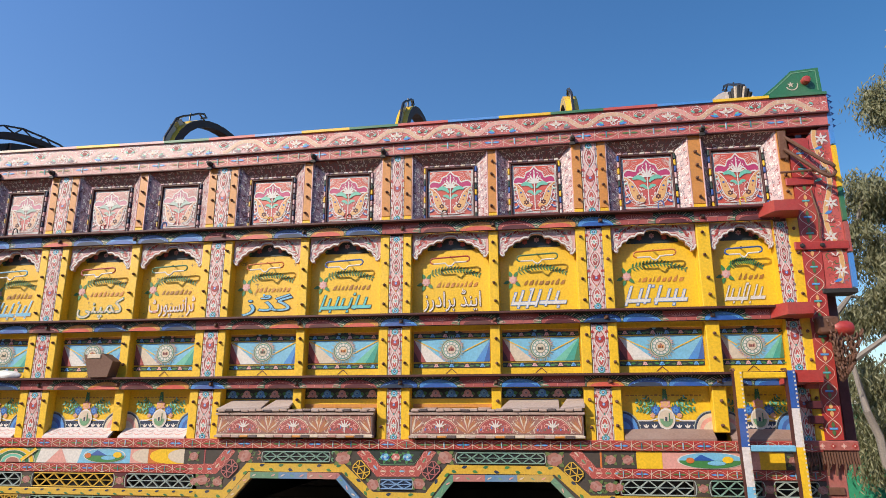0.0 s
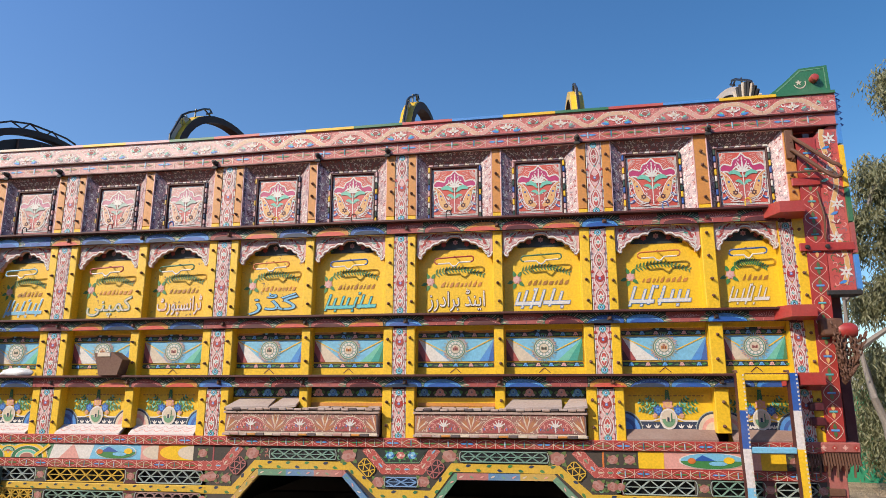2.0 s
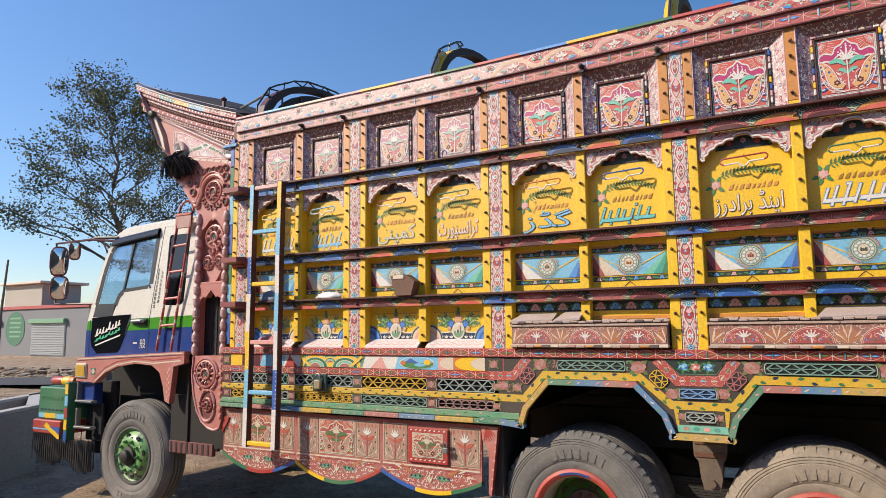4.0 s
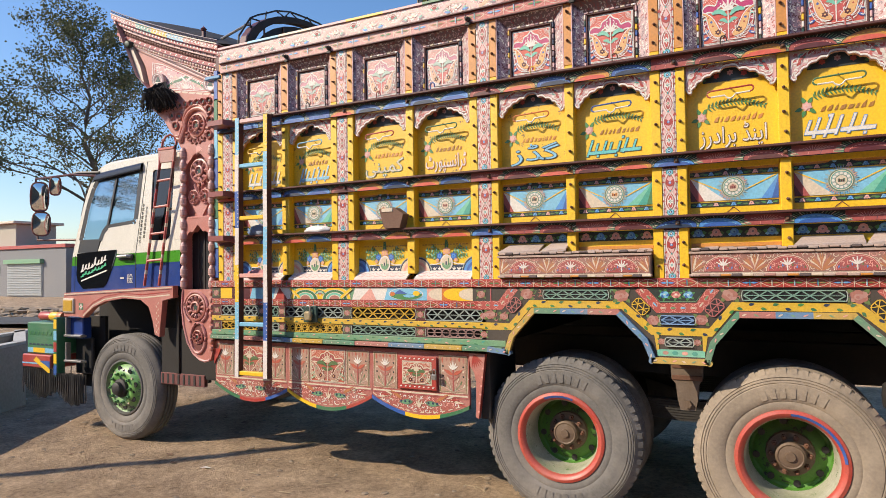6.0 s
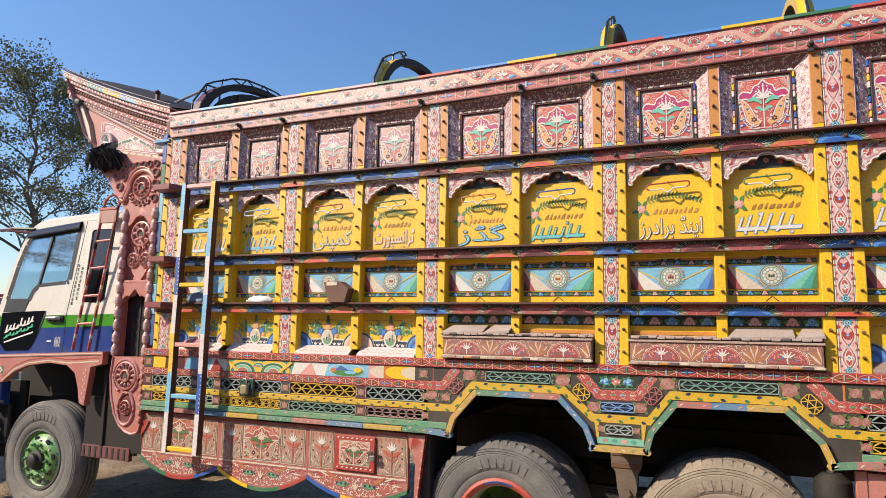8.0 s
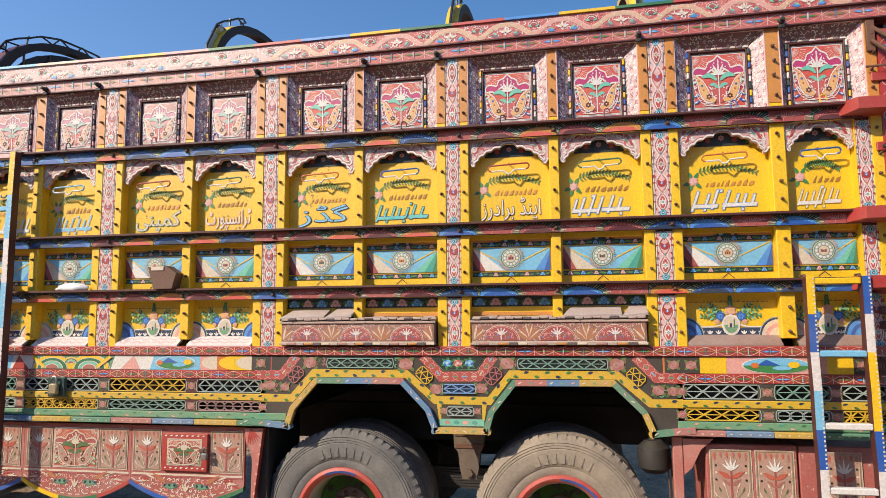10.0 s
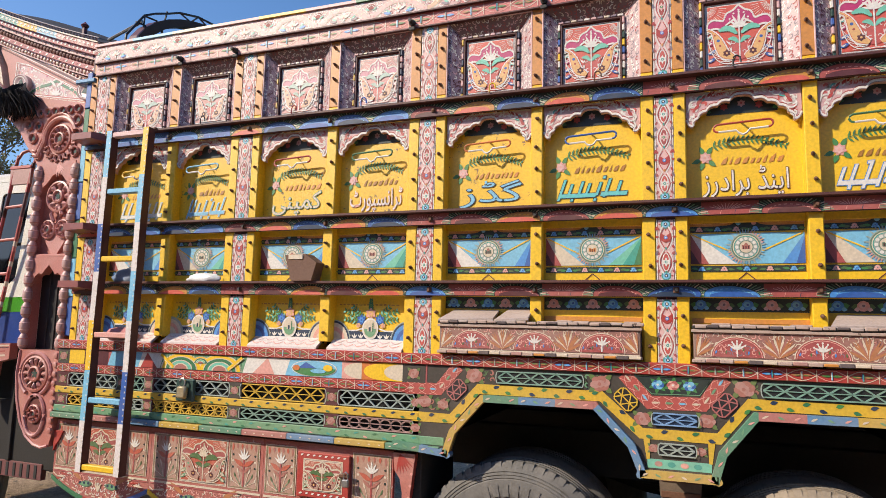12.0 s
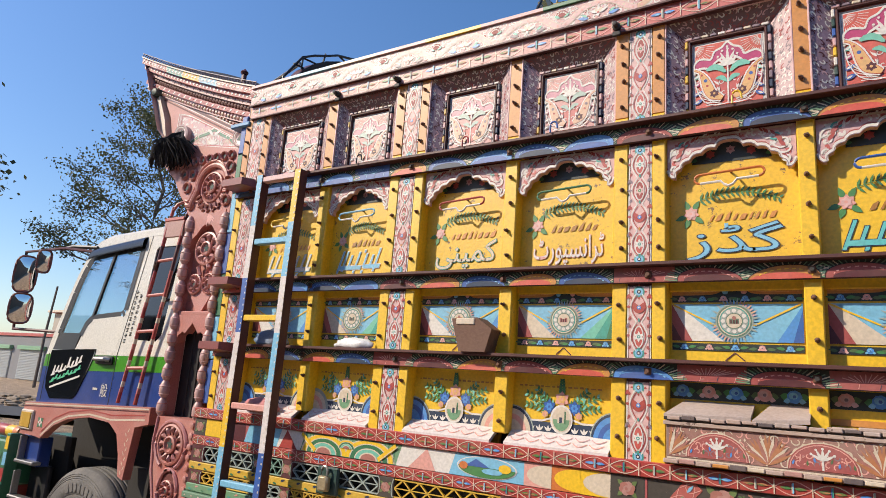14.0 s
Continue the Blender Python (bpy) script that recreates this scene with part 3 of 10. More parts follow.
def zigzag_band(g, x0, x1, z0, h, y):
    """Row of pale pointed ovals, each with leaf strokes along it and a blue tick across its middle."""
    n = max(1, round((x1 - x0) / (h * 2.0)))
    w = (x1 - x0) / n
    for i in range(n):
        c = x0 + (i + 0.5) * w
        za = z0(c) + h * 0.5
        for s in (-1, 1):
            g.stroke([(c + w * 0.5 * (t / 5 - 1), za + s * h * 0.40 * math.sin(math.pi * t / 10)) for t in range(11)], 0.0032, y - 0.002, (CREAM, ROSE)[i % 2])
            g.petal(c + s * w * 0.03, za, 90 - s * 90, w * 0.33, h * 0.20, y - 0.0028, (ROSELEAF, MIDBLUE, DULLORANGE, ROSELEAF)[i % 4], 5)
            g.petal(c + s * w * 0.05, za - h * 0.02, 90 - s * 90, w * 0.20, h * 0.09, y - 0.0034, (DULLORANGE, SKYBLUE, ROSELEAF, LEAF)[i % 4], 5)
        g.stroke([(c, za - h * 0.30), (c, za + h * 0.30)], h * 0.10, y - 0.0040, (SKYBLUE, TEAL, PALESLAT)[i % 3])
        g.stroke([(c - h * 0.05, za - h * 0.26), (c - h * 0.05, za + h * 0.26)], h * 0.04, y - 0.0046, (WHITE, BLUE, CREAM)[i % 3])
        if i:
            g.stroke([(x0 + i * w, z0(c) + h * 0.06), (x0 + i * w, z0(c) + h * 0.94)], 0.0036, y - 0.0036, CREAM)


# pale tints hold both worn paint and the sun's sheen at the front end
SHEENROSE = paint("faded_sheen_rose_paint", (0.56, 0.25, 0.23), 0.45, 0.4, (0.62, 0.48, 0.45), chips=0.15, chip=(0.62, 0.5, 0.47))
PALEMAUVE = paint("pale_mauve_paint", (0.50, 0.17, 0.24), 0.42, 0.4, (0.6, 0.45, 0.45))
PALEMINT = paint("pale_mint_paint", (0.30, 0.42, 0.36), 0.42, 0.4, (0.55, 0.48, 0.44))
DULLPINK = paint("dull_pink_red_paint", (0.52, 0.105, 0.09), 0.45, 0.4, (0.58, 0.36, 0.33), chips=0.12, chip=(0.56, 0.4, 0.37))


def build_top():
    """Frieze, band below it and coloured cap strip along the top edge."""
    seg, end = 24, 6.345
    fr, bd, cap = Geo(), Geo(), Geo()
    xs = [lerp(-0.02, end, i / seg) for i in range(seg + 1)]
    for a, b in zip(xs[:-1], xs[1:]):
        za, zb = sweep(a), sweep(b)
        # front end paler: fading and the sun's sheen put into the colour
        for g, y, lo, hi, mat in ((fr, -0.10, 3.455, 3.565, PALEROSE if a < 2.4 else DULLPINK), (bd, -0.085, 3.372, 3.448, SHEENROSE if a < 2.0 else DULLPINK)):
            q = [(a, lo + za), (b, lo + zb), (b, hi + zb), (a, hi + za)]
            g.prism(q, y, 0.05, mat)
        fr.prism([(a, 3.448 + za), (b, 3.448 + zb), (b, 3.456 + zb), (a, 3.456 + za)], -0.106, 0.0, FLANGE)
        bd.prism([(a, 3.366 + za), (b, 3.366 + zb), (b, 3.373 + zb), (a, 3.373 + za)], -0.090, 0.0, FLANGE)
    n = 19
    for i in range(n):
        a, b = lerp(-0.02, end, i / n), lerp(-0.02, end, (i + 1) / n)
        cap.prism([(a, 3.566 + sweep(a)), (b, 3.566 + sweep(b)), (b, 3.583 + sweep(b)), (a, 3.583 + sweep(a))], -0.112, 0.055, (MIDBLUE, YELLOW, GREEN, PANELRED)[i % 4] if i > 5 else (PALEROSE, SKYBLUE, CREAM, PALEROSE, YELLOW, PALEROSE)[i])
    at = lambda x, v: (x, 3.456 + 0.108 * v + sweep(x))
    fr.filigree(lambda u, v: (lerp(-0.015, end - 0.005, u), -0.1008, at(lerp(-0.015, end, u), lerp(0.03, 0.97, v))[1]), 6.36, 0.105, 0.034, (ROSE, WHITE, FADEDRED, WHITE, ROSE), 3, 0.0044)
    fr.filigree(lambda u, v: (lerp(-0.015, 2.5, u), -0.1011, at(lerp(-0.015, 2.5, u), lerp(0.02, 0.98, v))[1]), 2.5, 0.108, 0.027, (WHITE, WHITE, BLUSH, WHITE), 33, 0.0052)
    # tan garland rising over each lily and dipping between them
    per, k, x = 0.349, 0, -0.01
    while x + per < end:
        pts = [at(x + per * t / 18, 0.50 + 0.34 * math.cos(2 * math.pi * (t / 18 - 0.5)) - 0.07 * math.cos(4 * math.pi * (t / 18 - 0.5))) for t in range(19)]
        fr.stroke(pts, 0.030, -0.1015, CREAM)
        fr.stroke(pts, 0.023, -0.1023, BLUSH if x < 2.2 else (PALETAN if k % 3 else ROSE))
        for t in range(1, 18, 2):
            fr.disc(*pts[t], 0.006, -0.1030, (CREAM, ROSE)[t % 4 == 1], 7)
        c = x + per / 2
        for ang, ln, m in ((90, 0.042, WHITE), (20, 0.046, WHITE), (160, 0.046, WHITE), (-90, 0.020, WHITE), (55, 0.030, CREAM), (125, 0.030, CREAM)):
            fr.petal(*at(c, 0.30), ang, ln, 0.015, -0.1035, m, 6)
        fr.disc(*at(c, 0.30), 0.0055, -0.1042, RED, 7)
        for e in (-1, 1):
            fr.petal(*at(c + e * 0.045, 0.13), 90 - e * 80, 0.052, 0.018, -0.1034, (MIDBLUE, LILAC)[k % 2], 6)
            fr.petal(*at(c + e * 0.050, 0.20), 90 - e * 60, 0.034, 0.012, -0.1036, MINT, 5)
            fr.petal(*at(c + e * (per / 2 - 0.035), 0.62), 90 - e * 120, 0.030, 0.014, -0.1036, MINT, 5)
        # fan of white dots in each dip
        for ang in range(30, 151, 20):
            fr.petal(*at(x, 0.52), ang, 0.042, 0.011, -0.1034, FADEDRED, 5)
            for ln in (0.024, 0.036):
                fr.disc(x + ln * math.cos(radians(ang)), at(x, 0.52)[1] + ln * math.sin(radians(ang)), 0.0036, -0.1042, WHITE, 6)
        x += per
        k += 1
    zigzag_band(bd, -0.015, end - 0.09, lambda q: 3.374 + sweep(q), 0.073, -0.085)
    part("frieze", fr, side_wall, "red frieze with a tan wavy garland and white lilies")
    part("upper_band", bd, side_wall, "red band with pale pointed ovals")
    part("cap_strip", cap, side_wall, "cap strip in blue, yellow, green and red pieces")
    # black pegs at the top of the pillars
    for px in [a + 0.01 for a, b in PILLARS[1:5]] + [b + 0.01 for a, b in POSTS[::2]]:
        e = Geo()
        z = Z_BAND + sweep(px) + 0.006
        e.lathe([(0.018, 0.0), (0.018, -0.018), (0.011, -0.022), (0.010, -0.045), (0.0, -0.048)], (px, -0.086, z + 0.016), CHASSIS, 10)
        e.box(px - 0.019, px + 0.019, -0.10, -0.086, z - 0.028, z - 0.004, CHASSIS, 0.004)
        part("peg", e, side_wall, "black steel lashing peg", True)


build_top()


def rail_paint(g, x0, x1, z0, z1, y, k0):
    """Long shells with dashed ribs and pale rays on a dark ground, between streaked blocks."""
    h = z1 - z0
    n = max(2, round((x1 - x0) / 0.245))
    w = (x1 - x0) / n
    half = lambda c, rx, rz, skew=0.0: [(c + rx * math.cos(radians(15 * q)) + skew * math.sin(radians(15 * q)), z0 + rz * math.sin(radians(15 * q))) for q in range(13)]
    g.rect(x0, x1, z0, z1, y, BLACKGREEN)
    for i in range(n):
        a, c = x0 + i * w, x0 + (i + 0.5) * w
        kind = (i * 2 + k0 * 3 + i // 3) % 5
        if kind == 4:
            mat, streak = ((BLUE, SKYBLUE), (FADEDRED, ROSE))[(i + k0) % 2]
            g.rect(a + 0.004, a + w - 0.004, z0 + 0.001, z1 - 0.001, y - 0.0008, mat)
            for q in range(11):
                u = a + w * (0.16 + 0.68 * q / 10)
                g.stroke([(a + w * 0.45 + (u - c) * 0.35, z0 + h * 0.42), (u, z0 + h * (0.62 + 0.25 * math.sin(math.pi * q / 10)))], 0.0028, y - 0.002, streak)
            for q in range(4):
                g.stroke([(a + w * (0.10 + 0.24 * q), z0 + h * 0.05), (a + w * (0.12 + 0.24 * q), z0 + h * 0.34)], 0.0022, y - 0.002, (NAVY, streak)[q % 2])
            continue
        skew = w * (0.10 if (i + k0) % 2 else -0.08)
        for q in range(25):
            t = radians(4 + 172 * q / 24)
            p0 = (c + 0.46 * w * math.cos(t) + skew * 0.8 * math.sin(t), z0 + 0.72 * h * math.sin(t))
            p1 = (min(x1, max(x0, c + 0.66 * w * math.cos(t) + skew * 0.8 * math.sin(t))), min(z1 - 0.001, z0 + 1.12 * h * math.sin(t) + 0.05 * h))
            g.stroke([p0, p1], 0.0042, y - 0.0014, (PALEGREEN, CREAM, DULLGREEN)[q % 3])
        body, low, dash = ((BLUE, NAVY, SKYBLUE), (FADEDRED, MAROON, ROSE), (MIDBLUE, BLUE, SKYBLUE), (OCHRE, VERMILION, YELLOW))[kind]
        g.flat(half(c, 0.47 * w, 0.84 * h, skew), y - 0.002, body)
        g.flat(half(c - skew * 0.3, 0.40 * w, 0.40 * h, skew * 0.5), y - 0.0028, low)
        g.stroke(half(c, 0.47 * w, 0.84 * h, skew), 0.0026, y - 0.0034, BLACK)
        rib = half(c, 0.37 * w, 0.60 * h, skew * 0.8)
        for q in range(1, 11):
            p, r = rib[q], rib[q + 1]
            g.stroke([p, (lerp(p[0], r[0], 0.55), lerp(p[1], r[1], 0.55))], 0.004, y - 0.0042, dash)


ENDRED = paint("oxide_red_paint", (0.22, 0.035, 0.03), 0.45, 0.3, (0.35, 0.16, 0.13), chips=0.1)


def build_rail(zf, strip, k0):
    g = Geo()
    g.box(-0.06, 5.99, -0.132, -0.072, zf - 0.007, zf + 0.007, FLANGE, 0.002)
    g.box(-0.06, 5.99, -0.088, -0.072, zf - strip, zf - 0.007, FLANGE, 0.002)
    for i, (a, b) in enumerate(zip(PILLARS[:-1], PILLARS[1:])):
        rail_paint(g, a[0] + 0.01, min(5.985, b[0] + 0.01), zf - strip + 0.002, zf - 0.008, -0.0895, k0 + i)
    r = part("rail", g, side_wall, "dark red steel rail with painted shell fans")
    for q, bx in enumerate([(a + b) / 2 + 0.045 for a, b in PILLARS[:-1]] + [(a + b) / 2 for a, b in POSTS]):
        e = Geo()
        e.box(bx - 0.013, bx + 0.013, -0.098, -0.0895, zf - strip * 0.55 - 0.013, zf - strip * 0.55 + 0.013, RUST, 0.002)
        e.lathe([(0.008, -0.012), (0.009, -0.004), (0.009, 0.0)], (bx, -0.098, zf - strip * 0.55), (RUST, CHASSIS)[q % 2], 6)
        part("rail_nut", e, r)
    for a, b, c, d in ((-0.06, 0.20, -0.055, 0.12), (5.85, 6.10, 5.925, 6.06)):
        e = Geo()
        z0, z1 = zf - (0.046 if a < 0 else 0.068), zf + 0.009
        bot = [(a, -0.06, z0), (b, -0.06, z0), (d, -0.20, z0 + 0.012), (c, -0.20, z0 + 0.012)]
        top = [(a, -0.06, z1), (b, -0.06, z1), (d, -0.20, z1), (c, -0.20, z1)]
        e.mesh(bot + top, [(3, 2, 1, 0), (4, 5, 6, 7), (3, 7, 6, 2)[::-1], (0, 4, 7, 3)[::-1], (2, 6, 5, 1)[::-1], (0, 1, 5, 4)], RED if b > 1 else ENDRED)
        part("rail_end", e, side_wall, "red painted steel rail end")
    return r


build_rail(Z_R1, 0.078, 0)
build_rail(Z_R2, R_STRIP, 1)
build_rail(Z_R3, R_STRIP, 2)


def smooth_line(pts, n=5):
    """Catmull-Rom points through the given ones."""
    out = []
    for i in range(len(pts) - 1):
        p = [Vector(pts[max(0, min(len(pts) - 1, i + k))]) for k in (-1, 0, 1, 2)]
        for s in range(n):
            t = s / n
            v = 0.5 * (2 * p[1] + (p[2] - p[0]) * t + (2 * p[0] - 5 * p[1] + 4 * p[2] - p[3]) * t * t + (3 * p[1] - p[0] - 3 * p[2] + p[3]) * t ** 3)
            out.append(tuple(v))
    return out + [tuple(pts[-1])]


BRIGHT = dict(ground=VERMILION, arch=MAGENTA, leaf=MINT, paisley=TAN, edge=WHITE, inner=PANELRED, eye=BLUE)
# paler palette for the front panels, with the sun's sheen in its colours
SHEENPAL = dict(ground=SHEENROSE, arch=PALEMAUVE, leaf=PALEMINT, paisley=PALETAN, edge=WHITE, inner=DULLPINK, eye=LILAC)
FADED = dict(ground=FADEDORANGE, arch=FADEDRED, leaf=DULLLEAF, paisley=FADEDTAN, edge=CREAM, inner=DULLROSE, eye=PALEGREEN)


def flower_panel_paint(g, x0, x1, z0, z1, y, k, pal=BRIGHT):
    """Trefoil arch over a white lily between two gold paisleys, in a white frame."""
    c, w, h = (x0 + x1) / 2, x1 - x0, z1 - z0
    P = lambda u, v: (c + u * w / 2, z0 + v * h)
    PS = lambda pts: [P(u, v) for u, v in pts]
    E = pal["edge"]
    g.rect(x0, x1, z0, z1, y, E)
    g.stroke([(x0 + 0.006, z0 + 0.006), (x1 - 0.006, z0 + 0.006), (x1 - 0.006, z1 - 0.006), (x0 + 0.006, z1 - 0.006)], 0.002, y - 0.001, LILAC, True)
    g.rect(x0 + 0.012, x1 - 0.012, z0 + 0.012, z1 - 0.012, y - 0.001, pal["ground"])
    # fine rays in the upper corners
    for s in (-1, 1):
        for q in range(11):
            a = radians(6 + 78 * q / 10)
            for r0, r1 in ((0.05, 0.15), (0.18, 0.30)):
                g.stroke([P(s * (0.92 - r0 * 1.9 * math.cos(a)), 0.95 - r0 * math.sin(a)), P(s * (0.92 - r1 * 1.9 * math.cos(a)), 0.95 - r1 * math.sin(a))], 0.0024, y - 0.002, (E, ROSE)[q % 2])
    # trefoil arch, wide lobes at the sides and a point in the middle
    top = smooth_line([(-0.93, 0.60), (-0.93, 0.70), (-0.78, 0.76), (-0.60, 0.75), (-0.46, 0.74), (-0.36, 0.84), (-0.18, 0.88), (-0.07, 0.93), (0, 0.965)], 4)
    top = top + [(-u, v) for u, v in top[::-1][1:]]
    low = smooth_line([(-0.93, 0.56), (-0.80, 0.62), (-0.64, 0.62), (-0.48, 0.60), (-0.36, 0.67), (-0.20, 0.72), (-0.08, 0.78), (0, 0.86)], 5)
    low = low + [(-u, v) for u, v in low[::-1][1:]]
    q, n = len(top), len(low)
    for i in range(q - 1):
        j0, j1 = round(i * (n - 1) / (q - 1)), round((i + 1) * (n - 1) / (q - 1))
        pts = [low[j0], low[j1], top[i + 1], top[i]] if j1 > j0 else [low[j0], top[i + 1], top[i]]
        g.flat(PS(pts), y - 0.003, pal["arch"])
    for line, gap in ((top, 1), (low, 1)):
        g.stroke(PS(line), 0.0036, y - 0.0042, E)
        for i in range(0, len(line), gap):
            g.disc(*P(line[i][0], line[i][1] - 0.012), 0.0048, y - 0.0046, E, 6)
    # rose field inside the paisleys
    g.disc(*P(0, 0.27), w * 0.17, y - 0.0032, pal["inner"], 14, h * 0.17)
    for s in (-1, 1):
        for u, v, r, t in ((0.20, 0.38, 0.014, 20), (0.12, 0.22, 0.012, 300), (0.88, 0.44, 0.014, 90)):
            scroll(g, *P(s * u, v), r, y - 0.0048, E, s, t, 0.0032)
    # lily on its stem
    g.stroke(PS([(0, 0.07), (0, 0.64)]), 0.006, y - 0.005, E)
    g.flat(PS([(-0.19, 0.69), (0, 0.56), (0.19, 0.69), (0, 0.90)]), y - 0.0046, pal["arch"])
    for i in range(7):
        a = 90 + (i - 3) * 24
        g.petal(*P(0, 0.60), a, h * (0.27 - 0.042 * abs(i - 3)), 0.012, y - 0.0055, E, 6)
        g.disc(*P(0.36 * math.cos(radians(a)), 0.61 + (0.26 - 0.03 * abs(i - 3)) * math.sin(radians(a))), 0.0050, y - 0.0058, E, 6)
    for s in (-1, 1):
        leaf = PS(smooth_line([(s * 0.06, 0.50), (s * 0.24, 0.585), (s * 0.42, 0.60), (s * 0.60, 0.57)], 4))
        g.taper(leaf, [0.004 + 0.075 * w * math.sin(math.pi * i / (len(leaf) - 1)) ** 0.8 + 0.014 * w * (i % 2) for i in range(len(leaf))], y - 0.0052, pal["leaf"])
        leaf = PS(smooth_line([(s * 0.03, 0.36), (s * 0.16, 0.43), (s * 0.34, 0.43)], 4))
        g.taper(leaf, [0.003 + 0.060 * w * math.sin(math.pi * i / (len(leaf) - 1)) for i in range(len(leaf))], y - 0.0056, pal["leaf"])
        # paisley: a wide foot by the stem, its tail sweeping up to the side
        spine = smooth_line([(s * 0.16, 0.13), (s * 0.30, 0.17), (s * 0.46, 0.22), (s * 0.57, 0.34), (s * 0.66, 0.46), (s * 0.78, 0.56), (s * 0.93, 0.60)], 4)
        m = len(spine)
        wd = [0.04 + 0.23 * math.sin(math.pi * min(1, (i + 1) / (m * 0.82))) ** 0.8 for i in range(m)]
        g.taper(PS(spine), [v * w * 0.5 + 0.014 + 0.003 * (i % 2) for i, v in enumerate(wd)], y - 0.006, E)
        g.taper(PS(spine), [v * w * 0.5 + 0.004 for v in wd], y - 0.0066, pal["ground"])
        g.taper(PS(spine), [v * w * 0.5 for v in wd], y - 0.0072, pal["paisley"])
        g.flower(*P(s * 0.38, 0.215), 0.019, y - 0.0078, MAROON, TAN, 6)
        g.disc(*P(s * 0.62, 0.42), 0.0075, y - 0.0078, pal["eye"], 7)
        g.disc(*P(s * 0.57, 0.34), 0.0055, y - 0.0078, RED, 6)
        g.disc(*P(s * 0.72, 0.51), 0.005, y - 0.0078, RED, 6)
        for i in range(4):
            g.petal(*P(s * 0.24, 0.24 + 0.045 * i), 90 - s * (10 + 14 * i), 0.12 * h, 0.010, y - 0.0062, (E, pal["inner"])[i % 2], 5)
        # eyes and feathers in the lower corners
        for v, m2 in ((0.10, pal["eye"]), (0.22, pal["eye"]), (0.36, pal["arch"]), (0.47, pal["leaf"])):
            g.petal(*P(s * 0.95, v), 90 + s * 62, 0.16 * w, 0.058 * w, y - 0.005, m2, 6)
            g.petal(*P(s * 0.92, v + 0.012), 90 + s * 62, 0.075 * w, 0.030 * w, y - 0.0056, E, 5)
        for i in range(6):
            g.stroke(PS([(s * (0.10 + 0.07 * i), 0.055 + 0.006 * i), (s * (0.62 + 0.05 * i), 0.06 + 0.055 * i)]), 0.0024, y - 0.0058, E)
        g.stroke(PS(smooth_line([(0, 0.06), (s * 0.35, 0.05), (s * 0.66, 0.12), (s * 0.86, 0.30), (s * 0.93, 0.50)], 4)), 0.004, y - 0.0059, E)


def build_upper_panel(i, x0, x1):
    zt = Z_BAND + sweep((x0 + x1) / 2) - 0.004
    x1 = 6.032 if i == 9 else x1
    j = 0.074 if x1 - x0 > 0.44 else 0.060
    a, b = (x0 + 0.045, x1 - 0.070) if i == 9 else (x0 + j, x1 - j)
    zi, zl = zt - 0.078, Z_R1 - 0.03
    yo, yi = -0.062, -0.017
    g = Geo()
    # splayed, carved surround; left jamb in a shaded tone, right in a sunlit one
    for q, mat in (([(x0, yo, zt), (x0, yo, zl), (a, yi, zl), (a, yi, zi)], SHADEJAMB), ([(x1, yo, zl), (x1, yo, zt), (b, yi, zi), (b, yi, zl)], SUNJAMB), ([(x1, yo, zt), (x0, yo, zt), (a, yi, zi), (b, yi, zi)], DARKJAMB)):
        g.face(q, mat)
    jamb = lambda xo, xi: (lambda u, v: (lerp(xo, xi, v), lerp(yo, yi, v) - 0.0016, lerp(lerp(zl, zt, u), lerp(zl, zi, u), v)))
    g.filigree(jamb(x0, a), zt - zl, 0.09, 0.027, (WHITE, PALEROSE, WHITE, MAROON), 10 + i, 0.0048)
    g.filigree(jamb(x1, b), zt - zl, 0.09, 0.026, (WHITE, FADEDRED, WHITE, LILAC), 40 + i, 0.0046)
    g.filigree(lambda u, v: (lerp(lerp(x0, x1, u), lerp(a, b, u), v), lerp(yo, yi, v) - 0.0016, lerp(zt, zi, v)), x1 - x0, 0.09, 0.026, (CREAM, BLUSH, WHITE, FADEDRED), 70 + i, 0.0044)
    # row of small coloured blocks, then a dark bead round the inner panel
    for q in ((a + 0.012, a + 0.022, zl, zi - 0.012), (b - 0.022, b - 0.012, zl, zi - 0.012), (a + 0.012, b - 0.012, zi - 0.022, zi - 0.012)):
        g.box(q[0], q[1], yi - 0.018, yi + 0.012, q[2], q[3], FLANGE, 0.003)
    n = 10
    for k in range(n):
        z0, z1 = lerp(zl + 0.01, zi - 0.008, k / n), lerp(zl + 0.01, zi - 0.008, (k + 0.86) / n)
        m = (YELLOW, PALEROSE, BLUE, DARKGREEN, WHITE)[(k + i) % 5] if i > 4 else (LILAC, DUSTYYELLOW, NAVY, PALEROSE)[(k + i) % 4]
        g.box(a - 0.002, a + 0.011, yi - 0.018, yi + 0.005, z0, z1, m, 0.003)
        g.box(b - 0.011, b + 0.002, yi - 0.018, yi + 0.005, z0, z1, (BLUE, YELLOW, DARKGREEN, WHITE, PALEROSE)[(k + i) % 5] if i > 4 else (NAVY, LILAC, PALEROSE)[k % 3], 0.003)
        x = lerp(a, b, k / n)
        g.box(x, x + (b - a) * 0.86 / n, yi - 0.018, yi + 0.005, zi - 0.011, zi + 0.002, (PALEROSE, LILAC, CREAM, LILAC, WHITE)[k % 5], 0.003)
    for q in ((x0, zl, x0, zt), (x1, zl, x1, zt), (x0, zt, x1, zt)):
        g.box(q[0] - 0.004, q[2] + 0.004, yo - 0.006, yo + 0.006, q[1] - 0.004, q[3] + 0.004, BLUSH, 0.002)
    part("panel_surround", g, side_wall, "splayed carved surround, shaded lilac left and sunlit rose right, with white scrolls")
    p = Geo()
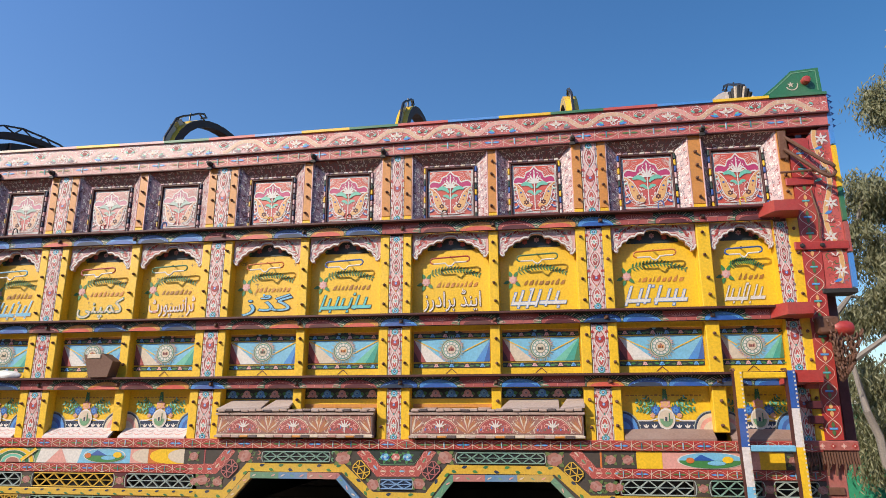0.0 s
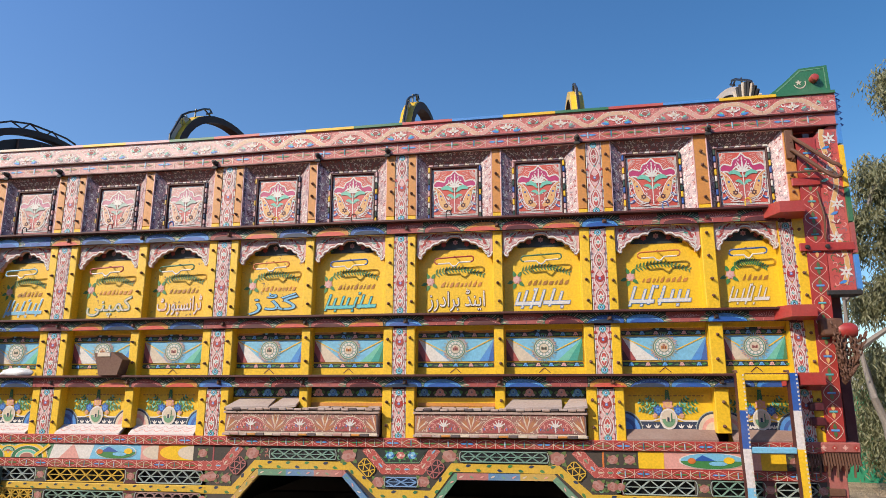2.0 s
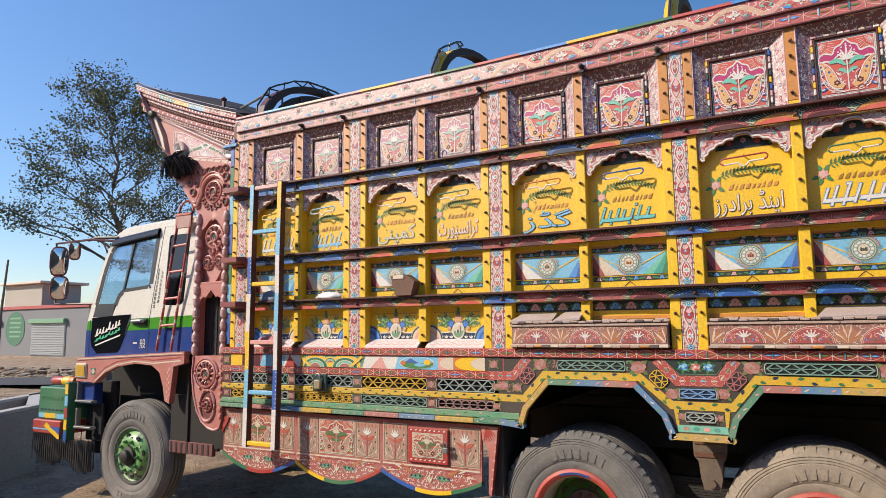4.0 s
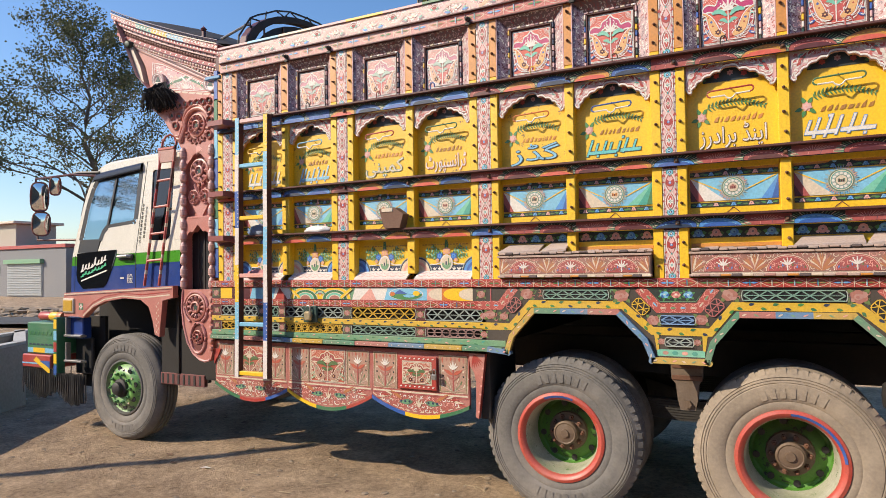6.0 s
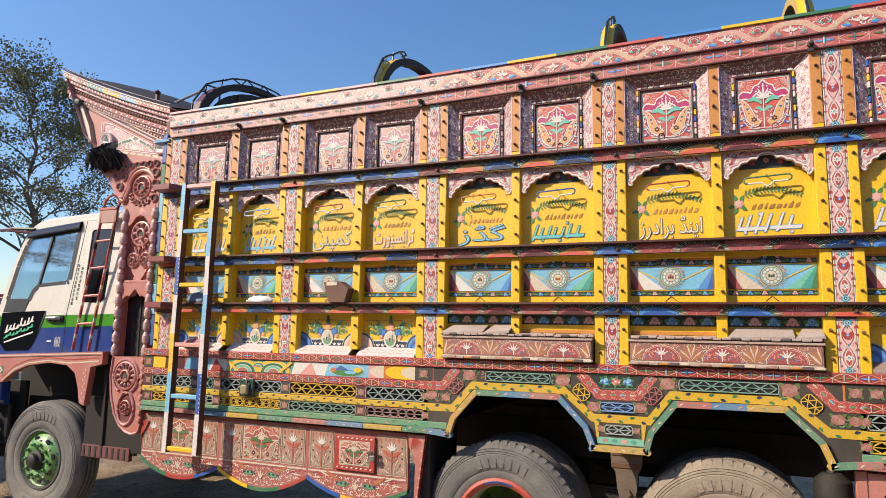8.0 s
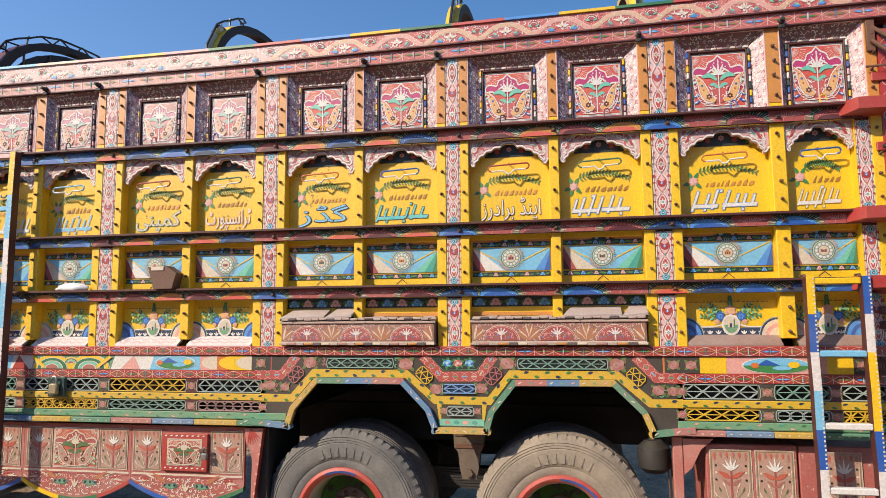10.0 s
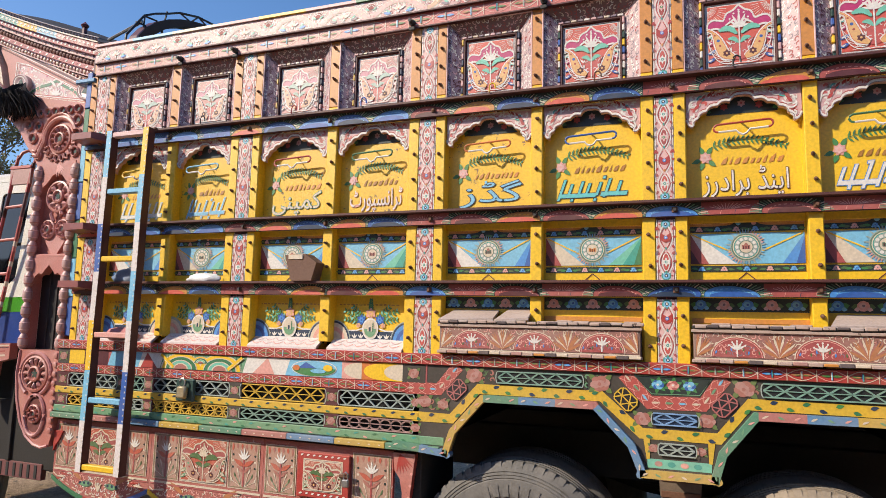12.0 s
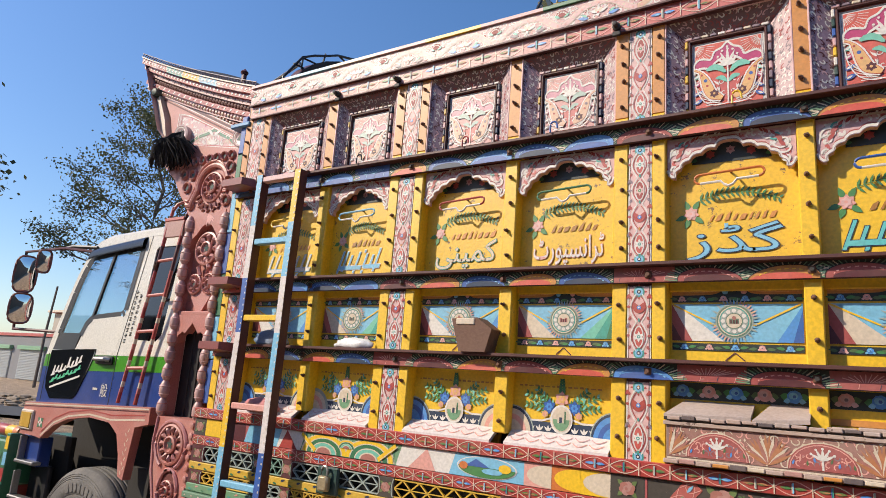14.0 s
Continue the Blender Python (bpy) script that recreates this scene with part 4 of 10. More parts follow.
    p.box(a + 0.004, b - 0.004, yi, 0.03, zl, zi - 0.012, PINK, 0.001)
    flower_panel_paint(p, a + 0.024, b - 0.024, Z_R1 + 0.046, zi - 0.027, yi - 0.002, i, SHEENPAL if i < 4 else BRIGHT)
    part("flower_panel", p, side_wall, "pink panel painted with a white palmette and orange paisleys")
    # small hook on the rail before it
    h = Geo()
    hx = (a + b) / 2 + (0.03 if i % 3 else -0.04)
    h.tube([(hx, -0.14, Z_R1 + 0.005), (hx, -0.14, Z_R1 + 0.035)] + [(hx + 0.016 - 0.016 * math.cos(t), -0.14, Z_R1 + 0.035 + 0.018 * math.sin(t)) for t in (0.6, 1.2, 1.9, 2.6)] + [(hx + 0.034, -0.14, Z_R1 + 0.02)], 0.004, (RUST, BLACK, RED, BLUE, YELLOW)[i % 5], 6)
    part("rope_hook", h, side_wall)


for i, (a, b) in enumerate(OPENINGS):
    build_upper_panel(i, a, b)

# ---------- arched row ----------
HOOK_MAT = (YELLOW, SKYBLUE, RED, GREEN, ORANGE, BLUE, RED, GREEN, ORANGE, BLUE)
FONT_WORDS = {
    2: "\uFBFD\uFEE8\uFB59\uFEE4\uFB90",
    3: "\uFB66\uFEAD\uFEEE\uFB59\uFEB4\uFEE7\uFE8D\uFEAE\uFB68",
    4: "\uFEAF\uFB89\uFB94",
    6: "\uFEAF\uFEAD\uFEA9\uFE8D\uFEAE\uFE91 \uFB89\uFEE8\uFBFE\uFE8D",
}


def letters(text, width, height, offset=0.0):
    """Outline of a word as (verts, faces), fitted into width x height."""
    cu = bpy.data.curves.new("word", "FONT")
    cu.body, cu.offset, cu.resolution_u = text, offset, 3
    ob = new("word", cu)
    dg = bpy.context.evaluated_depsgraph_get()
    me = bpy.data.meshes.new_from_object(ob.evaluated_get(dg))
    vs = [tuple(v.co) for v in me.vertices]
    fs = [tuple(p.vertices) for p in me.polygons]
    bpy.data.objects.remove(ob)
    bpy.data.curves.remove(cu)
    bpy.data.meshes.remove(me)
    return vs, fs


def lettering(g, text, x, z, width, height, y, mat, edge=None):
    vs, fs = letters(text, width, height)
    lo = [min(v[k] for v in vs) for k in (0, 1)]
    hi = [max(v[k] for v in vs) for k in (0, 1)]
    sx, sz = width / (hi[0] - lo[0]), height / (hi[1] - lo[1])
    put = lambda v, dy: (x - width / 2 + (v[0] - lo[0]) * sx, dy, z - height / 2 + (v[1] - lo[1]) * sz)
    g.mesh([put(v, y - 0.0024) for v in vs], fs, mat)
    if edge:
        vs2, fs2 = letters(text, width, height, 0.022)
        g.mesh([put(v, y - 0.0012) for v in vs2], fs2, edge)


def cusped_arch(x0, x1, zt, zs, rise):
    """The lower outline of a multi-lobed valance from its left tip to its right one."""
    c, w = (x0 + x1) / 2, x1 - x0
    base = [(-0.43, 0.0), (-0.385, 0.27), (-0.31, 0.50), (-0.215, 0.68), (-0.105, 0.80), (0, 1.0)]
    left = [(-0.475, 0.06), (-0.455, 0.0)]
    for (u, v), (u2, v2) in zip(base[:-1], base[1:]):
        du, dv = u2 - u, v2 - v
        for t in (0.0, 0.25, 0.5, 0.75):
            k = 0.30 * math.sin(math.pi * t)
            left.append((u + du * t - dv * k * 0.25, v + dv * t + abs(du) * k * 2.2))
    full = left + [(0, 1.0)] + [(-u, v) for u, v in left[::-1]]
    return [(c + u * w, zs + v * rise) for u, v in full]


def build_arch(i, x0, x1):
    zb, zt = Z_R2 + 0.007, Z_R1 - 0.085
    c, w = (x0 + x1) / 2, x1 - x0
    p = Geo()
    p.box(x0 - 0.01, x1 + 0.01, 0.0, 0.056, zb, zt + 0.03, STAINED if 1 <= i <= 4 else YELLOW, 0.001)
    y = -0.002
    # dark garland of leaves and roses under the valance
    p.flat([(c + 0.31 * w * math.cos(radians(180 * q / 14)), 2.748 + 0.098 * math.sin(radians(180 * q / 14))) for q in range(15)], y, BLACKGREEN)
    for q in range(9):
        t = radians(12 + 156 * q / 8)
        p.petal(c + 0.27 * w * math.cos(t), 2.748 + 0.075 * math.sin(t), math.degrees(t), 0.040, 0.020, y - 0.001, (LEAF, DULLLEAF, GREEN)[q % 3], 5)
    for q in (-1, 0, 1):
        p.flower(c + q * 0.075, 2.796 - 0.012 * abs(q), 0.019, y - 0.002, (RED, MIDROSE, RED)[q + 1], FADEDRED, 6)
    # rose and fern
    p.flower(x0 + 0.085, 2.542, 0.030, y - 0.002, ROSE, CREAM, 7)
    p.flower(x0 + 0.083, 2.542, 0.021, y - 0.0035, BLUSH, ROSE, 6)
    for a in (60, 110, 200, 250, 320):
        p.petal(x0 + 0.083 + 0.018 * math.cos(radians(a)), 2.540 + 0.018 * math.sin(radians(a)), a, 0.045, 0.022, y - 0.001, LEAF, 5)
    fern = [(x0 + 0.10 + (w - 0.17) * t / 16, 2.566 + 0.055 * math.sin(math.pi * (0.12 + 0.8 * t / 16))) for t in range(17)]
    p.stroke(fern, 0.0035, y - 0.001, LEAF)
    for k, (fx, fz) in enumerate(fern[1:]):
        for s in (-1, 1):
            p.petal(fx, fz, 15 + s * 58 - k * 2.5, 0.034 * (1 - 0.025 * k), 0.009, y - 0.0015, (LEAF, GREEN)[k % 2], 4)
    # line of faded slanted script, unreadable, as short bars
    x = x0 + 0.15
    while x < x1 - 0.09:
        l = rnd.uniform(0.010, 0.026)
        p.flat([(x, 2.505), (x + l, 2.508), (x + l + 0.012, 2.508 + rnd.uniform(0.022, 0.042)), (x + 0.012, 2.528)], y - 0.001, (OCHRE, BROWN)[i % 2])
        x += l + 0.012
    # large lettering
    fill, edge = ((WHITE, SKYBLUE), (SKYBLUE, WHITE), (CREAM, TEAL), (WHITE, ROSE), (SKYBLUE, NAVY), (TURQUOISE, NAVY), (WHITE, MAROON), (WHITE, MIDBLUE), (WHITE, MIDBLUE), (WHITE, DULLYELLOW))[i]
    wd = w - 0.13
    if i in FONT_WORDS:
        lettering(p, FONT_WORDS[i], c + 0.005, 2.422, wd, 0.145, y - 0.001, fill, edge)
    else:
        # a name, kept as plain bars: long ones on the base line, upright ones over them
        cut = 0.40 + 0.05 * (i * 7 % 4)
        bars = [(0.02, cut, 2.390, 0.020), (cut + 0.07, 0.98, 2.394, 0.020)]
        u = 0.05
        while u < 0.93:
            bars.append((u, u + 0.034, 2.430 - 0.010 * rnd.random(), rnd.uniform(0.055, 0.125)))
            u += rnd.uniform(0.10, 0.19)
        bars += [(v, v + 0.035, z, 0.013) for v, z in ((rnd.uniform(0.1, 0.4), 2.368), (rnd.uniform(0.5, 0.85), 2.366), (rnd.uniform(0.3, 0.7), 2.478))]
        for u0, u1, z, bh in bars:
            q0, q1 = c - wd / 2 + wd * u0, c - wd / 2 + wd * u1
            for grow_by, mat, dy in ((0.003, edge, 0.001), (0.0, fill, 0.002)):
                lean_by = bh * 0.18
                p.flat([(q0 - grow_by - lean_by, z - bh / 2 - grow_by), (q1 + grow_by - lean_by, z - bh / 2 - grow_by), (q1 + grow_by + lean_by, z + bh / 2 + grow_by), (q0 - grow_by + lean_by, z + bh / 2 + grow_by)], y - dy, mat)
    part("arch_panel", p, side_wall, "yellow panel with a painted fern, rose and lettering")
    # valance
    v = Geo()
    low = cusped_arch(x0, x1, zt, 2.683, 0.138)
    top = zt + 0.012
    pts = [(x0 + 0.003, 2.712)] + low + [(x1 - 0.003, 2.712), (x1 - 0.003, top), (x0 + 0.003, top)]
    y0 = -0.048
    v.prism(pts, y0, -0.022, PALEROSE, BLUSH)
    v.stroke([(q[0], q[1] + 0.008) for q in pts[:-2]], 0.011, y0 - 0.0042, WHITE)
    v.stroke([(q[0], q[1] + 0.017) for q in pts[:-2]], 0.004, y0 - 0.0038, FADEDRED)
    v.stroke([(q[0], q[1] + 0.0015) for q in pts[:-2]], 0.0028, y0 - 0.0048, LILAC)
    v.stroke([(x0 + 0.012, top - 0.006), (x1 - 0.012, top - 0.006)], 0.006, y0 - 0.0015, CREAM)
    for s in (-1, 1):
        for u, zz, r in ((0.40, 2.789, 0.034), (0.30, 2.825, 0.024), (0.42, 2.765, 0.030), (0.35, 2.816, 0.022), (0.26, 2.835, 0.017), (0.17, 2.846, 0.013), (0.43, 2.721, 0.017), (0.08, 2.852, 0.011)):
            scroll(v, c + s * u * w, zz, r, y0 - 0.0030, (WHITE, TEAL)[u == 0.35], s, 200, 0.007)
            v.petal(c + s * u * w, zz, 90 + s * 40, r * 1.3, r * 0.5, y0 - 0.0034, (RED, FADEDRED, RED)[round(u * 100) % 3], 5)
    for s in (-1, 1):
        cx0 = min(c + s * 0.46 * w, c + s * 0.30 * w)
        v.scrollwork(cx0, cx0 + 0.16 * w, 2.775, top - 0.012, y0 - 0.0014, 0.030, (WHITE, PANELRED, WHITE, WHITE), i * 2 + s, 0.0085)
        cx0 = min(c + s * 0.46 * w, c + s * 0.40 * w)
        v.scrollwork(cx0, cx0 + 0.06 * w, 2.712, 2.775, y0 - 0.0014, 0.024, (WHITE, WHITE, PANELRED), i * 3 + s, 0.0070)
    v.scrollwork(c - 0.30 * w, c + 0.30 * w, 2.821, top - 0.01, y0 - 0.0012, 0.020, (WHITE, WHITE, PANELRED), 300 + i, 0.0050)
    part("valance", v, side_wall, "cusped pink arch valance with white scrolls")
    # bent-rod rope hook hanging in the arch
    h = Geo()
    hz, hw = 2.651, min(0.105, w * 0.24)
    loop = [(c + dx, hz + dz) for dx, dz in [(hw * 0.15, -0.016), (hw * 0.28, 0.0)] + [(hw + 0.02 * math.cos(radians(a)), 0.018 + 0.018 * math.sin(radians(a))) for a in range(-90, 91, 30)] + [(0.0, 0.036)] + [(-hw - 0.02 * math.cos(radians(a)), 0.018 + 0.018 * math.sin(radians(a))) for a in range(90, -91, -30)] + [(-hw * 0.28, 0.0), (-hw * 0.15, -0.016)]]
    k = len(loop)
    for s, e, m in ((0, 3, WHITE), (2, 10, HOOK_MAT[i]), (9, k - 2, HOOK_MAT[i]), (k - 3, k, WHITE)):
        h.tube([(q[0], -0.062, q[1] + 0.05 * (q[0] - c)) for q in loop[s:e]], 0.0052, m, 6)
    h.tube([(c - hw * 0.15, -0.062, hz - 0.016), (c, -0.066, hz - 0.024), (c + hw * 0.15, -0.062, hz - 0.016)], 0.0055, WHITE, 6)
    h.tube([(c, -0.062, hz + 0.036), (c, -0.03, hz + 0.05), (c, 0.03, hz + 0.05)], 0.004, RUST, 5)
    part("rope_hook", h, side_wall, "bent painted rod hook", True)


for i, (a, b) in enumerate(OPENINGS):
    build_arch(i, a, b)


def garland_row(g, x0, x1, z0, z1, y, n, k):
    """Dark strip with leaves and alternate pale and blue roses."""
    g.rect(x0, x1, z0, z1, y, BLACKGREEN)
    zc, h = (z0 + z1) / 2, z1 - z0
    for q in range(n):
        fx = lerp(x0, x1, (q + 0.5) / n)
        for s in (-1, 1):
            g.petal(fx + s * 0.016, zc - 0.002, 90 - s * (80 + 15 * (q % 2)), 0.030, h * 0.42, y - 0.001, (DULLLEAF, LEAF)[(q + k) % 2], 5)
        a, b = ((ROSE, BLUSH), (MIDBLUE, SKYBLUE))[(q + k) % 2]
        g.disc(fx, zc, h * 0.40, y - 0.0018, a, 9, h * 0.38)
        g.disc(fx - h * 0.06, zc + h * 0.06, h * 0.24, y - 0.0025, b, 8, h * 0.20)
        for s in (-1, 1):
            g.petal(fx + s * h * 0.22, zc - h * 0.2, 90 - s * 100, h * 0.36, h * 0.30, y - 0.0022, b, 5)
        g.disc(fx, zc + h * 0.02, h * 0.10, y - 0.003, (LILAC, BLUE)[(q + k) % 2], 6)


def build_medallion(i, x0, x1):
    zb, zt = Z_R3 + 0.007, Z_R2 - R_STRIP - 0.004
    c, w = (x0 + x1) / 2, x1 - x0
    p = Geo()
    p.box(x0, x1, -0.004, 0.03, zb, zt + 0.03, YELLOW, 0.001)
    p.box(x0, x1, -0.020, -0.004, zt - 0.022, zt + 0.02, YELLOW, 0.004)
    y = -0.006
    a, b, z0, z1 = x0 + 0.010, x1 - 0.008, zb + 0.045, zt - 0.035
    zl1, zh0 = z0 + 0.036, z1 - 0.036
    # ochre ogee moulding and dark hump above the middle
    ogee = smooth_line([(a, z1 + 0.006), (c - 0.17 * w, z1 + 0.008), (c - 0.09 * w, z1 + 0.024), (c, z1 + 0.030), (c + 0.09 * w, z1 + 0.024), (c + 0.17 * w, z1 + 0.008), (b, z1 + 0.006)], 4)
    p.flat([(a, z1 - 0.004)] + [(b, z1 - 0.004)] + [(u, v - 0.006) for u, v in ogee[::-1]], y - 0.0006, BLACKGREEN)
    p.stroke(ogee, 0.014, y - 0.0012, OCHRE)
    p.stroke([(u, v + 0.004) for u, v in ogee], 0.003, y - 0.002, TAN)
    garland_row(p, a, b, zh0 + 0.007, z1, y - 0.001, 6, i)
    garland_row(p, a, b, z0, z0 + 0.028, y - 0.001, 5 + i % 2, i + 1)
    for dx in (-0.03, 0.035):
        p.disc(c + dx, z1 + 0.010, 0.011, y - 0.0026, (SKYBLUE, ROSE)[dx > 0], 8, 0.009)
    p.rect(a, b, zl1, zh0, y - 0.001, SKYBLUE)
    zm = (zl1 + zh0) / 2
    # triangles: dark red and cream at one end, blue or green at the other
    p.flat([(a, zl1), (c - 0.08 * w, zl1), (a + 0.05 * w, zh0 - 0.004), (a, zh0)], y - 0.002, (WHITE, CREAM)[i % 2])
    p.flat([(a, zl1), (a + 0.16 * w, zl1), (a, zh0)], y - 0.003, FADEDRED)
    p.flat([(a, zl1), (a + 0.08 * w, zl1), (a, zm)], y - 0.0036, MAROON)
    m1, m2, m3 = (SKYBLUE, MIDBLUE, BLUE) if i % 2 == 0 else (MINT, TEAL, GREEN)
    p.flat([(b, zl1), (b, zh0 - 0.006), (c + 0.16 * w, zl1)], y - 0.002, m1)
    p.flat([(b, zl1), (b, zh0 - 0.006), (c + 0.30 * w, zl1)], y - 0.003, m2)
    p.flat([(b, zl1), (b, zh0 - 0.02), (c + 0.41 * w, zl1)], y - 0.0036, m3)
    for s in (-1, 1):
        p.stroke([(c + s * 0.08 * w, zm - 0.026), (c + s * 0.47 * w, zh0 - 0.002)], 0.006, y - 0.004, YELLOW)
    # round medallion with a fringe of petals
    mz = zm + 0.006
    for k in range(40):
        t = 360 * k / 40
        tint = ((PALEROSE, PALETAN) if 60 < (t + 45) % 180 < 120 else (SKYBLUE, PALESLAT))[k % 2]
        p.petal(c + 0.052 * math.cos(radians(t)), mz + 0.052 * math.sin(radians(t)), t, 0.031 + 0.006 * (k % 2), 0.0075, y - 0.0045, tint, 5)
    for r, m, d in ((0.066, PALESLAT, 0.005), (0.062, DULLGREEN, 0.0056), (0.056, CREAM, 0.0062), (0.052, TEAL, 0.0068), (0.048, PALESLAT, 0.0074), (0.030, DULLGREEN, 0.0080), (0.027, CREAM, 0.0086)):
        p.disc(c, mz, r, y - d, m, 22)
    for k in range(12):
        t = radians(360 * k / 12)
        p.disc(c + 0.039 * math.cos(t), mz + 0.039 * math.sin(t), 0.0078, y - 0.0082, WHITE, 7)
    # small building in the middle
    p.rect(c - 0.017, c + 0.017, mz - 0.010, mz + 0.009, y - 0.0094, (DULLROSE, DULLGREEN, OCHRE)[i % 3])
    for k in range(3):
        p.rect(c - 0.013 + 0.010 * k, c - 0.008 + 0.010 * k, mz - 0.010, mz + 0.004, y - 0.010, MAROON)
    p.disc(c, mz + 0.011, 0.008, y - 0.0098, (DULLROSE, CREAM)[i % 2], 7)
    for s in (-1, 1):
        p.stroke([(c, zb + 0.040), (c + s * 0.034, zb + 0.010)], 0.0045, y, MAROON)
    part("medallion_panel", p, side_wall, "yellow panel painted with a round medallion on sky blue")


for i, (a, b) in enumerate(OPENINGS):
    build_medallion(i, a, b)


def build_lower(i, x0, x1):
    zb, zt = Z_SKIRT, Z_R3 - R_STRIP
    c, w = (x0 + x1) / 2, x1 - x0
    p = Geo()
    p.box(x0, x1, 0.0, 0.03, zb - 0.02, zt + 0.03, YELLOW, 0.001)
    y = -0.002
    zs = 1.640
    # thin line of tiny script along the top, as bars
    x = x0 + 0.03
    while x < x1 - 0.05:
        l = rnd.uniform(0.008, 0.022)
        p.rect(x, x + l, zt - 0.052, zt - 0.052 + rnd.uniform(0.004, 0.009), y - 0.001, BROWN)
        x += l + 0.008
    # dark lower border with white arches, half rounds at both ends
    p.rect(x0, x1, zs - 0.03, zs + 0.042, y, NAVY)
    p.stroke([(x0, zs + 0.046), (c - 0.09, zs + 0.046), (c - 0.05, zs + 0.058)], 0.008, y - 0.001, WHITE)
    p.stroke([(c + 0.05, zs + 0.058), (c + 0.09, zs + 0.046), (x1, zs + 0.046)], 0.008, y - 0.001, WHITE)
    for k in range(8):
        fx = lerp(x0 + 0.09, x1 - 0.09, k / 7)
        for a in (50, 90, 130):
            p.petal(fx, zs + 0.004, a, 0.026, 0.009, y - 0.002, WHITE, 4)
    for s, ex in ((1, x0), (-1, x1)):
        for r, m, d in ((0.105, PALESLAT, 0.0028), (0.100, NAVY, 0.003), (0.090, (MIDBLUE, CREAM)[(i + (s < 0)) % 2], 0.004), (0.070, (BLUE, ROSE)[(i + (s < 0)) % 2], 0.005), (0.050, (MIDBLUE, CREAM)[(i + (s < 0)) % 2], 0.0056)):
            q = [(ex + s * r * math.cos(radians(90 * t / 8)), zs - 0.012 + r * 1.1 * math.sin(radians(90 * t / 8))) for t in range(9)] + [(ex, zs - 0.012)]
            p.flat(q if s > 0 else q[::-1], y - d, m)
    # bunch of flowers with long leaf sprays over an oval landscape
    for t in (-1, 1):
        for ang, ln in ((8, 0.135), (26, 0.150), (46, 0.120)):
            d = radians(90 - t * (90 - ang))
            tip = (c + t * 0.03 + ln * math.cos(d), 1.732 + ln * math.sin(d))
            p.stroke([(c + t * 0.03, 1.732), tip], 0.003, y - 0.002, LEAF)
            for k in range(1, 7):
                u = k / 6.5
                px, pz = lerp(c + t * 0.03, tip[0], u), lerp(1.732, tip[1], u)
                for e in (-1, 1):
                    p.petal(px, pz, math.degrees(d) + e * 48, 0.030 * (1.25 - 0.6 * u), 0.011, y - 0.0024 - 0.0001 * k, (LEAF, MINT, GREEN)[(k + (e > 0)) % 3], 4)
    for dx, dz, r, m, m4 in ((-0.056, 1.746, 0.031, BLUE, MIDBLUE), (0.056, 1.746, 0.031, BLUE, MIDBLUE), (0, 1.780, 0.034, ROSE, TAN), (-0.075, 1.715, 0.018, TAN, ROSE), (0.075, 1.715, 0.018, TAN, ROSE)):
        p.flower(c + dx, dz, r, y - 0.0036, m, m4, 6)
        p.flower(c + dx, dz, r * 0.6, y - 0.0044, m4, m, 6, 60)
    for k in range(6):
        for e in (-1, 1):
            p.petal(c, 1.798 + 0.011 * k, 90 + e * 38, 0.026 - 0.002 * k, 0.011, y - 0.003, (LEAF, GREEN)[k % 2], 4)
    p.disc(c, 1.697, 0.050, y - 0.005, WHITE, 18, 0.060)
    p.disc(c, 1.697, 0.042, y - 0.0058, CREAM, 18, 0.051)
    p.flat([(c + 0.037 * math.cos(radians(a)), 1.697 + 0.046 * math.sin(radians(a))) for a in range(180, 361, 20)], y - 0.0064, PALEGREEN)
    p.rect(c - 0.016, c + 0.012, 1.683, 1.718, y - 0.007, CREAM)
    p.rect(c - 0.008, c + 0.004, 1.683, 1.706, y - 0.0076, NAVY)
    p.rect(c + 0.014, c + 0.020, 1.680, 1.730, y - 0.007, GREEN)
    part("lower_panel", p, side_wall, "yellow panel painted with flowers over an oval landscape")
    s = Geo()
    top = [(x0 + 0.002, -0.001, 1.642), (x1 - 0.002, -0.001, 1.642), (x1 - 0.002, -0.085, 1.588), (x0 + 0.002, -0.085, 1.588)]
    s.mesh(top + [(q[0], q[1], q[2] - 0.018) for q in top], [(0, 3, 2, 1), (4, 5, 6, 7), (3, 7, 6, 2), (0, 1, 5, 4), (0, 4, 7, 3), (1, 2, 6, 5)], CHALK if i < 4 else WOOD)
    if i < 4:
        n = 6
        for k in range(n):
            for t, m in ((0.25, PALEROSE), (0.6, ROSE)):
                xa, xb = lerp(x0 + 0.02, x1 - 0.02, k / n), lerp(x0 + 0.02, x1 - 0.02, (k + 0.9) / n)
                pts = []
                for q in range(9):
                    u = t + 0.22 * math.sin(math.pi * q / 8)
                    pts.append((lerp(xa, xb, q / 8), lerp(-0.001, -0.085, u) - 0.0016, lerp(1.642, 1.588, u) + 0.0022))
                vs = []
                for q in pts:
                    vs += [(q[0], q[1] - 0.002, q[2] - 0.002), (q[0], q[1] + 0.002, q[2] + 0.002)]
                s.mesh(vs, [(2 * q, 2 * q + 2, 2 * q + 3, 2 * q + 1) for q in range(8)], m)
    part("sloping_shelf", s, side_wall, "sloping board with worn white paint" if i < 4 else "sloping dusty board")


for i in (0, 1, 2, 3, 8, 9):
    build_lower(i, *OPENINGS[i])


